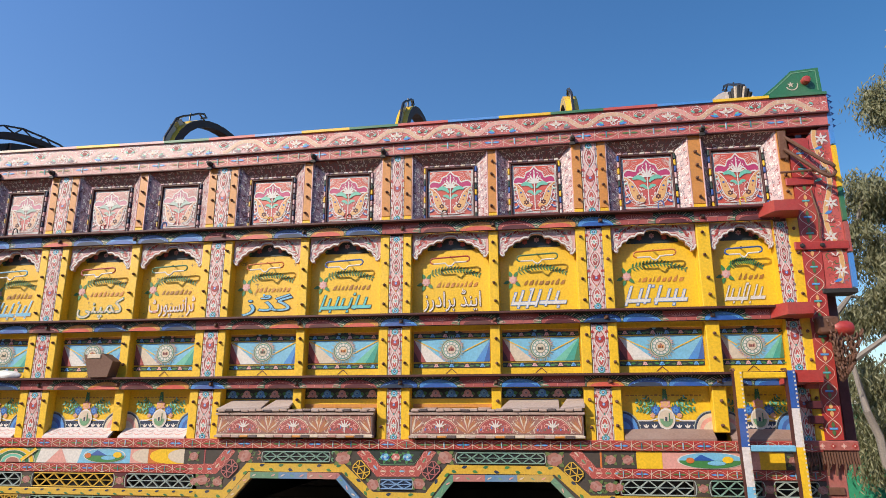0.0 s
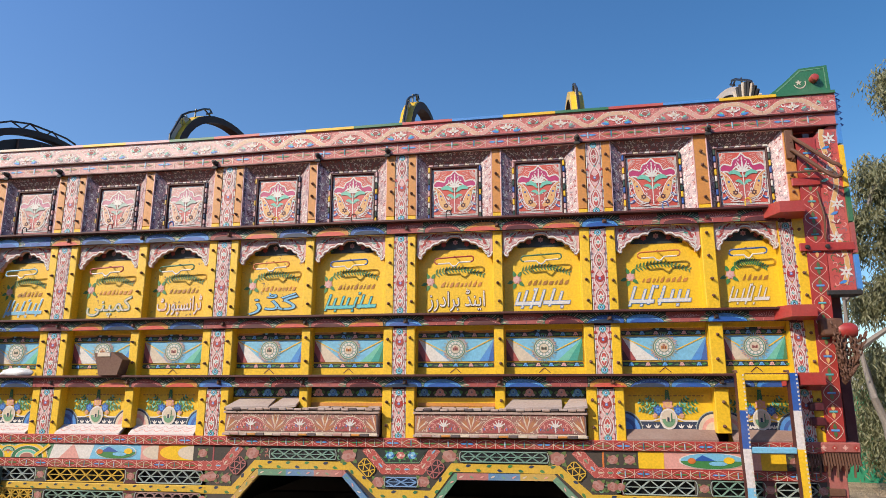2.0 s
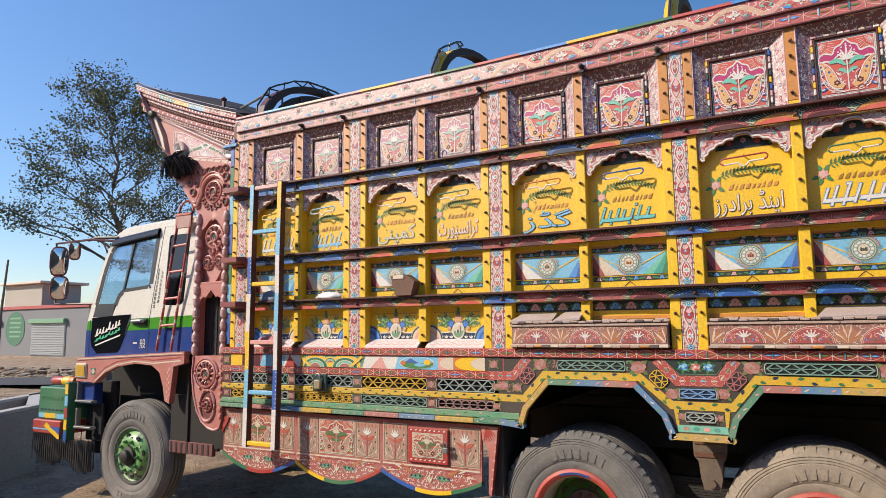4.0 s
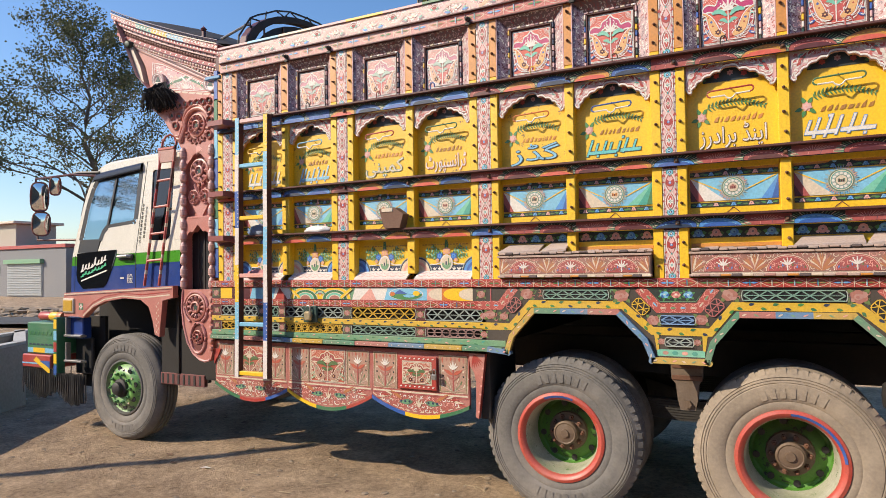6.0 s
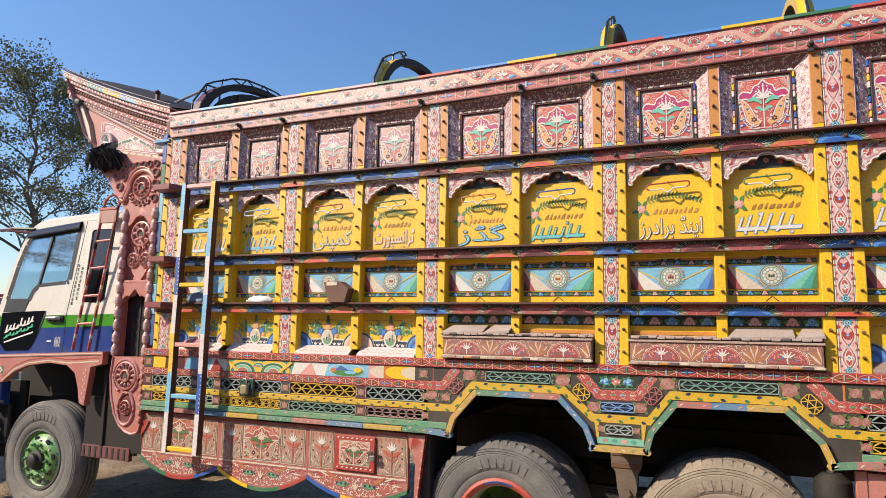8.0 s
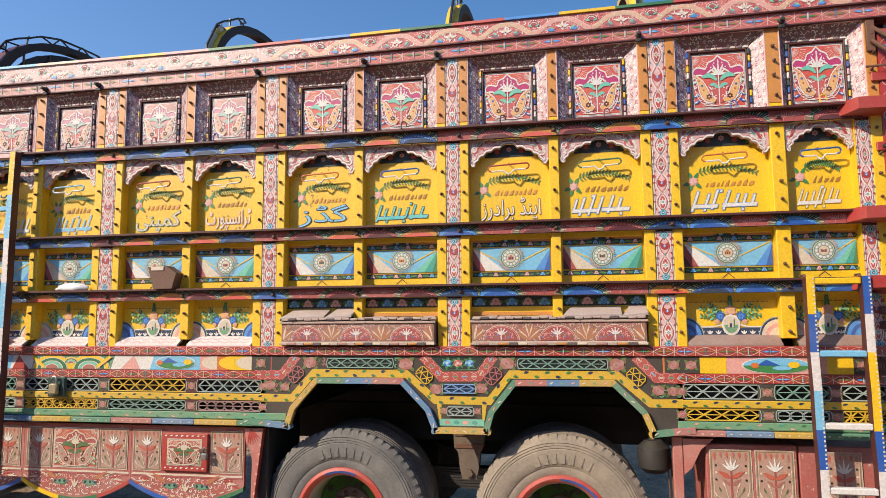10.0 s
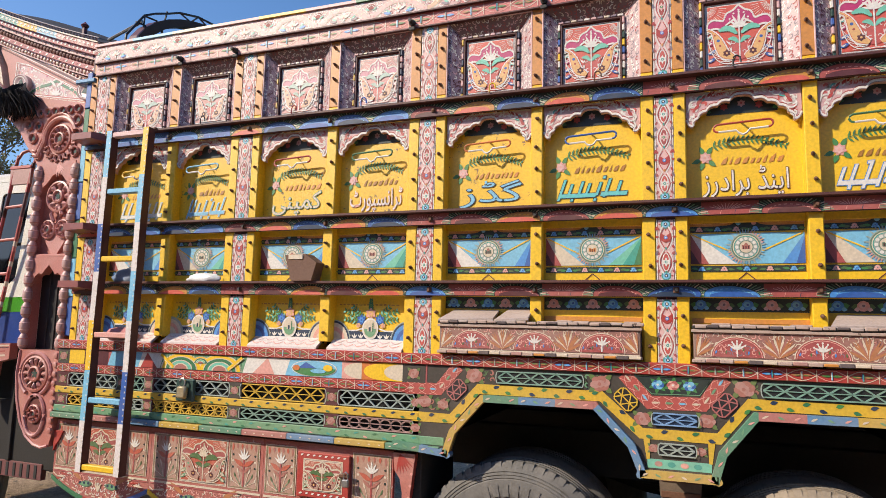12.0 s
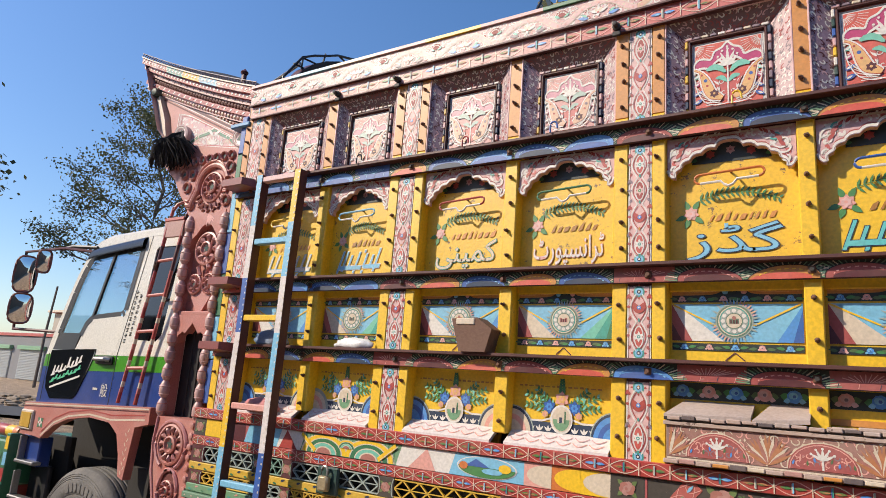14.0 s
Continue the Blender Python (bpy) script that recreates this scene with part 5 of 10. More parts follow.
def build_toolbox_bay(x0, x1, post):
    """Panels behind and above a wooden toolbox."""
    p = Geo()
    zt = Z_R3 - R_STRIP
    for a, b in ((x0, post[0]), (post[1], x1)):
        p.box(a, b, 0.0, 0.03, 1.56, zt + 0.03, YELLOW, 0.001)
        garland_row(p, a, b, zt - 0.062, zt, -0.002, 5, int(a * 10))
    part("lower_panel", p, side_wall, "yellow panel with a dark strip of flowers")


LIDWOOD = paint("dusty_pale_plank", (0.40, 0.315, 0.28), 0.75, 0.7, (0.50, 0.42, 0.38), bump=0.5, chips=0.2, chip=(0.2, 0.13, 0.10))
RIMDARK = paint("dark_worn_slat", (0.10, 0.075, 0.075), 0.7, 0.5, (0.3, 0.22, 0.19), chips=0.2)


def build_toolbox(x0, x1, post, lid_first):
    """Wooden drop box between two pillars; one half of its plank lid is left."""
    b = Geo()
    b.box(x0 + 0.012, x1 - 0.012, -0.118, -0.003, 1.592, 1.745, WOOD, 0.004)
    box = part("toolbox", b, truck, "weathered wooden toolbox with faded red fans, closed")
    l = Geo()
    p0, p1 = (x0 + 0.004, post[0] + 0.004) if lid_first else (post[1] - 0.004, x1 - 0.002)
    third = (p1 - p0) * (0.62 if lid_first else 0.70)
    for a, c, dz in ((p0, p0 + third, 0.004), (p0 + third + 0.004, p1, 0.011)):
        q = [(a + 0.05, -0.004, 1.806 + dz), (c, -0.004, 1.806 + dz), (c, -0.122, 1.762 + dz), (a, -0.122, 1.758)]
        l.mesh(q + [(v[0], v[1], v[2] - 0.014) for v in q], [(0, 3, 2, 1), (4, 5, 6, 7), (3, 7, 6, 2), (0, 4, 7, 3), (1, 2, 6, 5), (0, 1, 5, 4)], LIDWOOD)
    # splintered rest of the other half
    o0, o1 = (post[1], x1 - 0.01) if lid_first else (x0 + 0.01, post[0])
    for k in range(6):
        a, c = lerp(o0, o1, k / 6), lerp(o0, o1, (k + 0.96) / 6)
        l.box(a, c, -0.060 - 0.02 * (k * 5 % 3), -0.005, 1.747 + 0.002 * (k % 2), 1.757 + 0.005 * (k * 3 % 4) / 3, TOOLEDGE, 0.003)
    l.box(o0, o1, -0.004, -0.001, 1.762, 1.784, OCHRE, 0.001)
    for k in range(int((x1 - x0) / 0.05)):
        x = x0 + 0.02 + 0.05 * k
        l.box(x, x + 0.046, -0.138, -0.1285, 1.738 + 0.002 * (k * 7 % 3), 1.752 + 0.002 * (k * 5 % 3), (TOOLEDGE, LIDWOOD, TOOLEDGE, RIMDARK, TOOLEDGE)[k * 3 % 5], 0.005)
    l.box(x0 + 0.006, x1 - 0.006, -0.130, -0.120, 1.738, 1.750, CHASSIS, 0.002)
    part("lid", l, box, "dusty sloping plank lid")
    f = Geo()
    y = -0.1195
    f.rect(x0 + 0.022, x1 - 0.022, 1.612, 1.722, y, TOOLRED)
    f.scrollwork(x0 + 0.022, x1 - 0.022, 1.612, 1.722, y - 0.0008, 0.036, (CREAM, ROSE, CREAM), 5, 0.003)
    n = 3
    w = (x1 - x0 - 0.05) / n
    for k in range(n):
        cx = x0 + 0.025 + (k + 0.5) * w
        f.flat([(cx + 0.33 * w * math.cos(radians(180 * t / 12)), 1.616 + 0.09 * math.sin(radians(180 * t / 12))) for t in range(13)], y - 0.0012, CREAM)
        f.flat([(cx + 0.318 * w * math.cos(radians(180 * t / 12)), 1.616 + 0.086 * math.sin(radians(180 * t / 12))) for t in range(13)], y - 0.002, FADEDRED)
        f.stroke([(cx + 0.30 * w * math.cos(radians(180 * t / 12)), 1.616 + 0.080 * math.sin(radians(180 * t / 12))) for t in range(13)], 0.003, y - 0.0026, ROSE)
        for a in (30, 60, 90, 120, 150):
            f.petal(cx, 1.648, a, 0.040, 0.009, y - 0.0034, WHITE, 5)
            f.disc(cx + 0.038 * math.cos(radians(a)), 1.648 + 0.038 * math.sin(radians(a)), 0.0045, y - 0.0036, WHITE, 6)
        f.stroke([(cx, 1.618), (cx, 1.650)], 0.006, y - 0.0034, WHITE)
        for q in range(9):
            f.petal(cx + (q - 4) * 0.022, 1.628 + 0.012 * (q % 2), 70 + 10 * (q % 5), 0.018, 0.007, y - 0.0030, (MIDBLUE, ROSE, DULLLEAF)[q % 3], 4)
        for s in (-1, 1):
            for q in range(8):
                f.petal(cx + s * 0.5 * w, 1.616, 90 + s * (4 + 8 * q), 0.105 - 0.002 * q, 0.012, y - 0.0014, (DULLORANGE, CREAM, DULLROSE, DULLORANGE)[q % 4], 5)
        f.scrollwork(cx - 0.25 * w, cx + 0.25 * w, 1.622, 1.672, y - 0.0026, 0.026, (LILAC, ROSE), k, 0.0028)
    f.stroke([(x0 + 0.016, 1.606), (x1 - 0.016, 1.606)], 0.006, y - 0.002, CREAM)
    part("front_board", f, box, "board with worn red fan painting")
    t = Geo()
    for z in (1.588, 1.720):
        t.box(x0 + 0.004, x1 - 0.004, -0.130, -0.112, z, z + 0.014, TOOLEDGE, 0.002)
        n = int((x1 - x0) / 0.055)
        for k in range(n if z < 1.6 else 0):
            a, c = lerp(x0 + 0.006, x1 - 0.006, k / n), lerp(x0 + 0.006, x1 - 0.006, (k + 0.94) / n)
            t.box(a, c, -0.137, -0.129, z - 0.001 + 0.002 * (k % 2), z + 0.013 + 0.002 * (k * 5 % 3), (TOOLEDGE, CREAM, RIMDARK, OCHRE, TOOLEDGE, MIDROSE)[k * 5 % 6], 0.005)
    part("edge_strip", t, box, "pale worn wooden edging with dark studs")


for a, b, p in ((PILLARS[2][1], PILLARS[3][0], POSTS[2]), (PILLARS[3][1], PILLARS[4][0], POSTS[3])):
    build_toolbox_bay(a, b, p)
    build_toolbox(a, b, p, a < 3)

# ---------- painted skirt ----------
skirt = part("skirt", Geo(), truck, "pierced and painted timber skirt over the wheels")
ARCH = [(2.605, 1.07), (2.645, 1.19), (2.79, 1.352), (3.325, 1.352), (3.479, 1.194), (3.53, 1.065), (3.857, 1.065), (3.892, 1.186), (4.022, 1.348), (4.575, 1.352), (4.735, 1.194), (4.785, 1.07)]
YS = -0.085
SLANTRED = paint("worn_brick_red_paint", (0.42, 0.065, 0.05), 0.48, 0.4, (0.5, 0.28, 0.24), chips=0.12, chip=(0.45, 0.3, 0.27))
LATTICERED = paint("lattice_rose_paint", (0.38, 0.10, 0.10), 0.5, 0.4)
STEELBLUE = paint("steel_blue_paint", (0.16, 0.30, 0.52), 0.5, 0.35)


def lattice(g, x0, x1, z0, z1, y, mat, style=0):
    """Iron lattice of crossing bars in a pierced opening; black patches darken its rounded ends."""
    n = max(2, round((x1 - x0) / (0.088 if style == 1 else 0.062)))
    w, h = (x1 - x0) / n, z1 - z0
    zm = (z0 + z1) / 2
    for k in range(n):
        a, b = x0 + k * w, x0 + (k + 1) * w
        if style == 0:
            segs = [((a, z0), (b, z1)), ((a, z1), (b, z0)), (((a + b) / 2, z0), ((a + b) / 2, z1))]
        elif style == 1:
            segs = [((a, zm), ((a + b) / 2, z1)), (((a + b) / 2, z1), (b, zm)), ((a, zm), ((a + b) / 2, z0)), (((a + b) / 2, z0), (b, zm))]
        else:
            p = arc((a + b) / 2, zm, w * 0.52, 0, 360, 10, h * 0.46)
            segs = list(zip(p[:-1], p[1:]))
        for p, q in segs:
            d = Vector((q[0] - p[0], 0, q[1] - p[1])).normalized()
            s = Vector((-d.z, 0, d.x)) * 0.0032
            vs = []
            for pt in (p, q):
                for sy in (-0.004, 0.006):
                    for sg in (-1, 1):
                        vs.append((pt[0] + s.x * sg, y + sy, pt[1] + s.z * sg))
            g.mesh(vs, [(0, 1, 5, 4)[::-1], (0, 2, 6, 4), (1, 3, 7, 5)[::-1]], mat)
    g.box(x0, x1, y - 0.005, y + 0.007, zm - 0.0018, zm + 0.0018, mat, 0.0005)
    for z in (z0, z1):
        g.box(x0, x1, y - 0.006, y + 0.008, z - 0.003, z + 0.003, mat, 0.001)
    for x, s in ((x0, -1), (x1, 1)):
        rim = [(x + s * h * 0.16 * math.cos(radians(t)), zm + h * 0.5 * math.sin(radians(t))) for t in range(-90, 91, 22)]
        g.flat((rim if s > 0 else rim[::-1]), y + 0.003, BLACK)
        g.stroke(rim, 0.005, y - 0.009, PALESLAT)


def rose_block(g, x, z, r, y, k=0):
    for i, a in enumerate((15, 75, 135, 195, 255, 315)):
        g.disc(x + r * 0.55 * math.cos(radians(a + 20 * k)), z + r * 0.45 * math.sin(radians(a + 20 * k)), r * 0.52, y - 0.002, (DULLROSE, MIDROSE, DULLROSE)[(k + i) % 3], 9, r * 0.42)
    g.disc(x, z, r * 0.48, y - 0.003, MIDROSE, 9, r * 0.40)
    g.disc(x - r * 0.08, z - r * 0.05, r * 0.2, y - 0.0038, DULLROSE, 7)
    for a in (40, 140, 220, 320):
        g.petal(x + r * 0.7 * math.cos(radians(a)), z + r * 0.6 * math.sin(radians(a)), a, r * 0.9, r * 0.55, y - 0.0012, ROSELEAF, 5)


def dotted(g, pts, w, y, base, dots, gap=0.055):
    """A painted strip along a line, with leaf-shaped dots."""
    g.stroke(pts, w, y, base)
    for k, (p, q) in enumerate(zip(pts[:-1], pts[1:])):
        l = math.hypot(q[0] - p[0], q[1] - p[1])
        ang = math.degrees(math.atan2(q[1] - p[1], q[0] - p[0]))
        n = max(1, int(l / gap))
        for i in range(n):
            t = (i + 0.3) / n
            s = 1 if i % 2 else -1
            off = s * w * 0.18
            g.petal(lerp(p[0], q[0], t) - off * math.sin(radians(ang)), lerp(p[1], q[1], t) + off * math.cos(radians(ang)), ang + s * 14, gap * 0.55, w * 0.34, y - 0.0015, dots[i % len(dots)], 5)


def red_band(g, x0, x1, z0, z1, y):
    g.box(x0, x1, y, y + 0.03, z0, z1, RED, 0.003)
    zigzag_band(g, x0 + 0.003, x1 - 0.003, lambda q: z0, z1 - z0, y)


def build_skirt():
    faded = lambda name, rgb: paint("faded_" + name, rgb, 0.55, 0.55, (0.38, 0.30, 0.22), chips=0.2)
    FB, FP, FG, FY = faded("blue", (0.10, 0.22, 0.38)), faded("pink", (0.42, 0.16, 0.14)), faded("green", (0.09, 0.24, 0.15)), faded("yellow", (0.52, 0.33, 0.05))
    b = Geo()
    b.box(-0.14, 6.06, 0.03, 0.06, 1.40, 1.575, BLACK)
    # black backing stands in for the dark space behind the lattices
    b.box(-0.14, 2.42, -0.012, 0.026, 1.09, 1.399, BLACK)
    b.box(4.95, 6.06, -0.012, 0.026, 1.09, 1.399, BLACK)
    skirt.data = b.data("skirt")
    top = Geo()
    red_band(top, -0.135, 6.05, 1.522, 1.578, YS - 0.012)
    part("upper_band", top, skirt, "red band with interlaced white ovals")
    for x0, x1, rear in ((-0.135, 2.44, 0), (4.93, 6.05, 1)):
        g = Geo()
        red_band(g, x0, x1 if rear else x1 - 0.06, 1.372, 1.424, YS)
        part("middle_band", g, skirt, "red band with interlaced white ovals")
        g = Geo()
        g.box(x0, x1, YS, YS + 0.03, 1.236, 1.278, DUSTYYELLOW, 0.003)
        dotted(g, [(x0 + 0.01, 1.257), (x1 - 0.01, 1.257)], 0.034, YS - 0.001, DUSTYYELLOW, (GREEN, NAVY))
        part("yellow_band", g, skirt, "yellow band with green leaf dots")
        g = Geo()
        g.box(x0, x1 + (0.14 if not rear else 0), YS, YS + 0.03, 1.118, 1.160, PALEGREEN, 0.003)
        dotted(g, [(x0 + 0.01, 1.139), (x1, 1.139)], 0.03, YS - 0.001, PALEGREEN, (TEAL, ROSE, GREEN))
        part("green_band", g, skirt, "pale green band with leaf dots")
        g = Geo()
        n = 9 if not rear else 5
        for k in range(n):
            a, c = lerp(x0, x1 + 0.12, k / n), lerp(x0, x1 + 0.12, (k + 1) / n)
            m = (FG, FP, FB, FY)[(k + rear) % 4]
            g.box(a + 0.0005, c - 0.0005, YS - 0.022, YS + 0.02, 1.082, 1.114, m, 0.003)
            for q in range(5):
                g.disc(lerp(a, c, (q + 0.5) / 5), 1.098, 0.007, YS - 0.0235, CREAM, 7, 0.004)
        part("edge_strip", g, skirt, "edge strip in green, red, blue and yellow with white dots")
        # pierced rows: blocks with roses between lattices
        cells = ((-0.02, 0.38), (0.47, 0.60), (0.68, 1.235), (1.328, 1.876), (1.97, 2.40)) if not rear else ((4.975, 5.36), (5.455, 5.72), (5.79, 6.0))
        for row, (z0, z1) in enumerate(((1.282, 1.368), (1.164, 1.232))):
            edges = [x0] + [v for c in cells for v in c] + [x1]
            for k in range(0, len(edges), 2):
                a, c = edges[k], edges[k + 1]
                if c - a < 0.012:
                    continue
                g = Geo()
                g.box(a, c, YS + 0.004, YS + 0.03, z0 - 0.004, z1 + 0.004, OLIVE if k % 4 else MAROON, 0.003)
                rose_block(g, (a + c) / 2, (z0 + z1) / 2, 0.026, YS + 0.004, k // 2 + row)
                part("rose_block", g, skirt, "dark block painted with a pale rose")
            for k, (a, c) in enumerate(cells):
                g = Geo()
                lattice(g, a, c, z0 + 0.004, z1 - 0.004, YS + 0.012, ((PALESLAT, TEALSLAT, PALESLAT, DUSTYYELLOW, PALESLAT) if row == 0 else (DUSTYYELLOW, PALESLAT, DUSTYYELLOW, TEALSLAT, ROSESLAT))[k], (k + row) % 3 if row else 1)
                part("grille", g, skirt, "painted iron lattice grille")
    # painted scenes on the band between
    for x0, x1, rear in ((-0.135, 2.48, 0), (4.86, 6.05, 1)):
        g = Geo()
        z0, z1 = 1.427, 1.519
        h = z1 - z0
        y = YS + 0.002
        g.box(x0, x1, y, y + 0.028, z0, z1, ORANGE if rear else PINK, 0.002)
        y -= 0.001
        blocks = []
        if not rear:
            blocks = [(-0.13, -0.03, OLIVE), (-0.03, 0.10, YELLOW), (0.10, 0.30, MAROON), (0.30, 0.55, SKYBLUE), (0.55, 0.72, WHITE), (0.72, 1.33, PALEGREEN), (1.33, 1.62, WHITE), (1.62, 1.98, SKYBLUE), (1.98, 2.10, ROSE), (2.10, 2.22, ORANGE), (2.22, 2.34, YELLOW), (2.34, 2.47, OLIVE)]
        else:
            blocks = [(4.87, 5.06, OLIVE), (5.06, 5.20, YELLOW), (5.20, 5.72, ROSE), (5.72, 5.85, YELLOW), (5.85, 6.04, OLIVE)]
        for k, (a, c, m) in enumerate(blocks):
            sl = 0.03 if m in (WHITE, SKYBLUE, PALEGREEN) else 0
            g.flat([(a, z0), (c, z0), (c + sl, z1), (a + sl, z1)], y, m)
            if m is OLIVE:
                for q in range(2 if c - a > 0.15 else 1):
                    rose_block(g, lerp(a, c, (q + 0.5) / (2 if c - a > 0.15 else 1)), (z0 + z1) / 2, 0.030, y - 0.001, q)
            elif m in (YELLOW, ORANGE, ROSE) and c - a < 0.2:
                g.flat([(c + 0.001 + (a - c) * 0.9 * math.cos(radians(t)), (z0 + z1) / 2 + h * 0.47 * math.sin(radians(t))) for t in range(90, -91, -15)][::-1], y - 0.001, (CREAM, YELLOW)[k % 2])
        if not rear:
            # interlaced yellow arcs over green, with striped fills
            for q in range(30):
                g.stroke([(0.735 + 0.02 * q, z0 + 0.004), (0.745 + 0.02 * q, z1 - 0.003)], 0.004, y - 0.0008, GREEN)
            for cx, r in ((0.885, 0.155), (1.17, 0.155), (1.03, 0.065)):
                lift = h * 0.42 if r < 0.1 else 0.0
                for f, m, d in ((1.0, CREAM, 1), (0.94, YELLOW, 2), (0.78, CREAM, 3), (0.73, GREEN, 4), (0.56, CREAM, 5), (0.51, MINT, 6), (0.36, CREAM, 7), (0.30, DULLROSE, 8)):
                    g.flat([(cx + r * f * math.cos(radians(180 * t / 14)), z0 + 0.003 + lift + min(h - 0.006 - lift, r * f * 0.62 * math.sin(radians(180 * t / 14)))) for t in range(15)], y - 0.0007 * d - 0.0001 * (r < 0.1), m)
            for s in (-1, 1):
                g.stroke([(1.03 + s * 0.30, z1 - 0.008), (1.03 + s * 0.20, z0 + 0.012)], 0.022, y - 0.0066, YELLOW)
                g.stroke([(1.03 + s * 0.312, z1 - 0.008), (1.03 + s * 0.212, z0 + 0.012)], 0.004, y - 0.0072, CREAM)
            g.flat([(0.57, z0), (0.70, z0), (0.62, z1)], y - 0.001, RED)
            g.flat([(1.40, z0), (1.55, z0), (1.50, z1)], y - 0.001, ROSE)
            lx0, lx1 = 1.66, 1.95
        else:
            lx0, lx1 = 5.28, 5.64
        # oval landscape: sky, hill, meadow, pond
        lc, lw = (lx0 + lx1) / 2, (lx1 - lx0) / 2
        g.disc(lc, (z0 + z1) / 2, lw, y - 0.002, WHITE, 24, h * 0.49)
        g.disc(lc, (z0 + z1) / 2, lw * 0.95, y - 0.003, SKYBLUE, 24, h * 0.45)
        g.flat([(lc + lw * 0.95 * math.cos(radians(t)), (z0 + z1) / 2 + h * 0.45 * math.sin(radians(t))) for t in range(180, 361, 15)], y - 0.004, LEAF)
        g.flat([(lc - 0.10, z0 + h * 0.5), (lc + 0.02, z0 + h * 0.5), (lc - 0.05, z0 + h * 0.85)], y - 0.005, BLUE)
        g.disc(lc + 0.03, z0 + h * 0.35, 0.05, y - 0.0055, SKYBLUE, 12, 0.012)
        g.disc(lc + 0.09, z0 + h * 0.55, 0.03, y - 0.0055, YELLOW, 10, 0.018)
        g.disc(lc - 0.11, z0 + h * 0.5, 0.022, y - 0.0055, ORANGE, 10, 0.016)
        part("painted_band", g, skirt, "band painted with landscapes, roses and yellow arcs")
    # plate round the wheel arches
    g = Geo()
    y = YS + 0.004
    out = [(2.40, 1.52), (2.40, 1.09)] + ARCH + [(4.96, 1.09), (4.96, 1.52)]
    g.prism(out[1:] + out[:1], y, y + 0.024, OLIVE, CHASSIS)
    for k, (a, c, e, f) in enumerate(((2.70, 2.84, 1.446, 1.510), (3.28, 3.40, 1.446, 1.510), (3.93, 4.035, 1.446, 1.510), (4.55, 4.66, 1.446, 1.510), (2.42, 2.60, 1.29, 1.36), (4.80, 4.955, 1.29, 1.36))):
        g.scrollwork(a, c, e, f, y - 0.0012, 0.034, (DULLLEAF, DULLROSE, PALEGREEN, DULLLEAF), 60 + k, 0.006)
    part("arch_plate", g, skirt, "dark painted plate above the wheels")
    # yellow strip and coloured flange along the arches
    line = [(2.30, 1.098)] + ARCH + [(5.02, 1.098)]
    inner = [(2.40, 1.257), (2.617, 1.257), (2.757, 1.413), (3.357, 1.413), (3.537, 1.257), (3.865, 1.257), (3.990, 1.413), (4.607, 1.413), (4.787, 1.257), (4.96, 1.257)]
    g = Geo()
    dotted(g, inner, 0.050, y - 0.003, DUSTYYELLOW, (GREEN, NAVY, LEAF), 0.06)
    for fx, dx in ((3.560, 0.006), (3.834, -0.006)):
        g.taper([(fx, 1.240), (fx + dx, 1.145)], [0.030, 0.014], y - 0.0027, DUSTYYELLOW)
    part("yellow_band", g, skirt, "yellow band with leaf dots following the wheel arches")
    cols = ((FG, FB), (FY,), (FY,), (FG, FB, FP), (FB,), (FB,), (FY,), (FG,), (FG,), (FP, FB, FY), (FG,), (FY,), (FG, FP))
    for k, (p, q) in enumerate(zip(line[:-1], line[1:])):
        g = Geo()
        n = len(cols[k])
        for i, m in enumerate(cols[k]):
            p0 = (lerp(p[0], q[0], i / n), lerp(p[1], q[1], i / n))
            p1 = (lerp(p[0], q[0], (i + 1) / n), lerp(p[1], q[1], (i + 1) / n))
            l = math.hypot(p1[0] - p0[0], p1[1] - p0[1])
            nx, nz = -(p1[1] - p0[1]) / l * 0.034, (p1[0] - p0[0]) / l * 0.034
            quad = [p0, p1, (p1[0] + nx, p1[1] + nz), (p0[0] + nx, p0[1] + nz)]
            g.prism(quad, y - 0.030, y + 0.02, m)
            c = max(2, int(l / 0.05))
            for d in range(c):
                t = (d + 0.5) / c
                g.petal(lerp(p0[0], p1[0], t - 0.3 / c) + nx * (0.35 + 0.3 * (d % 2)), lerp(p0[1], p1[1], t - 0.3 / c) + nz * (0.35 + 0.3 * (d % 2)), math.degrees(math.atan2(p1[1] - p0[1], p1[0] - p0[0])) + (25, -25)[d % 2], 0.030, 0.009, y - 0.0315, (CREAM, PALEGREEN, ROSE)[(d + k) % 3], 5)
        if k + 2 < len(line):
            # mitre at the bend
            r = line[k + 2]
            l1, l2 = math.hypot(q[0] - p[0], q[1] - p[1]), math.hypot(r[0] - q[0], r[1] - q[1])
            n1 = (-(q[1] - p[1]) / l1 * 0.034, (q[0] - p[0]) / l1 * 0.034)
            n2 = (-(r[1] - q[1]) / l2 * 0.034, (r[0] - q[0]) / l2 * 0.034)
            if (q[0] - p[0]) * (r[1] - q[1]) - (q[1] - p[1]) * (r[0] - q[0]) < 0:
                b = ((n1[0] + n2[0]) / 2, (n1[1] + n2[1]) / 2)
                f = 0.034 ** 2 / max(1e-6, b[0] ** 2 + b[1] ** 2)
                g.prism([q, (q[0] + n2[0], q[1] + n2[1]), (q[0] + b[0] * f, q[1] + b[1] * f), (q[0] + n1[0], q[1] + n1[1])], y - 0.0285, y + 0.02, cols[k][-1])
            else:
                g.prism([(q[0] + 0.017 * math.cos(radians(t)), q[1] + 0.012 + 0.017 * math.sin(radians(t))) for t in range(0, 360, 45)], y - 0.0285, y + 0.02, cols[k][-1])
        part("edge_strip", g, skirt, "arch edge strip in faded colours with pale leaves")
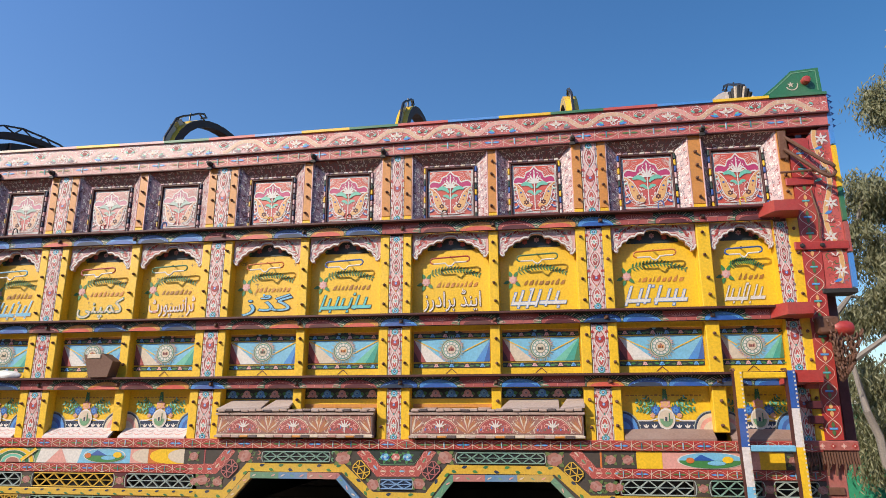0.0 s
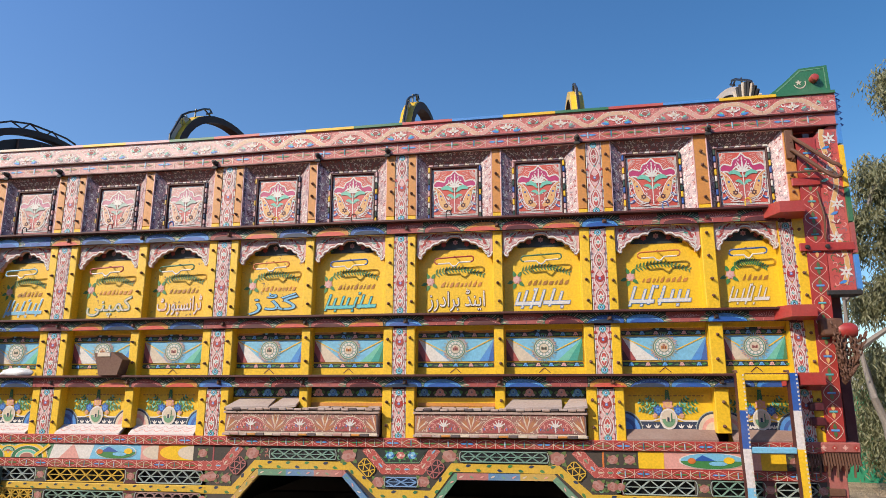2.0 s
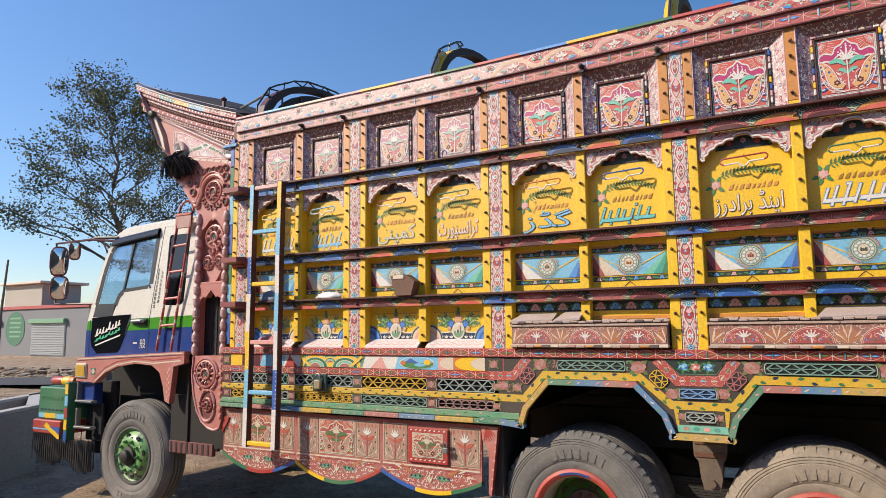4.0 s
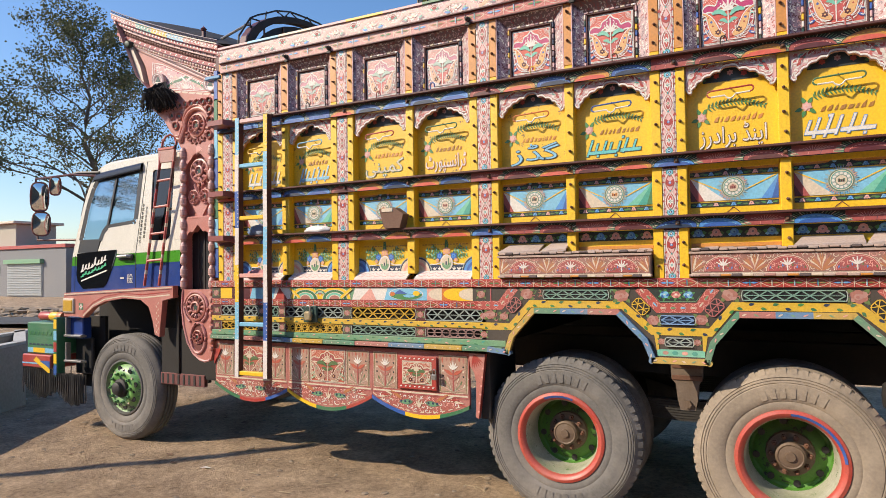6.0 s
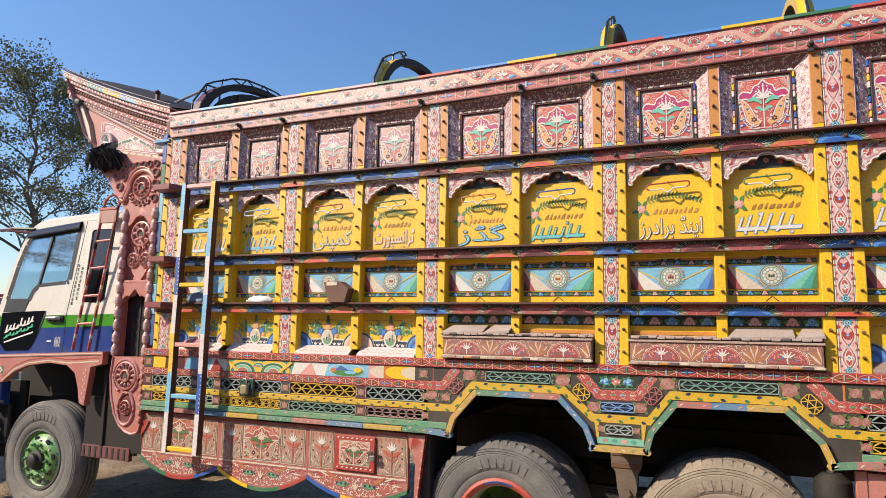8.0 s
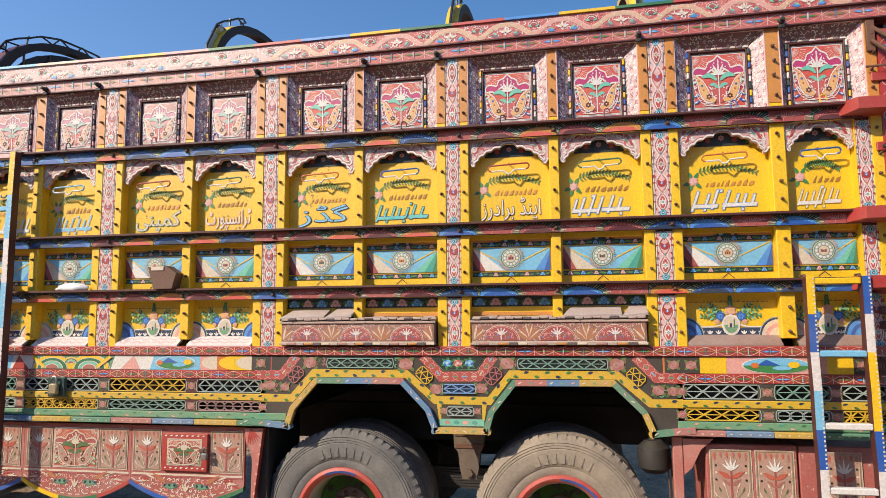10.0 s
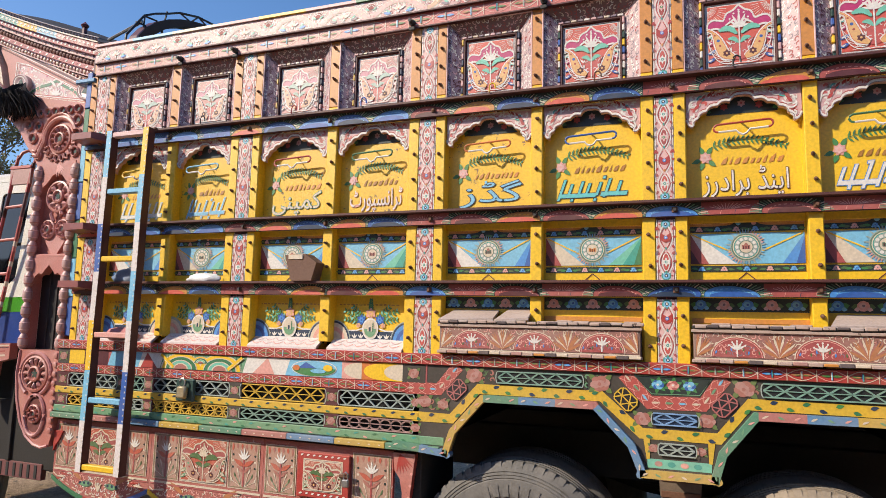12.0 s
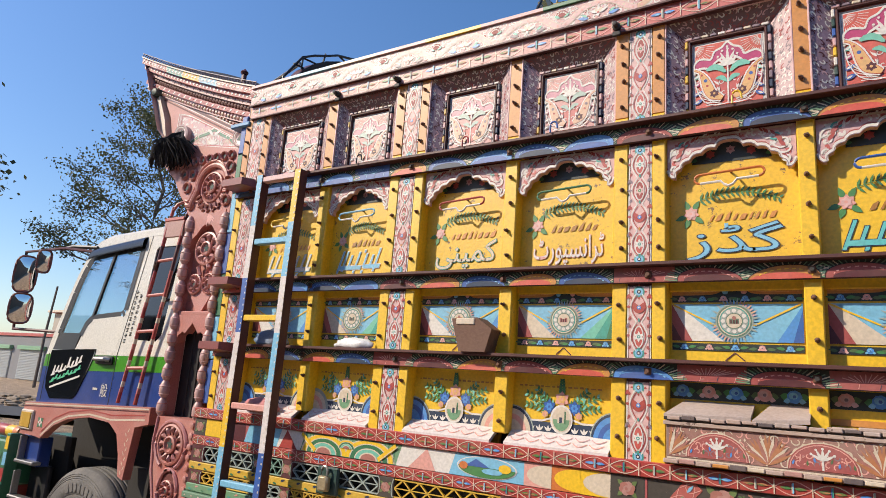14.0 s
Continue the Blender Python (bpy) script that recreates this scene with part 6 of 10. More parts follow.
    # red diagonals, pendant flowers, lattices over the arches
    yy = y - 0.002
    for pts in ([(2.36, 1.400), (2.545, 1.400), (2.648, 1.522)], [(3.462, 1.522), (3.574, 1.397), (3.803, 1.400), (3.893, 1.522)], [(4.712, 1.522), (4.824, 1.400), (4.98, 1.400)]):
        g = Geo()
        g.stroke(pts, 0.064, yy, SLANTRED)
        for p, q in zip(pts[:-1], pts[1:]):
            l = math.hypot(q[0] - p[0], q[1] - p[1])
            d = ((q[0] - p[0]) / l, (q[1] - p[1]) / l)
            n = max(2, round(l / 0.060))
            put = lambda u, v: (p[0] + d[0] * u - d[1] * v, p[1] + d[1] * u + d[0] * v)
            for t in range(n):
                u0 = l * (t + 0.5) / n
                for e in (-1, 1):
                    g.stroke([put(u0 + e * (0.018 - 0.042 * ((v / 0.028) ** 2)), v) for v in (-0.028, -0.014, 0.0, 0.014, 0.028)], 0.0028, yy - 0.0015, ROSE)
                g.petal(*put(u0 - 0.018, 0.0), math.degrees(math.atan2(d[1], d[0])), 0.036, 0.011, yy - 0.0022, (CREAM, PALEGREEN, SKYBLUE)[t % 3], 5)
        part("slanted_band", g, skirt, "short dull red band with interlaced pale arcs")
    g = Geo()
    bowl = [(3.585, 1.436), (3.790, 1.440), (3.842, 1.516), (3.508, 1.516)]
    g.flat(bowl, yy - 0.0003, BLACKGREEN)
    g.stroke(bowl, 0.0035, yy - 0.0008, PALEGREEN, True)
    part("flower_ground", g, skirt, "dark trapezoid behind the painted flowers")
    for k, (fx, m) in enumerate(((3.612, BLUE), (3.677, ROSE), (3.747, BLUE))):
        g = Geo()
        for a in (0, 60, 120, 180, 240, 300):
            g.petal(fx, 1.478, a + 20, 0.042, 0.020, yy - 0.001, LEAF, 5)
        for a in range(0, 360, 60):
            g.disc(fx + 0.014 * math.cos(radians(a)), 1.478 + 0.011 * math.sin(radians(a)), 0.014, yy - 0.002, (m, SKYBLUE if m is BLUE else PINK)[a // 60 % 2], 9, 0.011)
        g.disc(fx, 1.478, 0.012, yy - 0.003, SKYBLUE if m is BLUE else ROSE, 9, 0.010)
        g.disc(fx, 1.479, 0.006, yy - 0.0038, WHITE, 7, 0.005)
        part("painted_flower", g, skirt, "blue flower" if m is BLUE else "pink flower")
    roses = Geo()
    for fx, fz, r in ((2.735, 1.478, 0.042), (3.355, 1.470, 0.044), (3.972, 1.478, 0.042), (4.605, 1.472, 0.044), (2.47, 1.335, 0.036), (2.57, 1.325, 0.030), (3.543, 1.322, 0.036), (3.816, 1.330, 0.036), (4.83, 1.330, 0.034), (4.91, 1.325, 0.03), (3.590, 1.195, 0.022), (3.790, 1.195, 0.022)):
        rose_block(roses, fx, fz, r, yy, int(fx * 10))
    tagged(part("rose_painting", roses, skirt), "pale roses with dull leaves on the plate", kind="stuff")
    g = Geo()
    for q in range(4):
        g.disc(3.61 + 0.055 * q, 1.128, 0.018, yy - 0.001, (MIDROSE, TEAL, ROSE, TEAL)[q], 9, 0.012)
    g.stroke([(3.562, 1.128), (3.832, 1.128)], 0.040, yy, MINT)
    part("pendant_strip", g, skirt, "pale green strip with round dots")
    for a, c, z0, z1, m, st in ((2.86, 3.27, 1.445, 1.507, TEALSLAT, 1), (4.045, 4.545, 1.445, 1.508, TEALSLAT, 1), (3.590, 3.776, 1.298, 1.354, STEELBLUE, 1), (3.617, 3.763, 1.166, 1.222, PALESLAT, 1)):
        g = Geo()
        # black plates stand for the dark openings; navy ground under the blue lattice
        g.box(a, c, yy - 0.003, yy + 0.004, z0, z1, NAVY if m is STEELBLUE else BLACK, 0.001)
        lattice(g, a, c, z0 + 0.003, z1 - 0.003, yy - 0.006, m, st)
        part("grille", g, skirt, "painted iron lattice grille")
    for fx, fz, m, sl in ((2.643, 1.404, LATTICERED, 1), (3.470, 1.405, DUSTYYELLOW, -1), (3.890, 1.404, LATTICERED, 1), (4.710, 1.405, DUSTYYELLOW, -1)):
        # six-sided black patch for the dark opening, along the slope, with crossed bars
        g = Geo()
        put = lambda u, v: (fx + 0.707 * (u - sl * v), fz + 0.707 * (sl * u + v))
        hexa = [put(*q) for q in ((-0.050, -0.020), (-0.036, -0.036), (0.036, -0.036), (0.050, -0.020), (0.050, 0.020), (0.036, 0.036), (-0.036, 0.036), (-0.050, 0.020))]
        g.flat(hexa, yy - 0.0035, BLACK)
        g.stroke(hexa, 0.006, yy - 0.006, m, True)
        for a, c in (((-0.045, -0.032), (0.0, 0.034)), ((0.0, 0.034), (0.045, -0.032)), ((-0.045, 0.032), (0.0, -0.034)), ((0.0, -0.034), (0.045, 0.032)), ((-0.048, 0.0), (0.048, 0.0))):
            g.stroke([put(*a), put(*c)], 0.0055, yy - 0.0055, m)
        part("grille", g, skirt, "small slanted lattice grille")


build_skirt()

# ---------- lower painted skirt ----------


def small_cartouche(g, x0, x1, z0, z1, y, wide):
    if wide:
        flower_panel_paint(g, x0, x1, z0, z1, y, 0, FADED)
        return
    c, w, h = (x0 + x1) / 2, x1 - x0, z1 - z0
    g.rect(x0, x1, z0, z1, y, FADEDTAN)
    g.stroke([(x0, z0), (x1, z0), (x1, z1), (x0, z1)], 0.004, y - 0.0015, CREAM, True)
    g.stroke([(x0 + 0.008, z0 + 0.008), (x1 - 0.008, z0 + 0.008), (x1 - 0.008, z1 - 0.008), (x0 + 0.008, z1 - 0.008)], 0.003, y - 0.0015, ROSELEAF, True)
    # white lily over red leaves, dark dots and hanging leaves at the sides
    for i in range(6):
        g.petal(x0 + w * (0.12 + 0.15 * i), z1 - 0.012, -90, h * (0.12 + 0.05 * (i in (0, 5))), 0.015, y - 0.0012, (FADEDORANGE, DULLROSE)[i % 2], 5)
    for i in range(5):
        g.petal(c, z0 + h * 0.62, 90 + (i - 2) * 26, h * (0.26 - 0.03 * abs(i - 2)), 0.012, y - 0.003, WHITE, 5)
    g.stroke([(c, z0 + h * 0.05), (c, z0 + h * 0.64)], 0.010, y - 0.0026, FADEDRED)
    for s in (-1, 1):
        g.petal(c, z0 + h * 0.48, 90 - s * 62, w * 0.38, 0.026, y - 0.0028, FADEDORANGE, 6)
        g.petal(c, z0 + h * 0.34, 90 - s * 52, w * 0.30, 0.018, y - 0.0030, DULLROSE, 5)
        for q in range(3):
            g.stroke([(c + s * w * 0.06, z0 + h * 0.05), (c + s * w * (0.16 + 0.10 * q), z0 + h * (0.34 - 0.09 * q))], 0.0032, y - 0.0022, (CREAM, PALEGREEN)[q % 2])
            g.petal(c + s * w * (0.16 + 0.10 * q), z0 + h * (0.32 - 0.09 * q), 90 - s * 20, 0.032, 0.010, y - 0.0024, (CREAM, DULLLEAF)[q % 2], 5)
            g.disc(c + s * w * 0.36, z0 + h * (0.45 + 0.13 * q), 0.007, y - 0.0016, (BLACKGREEN, CREAM)[q % 2], 7)
        g.stroke([(c + s * w * 0.42, z0 + h * 0.1), (c + s * w * 0.42, z0 + h * 0.8)], 0.0028, y - 0.0014, CREAM)


def build_lower_skirt(k, x0, x1, zc0, zc1, zl):
    """One board with a scalloped lower edge."""
    n = 14
    low = []
    for t in range(n + 1):
        u = t / n
        low.append((lerp(x0, x1, u), lerp(zc0, zc1, u) - (min(zc0, zc1) - zl) * math.sin(math.pi * u) ** 0.9))
    g = Geo()
    pts = low + [(x1, 1.062), (x0, 1.062)]
    g.prism(pts, -0.045, -0.020, WOODRED)
    board = part("lower_board", g, truck, "faded pink scalloped board with painted flowers")
    f = Geo()
    y = -0.0465
    w = x1 - x0
    f.stroke([(x0 + 0.01, 0.752), (x1 - 0.01, 0.752)], 0.012, y - 0.001, CREAM)
    f.stroke([(x0 + 0.01, 0.740), (x1 - 0.01, 0.740)], 0.006, y - 0.002, PINK)
    cells = ((0.03, 0.27, 0), (0.285, 0.70, 1), (0.715, 0.97, 0)) if k < 2 else ((0.02, 0.27, 0), (0.71, 0.985, 0))
    for a, b, wide in cells:
        small_cartouche(f, x0 + a * w, x0 + b * w, 0.772, 1.035, y, wide)
    c = (x0 + x1) / 2
    f.scrollwork(x0 + 0.06, x1 - 0.06, 0.668, 0.735, y - 0.0006, 0.030, (WHITE, CREAM, ROSE), 50 + k, 0.0045)
    f.scrollwork(c - 0.20, c + 0.20, 0.612, 0.668, y - 0.0006, 0.030, (WHITE, CREAM, ROSE), 60 + k, 0.0045)
    for s in (-1, 1):
        f.petal(c + s * 0.05, 0.685, 90 - s * 95, 0.12, 0.040, y - 0.001, DULLGREEN, 7)
        f.petal(c + s * 0.065, 0.683, 90 - s * 95, 0.09, 0.028, y - 0.002, PALEGREEN, 6)
        f.petal(c + s * 0.14, 0.70, 90 - s * 60, 0.12, 0.026, y - 0.0015, DULLORANGE, 6)
        for q in range(4):
            f.petal(c + s * (0.22 + 0.03 * q), 0.725 - 0.008 * q, 90 - s * (70 + 12 * q), 0.085, 0.012, y - 0.002, (CREAM, RED)[q % 2], 5)
        for q in range(3):
            f.disc(c + s * (0.08 + 0.035 * q), 0.685, 0.009, y - 0.003, NAVY, 7)
    for i in range(3):
        f.petal(c, 0.645, 90 + (i - 1) * 26, 0.06, 0.014, y - 0.003, CREAM, 5)
    part("painting", f, board, "white lilies in red cartouches")
    e = Geo()
    cols = ((GREEN, RED, BLUE), (YELLOW, GREEN, RED), (BLUE, YELLOW, GREEN))[k]
    for t in range(n):
        (a, za), (b, zb) = low[t], low[t + 1]
        e.prism([(a, za - 0.014), (b, zb - 0.014), (b, zb + 0.012), (a, za + 0.012)], -0.054, -0.018, cols[t * 3 // n])
    part("edge_strip", e, board, "scalloped edge strip in three colours")
    e = Geo()
    for t in range(n - 1):
        (a, za), (b, zb) = low[t], low[t + 1]
        e.stroke([(lerp(a, b, 0.15), lerp(za, zb, 0.15) + 0.03), (lerp(a, b, 0.7), lerp(za, zb, 0.7) + 0.03)], 0.007, y - 0.001, CREAM)
    tagged(part("dash_row", e, board), "row of pale dashes", kind="stuff")
    return board


build_lower_skirt(0, -0.135, 0.662, 0.70, 0.69, 0.572)
build_lower_skirt(1, 0.664, 1.478, 0.69, 0.70, 0.565)
third = build_lower_skirt(2, 1.480, 2.285, 0.70, 0.68, 0.572)
g = Geo()
g.box(1.715, 2.04, -0.066, -0.046, 0.778, 1.018, RED, 0.005)
small_cartouche(g, 1.755, 2.0, 0.815, 0.985, -0.068, 1)
for q in range(8):
    for z in (0.797, 1.0):
        g.petal(1.735 + 0.038 * q, z, 20, 0.022, 0.010, -0.068, WHITE, 5)
door = part("hatch", g, third, "small red hatch door, shut and padlocked")
g = Geo()
g.box(1.985, 2.045, -0.085, -0.068, 0.905, 0.925, RUST)
g.tube([(2.02, -0.09, 0.90), (2.02, -0.09, 0.93), (2.032, -0.09, 0.94), (2.044, -0.09, 0.93), (2.044, -0.09, 0.90)], 0.004, STEEL)
g.box(2.012, 2.052, -0.102, -0.080, 0.862, 0.902, STEEL, 0.005)
part("padlock", g, third, "small steel padlock on a rusty hasp")
# red bracket behind the boards
g = Geo()
g.prism([(2.29, 1.06), (2.30, 0.97), (2.33, 0.93), (2.345, 0.86), (2.34, 0.62), (2.36, 0.61), (2.415, 1.06)], -0.06, -0.02, CARVED, RED)
for q in range(6):
    g.petal(2.33, 1.055, -100 + q * 12, 0.10, 0.012, -0.0615, RED, 5)
for q in range(6):
    g.disc(2.362 + 0.007 * q, 0.66 + 0.06 * q, 0.008, -0.0615, ROSE, 7)
part("bracket", g, truck, "red bracket with a carved fan")
g = Geo()
g.box(2.36, 2.43, -0.01, 0.50, 0.60, 1.08, CHASSIS)
part("mud_panel", g, truck, "dark mud panel ahead of the wheels")

# plates behind the tail ladder
g = Geo()
g.box(5.08, 5.56, -0.02, 0.35, 0.52, 1.03, WOODRED, 0.006)
g.box(5.57, 6.02, -0.015, 0.35, 0.52, 1.03, WOODRED, 0.006)
for a, b in ((5.10, 5.32), (5.34, 5.54), (5.70, 5.88)):
    small_cartouche(g, a, b, 0.70, 1.0, -0.022, 0)
part("side_locker", g, truck, "faded red side locker with painted lilies")
g = Geo()
g.box(4.90, 4.955, -0.05, -0.01, 0.45, 1.07, CARVED, 0.005)
g.prism([(4.957, 1.06), (4.957, 0.86), (5.0, 0.90), (5.05, 1.0), (5.12, 1.06)], -0.05, -0.02, CARVED)
part("bracket", g, truck, "red bracket with a carved fan")

# ---------- tail end ----------
g = Geo()
g.prism([(6.075, 1.585), (6.172, 1.585), (6.214, 3.36), (6.100, 3.36)], -0.075, 0.05, RED)
tail = part("tail_post", g, truck, "red corner post painted with a chain of ovals")
garland = Geo()
for k in range(17):
    zz = 1.645 + 0.101 * k
    f = (zz - 1.585) / 1.775
    cx, hw = lerp(6.1235, 6.157, f), lerp(0.040, 0.048, f)
    for s in (-1, 1):
        garland.stroke([(cx + s * hw * math.sin(math.pi * t / 8), zz - 0.050 + 0.10 * t / 8) for t in range(9)], 0.0036, -0.0775, (CREAM, ROSE)[k % 2])
        garland.petal(cx, zz + s * 0.004, s * 90, 0.036, 0.020, -0.0780, (DULLLEAF, TAN, ROSELEAF)[k % 3], 5)
    garland.stroke([(cx - 0.022, zz), (cx + 0.022, zz)], 0.011, -0.0786, (MIDBLUE, TEAL)[k % 2])
    garland.stroke([(cx - 0.018, zz + 0.002), (cx + 0.018, zz + 0.002)], 0.004, -0.0792, SKYBLUE)
part("painting", garland, tail, "chain of pale ovals with blue ticks")
g = Geo()
g.prism([(6.196, 2.42), (6.335, 2.42), (6.340, 3.455), (6.218, 3.375)], -0.07, 0.04, PANELRED)
g.box(6.17, 6.36, -0.085, 0.04, 2.395, 2.424, CHASSIS, 0.004)
for z, l, m in ((2.43, 0.20, MIDBLUE), (2.64, 0.18, FADEDRED), (2.83, 0.20, GREEN), (3.04, 0.26, YELLOW), (3.31, 0.28, MIDBLUE)):
    g.prism([(6.338, z), (6.362, z), (6.362, z + l), (6.338, z + l)], -0.086, 0.04, m)
wave = [(6.275 + 0.028 * math.sin(q * 0.62), 2.46 + 0.05 * q) for q in range(20)]
g.scrollwork(6.215, 6.33, 2.44, 3.40, -0.0708, 0.040, (ROSE, FADEDRED, LILAC, DULLLEAF), 8, 0.0044)
g.stroke(wave, 0.030, -0.0716, CREAM)
g.stroke(wave, 0.022, -0.0724, TAN)
for k in range(5):
    z = 2.53 + 0.205 * k
    x = 6.262 if k % 2 else 6.290
    for ang in (90, 30, 150, 210, 330, 270):
        g.petal(x, z, ang, 0.042, 0.014, -0.0732, WHITE, 6)
    g.disc(x, z, 0.006, -0.0738, RED, 7)
    for ang in range(20, 161, 28):
        g.petal(6.270, z + 0.085, ang, 0.036, 0.009, -0.0732, (FADEDRED, WHITE)[ang % 3 == 0], 5)
    g.petal(x, z - 0.05, 200, 0.05, 0.018, -0.0730, (MIDBLUE, MINT)[k % 2], 5)
part("tail_board", g, truck, "dark red flowered tail board with a coloured edge")
g = Geo()
g.prism([(5.98, 3.655), (6.345, 3.660), (6.340, 3.835), (6.175, 3.822), (6.08, 3.735), (6.02, 3.685)], -0.06, 0.02, GREEN)
g.stroke([(6.322, 3.68), (6.320, 3.818), (6.180, 3.806), (6.09, 3.725), (6.03, 3.675)], 0.007, -0.0615, PALEGREEN)
for ang in range(90, 450, 72):
    g.petal(6.165, 3.728, ang, 0.020, 0.009, -0.0620, CREAM, 5)
g.stroke(arc(6.172, 3.725, 0.034, 200, 380, 10), 0.006, -0.0615, CREAM)
fin = part("corner_fin", g, truck, "dark green corner fin with a white star")
g = Geo()
g.lathe([(0.026, 0.0), (0.026, -0.025), (0.020, -0.038), (0.0, -0.044)], (6.252, -0.06, 3.745), RED, 14)
part("tail_lamp", g, fin, "round red lamp", True)
g = Geo()
lp = [(6.07, -0.08, 3.375), (6.26, -0.16, 3.165)] + [(6.265 + 0.032 * math.cos(a), -0.17, 3.115 + 0.042 * math.sin(a)) for a in (1.2, 0.5, -0.3, -1.0, -1.7)] + [(6.22, -0.165, 3.10), (6.06, -0.10, 3.285)]
g.tube(lp, 0.012, RUST, 7)
g.box(6.04, 6.085, -0.09, -0.07, 3.23, 3.41, RUST, 0.003)
g.tube([(6.02, -0.1, 3.135), (6.17, -0.13, 3.13), (6.26, -0.15, 3.11)], 0.007, RUST, 6)
part("bar_loop", g, truck, "rusty bent bar loop bolted to the corner", True)
g = Geo()
g.box(6.05, 6.21, -0.088, -0.072, 3.055, 3.105, RED, 0.004)
part("strap_plate", g, truck, "red strap plate across the corner post")
g = Geo()
g.tube([(6.185, -0.08, 3.02), (6.20, -0.10, 2.86), (6.195, -0.09, 2.72)], 0.006, RUST, 6)
g.box(6.05, 6.35, -0.09, -0.074, 2.655, 2.705, RED, 0.004)
for q in (6.09, 6.20):
    g.lathe([(0.014, 0.0), (0.012, -0.010), (0.0, -0.012)], (q, -0.09, 2.68), CHASSIS, 8)
part("latch_rod", g, truck, "thin latch rod on a red bar")
g = Geo()
for i in range(6):
    z = 3.655 - 0.04 * i
    g.tube([(6.355, -0.06, z), (6.388, -0.06, z - 0.020), (6.355, -0.06, z - 0.04)], 0.005, BLUE, 5)
part("wire_spring", g, truck, "bent blue wire edge")
# chain and hook bundle
chain = Geo()


def chain_links(g, pts, r=0.016, t=0.005):
    for i in range(len(pts) - 1):
        p, q = Vector(pts[i]), Vector(pts[i + 1])
        n = max(1, int((q - p).length / (r * 1.9)))
        for k in range(n):
            c = p.lerp(q, (k + 0.5) / n)
            d = (q - p).normalized()
            u = Vector((1, 0, 0)) if k % 2 else Vector((0, 1, 0))
            u = (u - d * u.dot(d)).normalized()
            g.tube([c + d * (r * 1.35 * math.cos(a)) + u * (r * 0.75 * math.sin(a)) for a in [2 * math.pi * j / 8 for j in range(8)]], t, RUST, 5, True)


for k in range(6):
    x = 6.15 + 0.022 * k
    chain_links(chain, [(x, -0.12, 2.24 - 0.02 * k), (x + rnd.uniform(-0.02, 0.03), -0.13, 2.05), (6.21 + 0.010 * (k - 2), -0.12, 1.90 + 0.012 * k), (x + 0.02 + 0.01 * k, -0.12, 2.08 + 0.02 * k)])
part("tail_chain", chain, truck, "bundle of rusty tailgate chain", True)
g = Geo()
g.box(6.10, 6.22, -0.13, -0.05, 2.16, 2.26, RUST, 0.012)
g.lathe([(0.035, -0.05), (0.045, -0.03), (0.045, 0.03), (0.035, 0.05)], (6.235, -0.10, 2.19), RED, 12, "x")
part("chain_winch", g, truck, "rusty winch block with a red drum", True)
# rear bumper with chain fringe
g = Geo()
g.box(5.965, 6.235, -0.10, 0.6, 1.528, 1.582, WOODRED, 0.006)
for q in range(5):
    g.flower(5.99 + 0.055 * q, 1.555, 0.016, -0.1015, (RED, ROSE)[q % 2], CREAM, 4)
part("tail_beam", g, truck, "maroon painted tail beam")
fr = Geo()
for q in range(18):
    x = 5.975 + 0.0145 * q
    fr.tube([(x, -0.09, 1.525), (x + 0.004, -0.092, 1.46), (x, -0.09, 1.40 + 0.03 * (q % 3))], 0.006, RUST, 5)
part("chain_fringe", fr, truck, "fringe of short rusty chains", True)
for z in (1.86, 1.75, 1.67):
    g = Geo()
    g.box(6.00, 6.075, -0.105, -0.06, z, z + 0.045, (MAROON, FADEDRED)[z > 1.8], 0.006)
    part("hinge_block", g, truck, "red hinge block")
g = Geo()
g.box(6.02, 6.16, -0.07, 0.02, 1.10, 1.50, WOODRED)
g.box(6.03, 6.14, -0.08, -0.07, 1.30, 1.34, RUST)
g.lathe([(0.03, -0.02), (0.03, 0.0)], (6.08, -0.07, 0.98), STEEL, 10)
g.box(6.03, 6.13, -0.068, 0.02, 0.80, 1.09, WOODRED)
part("corner_plate", g, truck, "faded red corner plate")

# ---------- far wall, floor, ends ----------
g = Geo()
g.box(-0.10, 6.32, 2.36, 2.42, 1.45, 3.58, WOODRED)
part("far_wall", g, truck, "timber side wall on the far side")
g = Geo()
g.box(-0.12, -0.06, 0.065, 2.36, 1.45, 3.60, WOODRED)
part("front_wall", g, truck, "timber front wall of the cargo box")
g = Geo()
g.box(6.24, 6.30, 0.065, 2.36, 1.45, 3.53, MAROON)
part("tailgate", g, truck, "maroon tailgate, shut")
g = Geo()
g.box(-0.06, 6.23, 0.065, 2.355, 1.40, 1.46, WOOD)
part("cargo_floor", g, truck, "plank cargo floor")

g = Geo()
g.box(-0.10, 6.20, 2.30, 2.36, 0.75, 1.448, BLACK)
part("far_skirt", g, truck, "dark skirt on the far side")

# ---------- hoops over the box ----------


OLDWOOD = paint("dark_old_hoop_wood", (0.03, 0.018, 0.014), 0.7, 0.4, (0.10, 0.06, 0.045), scale=14)


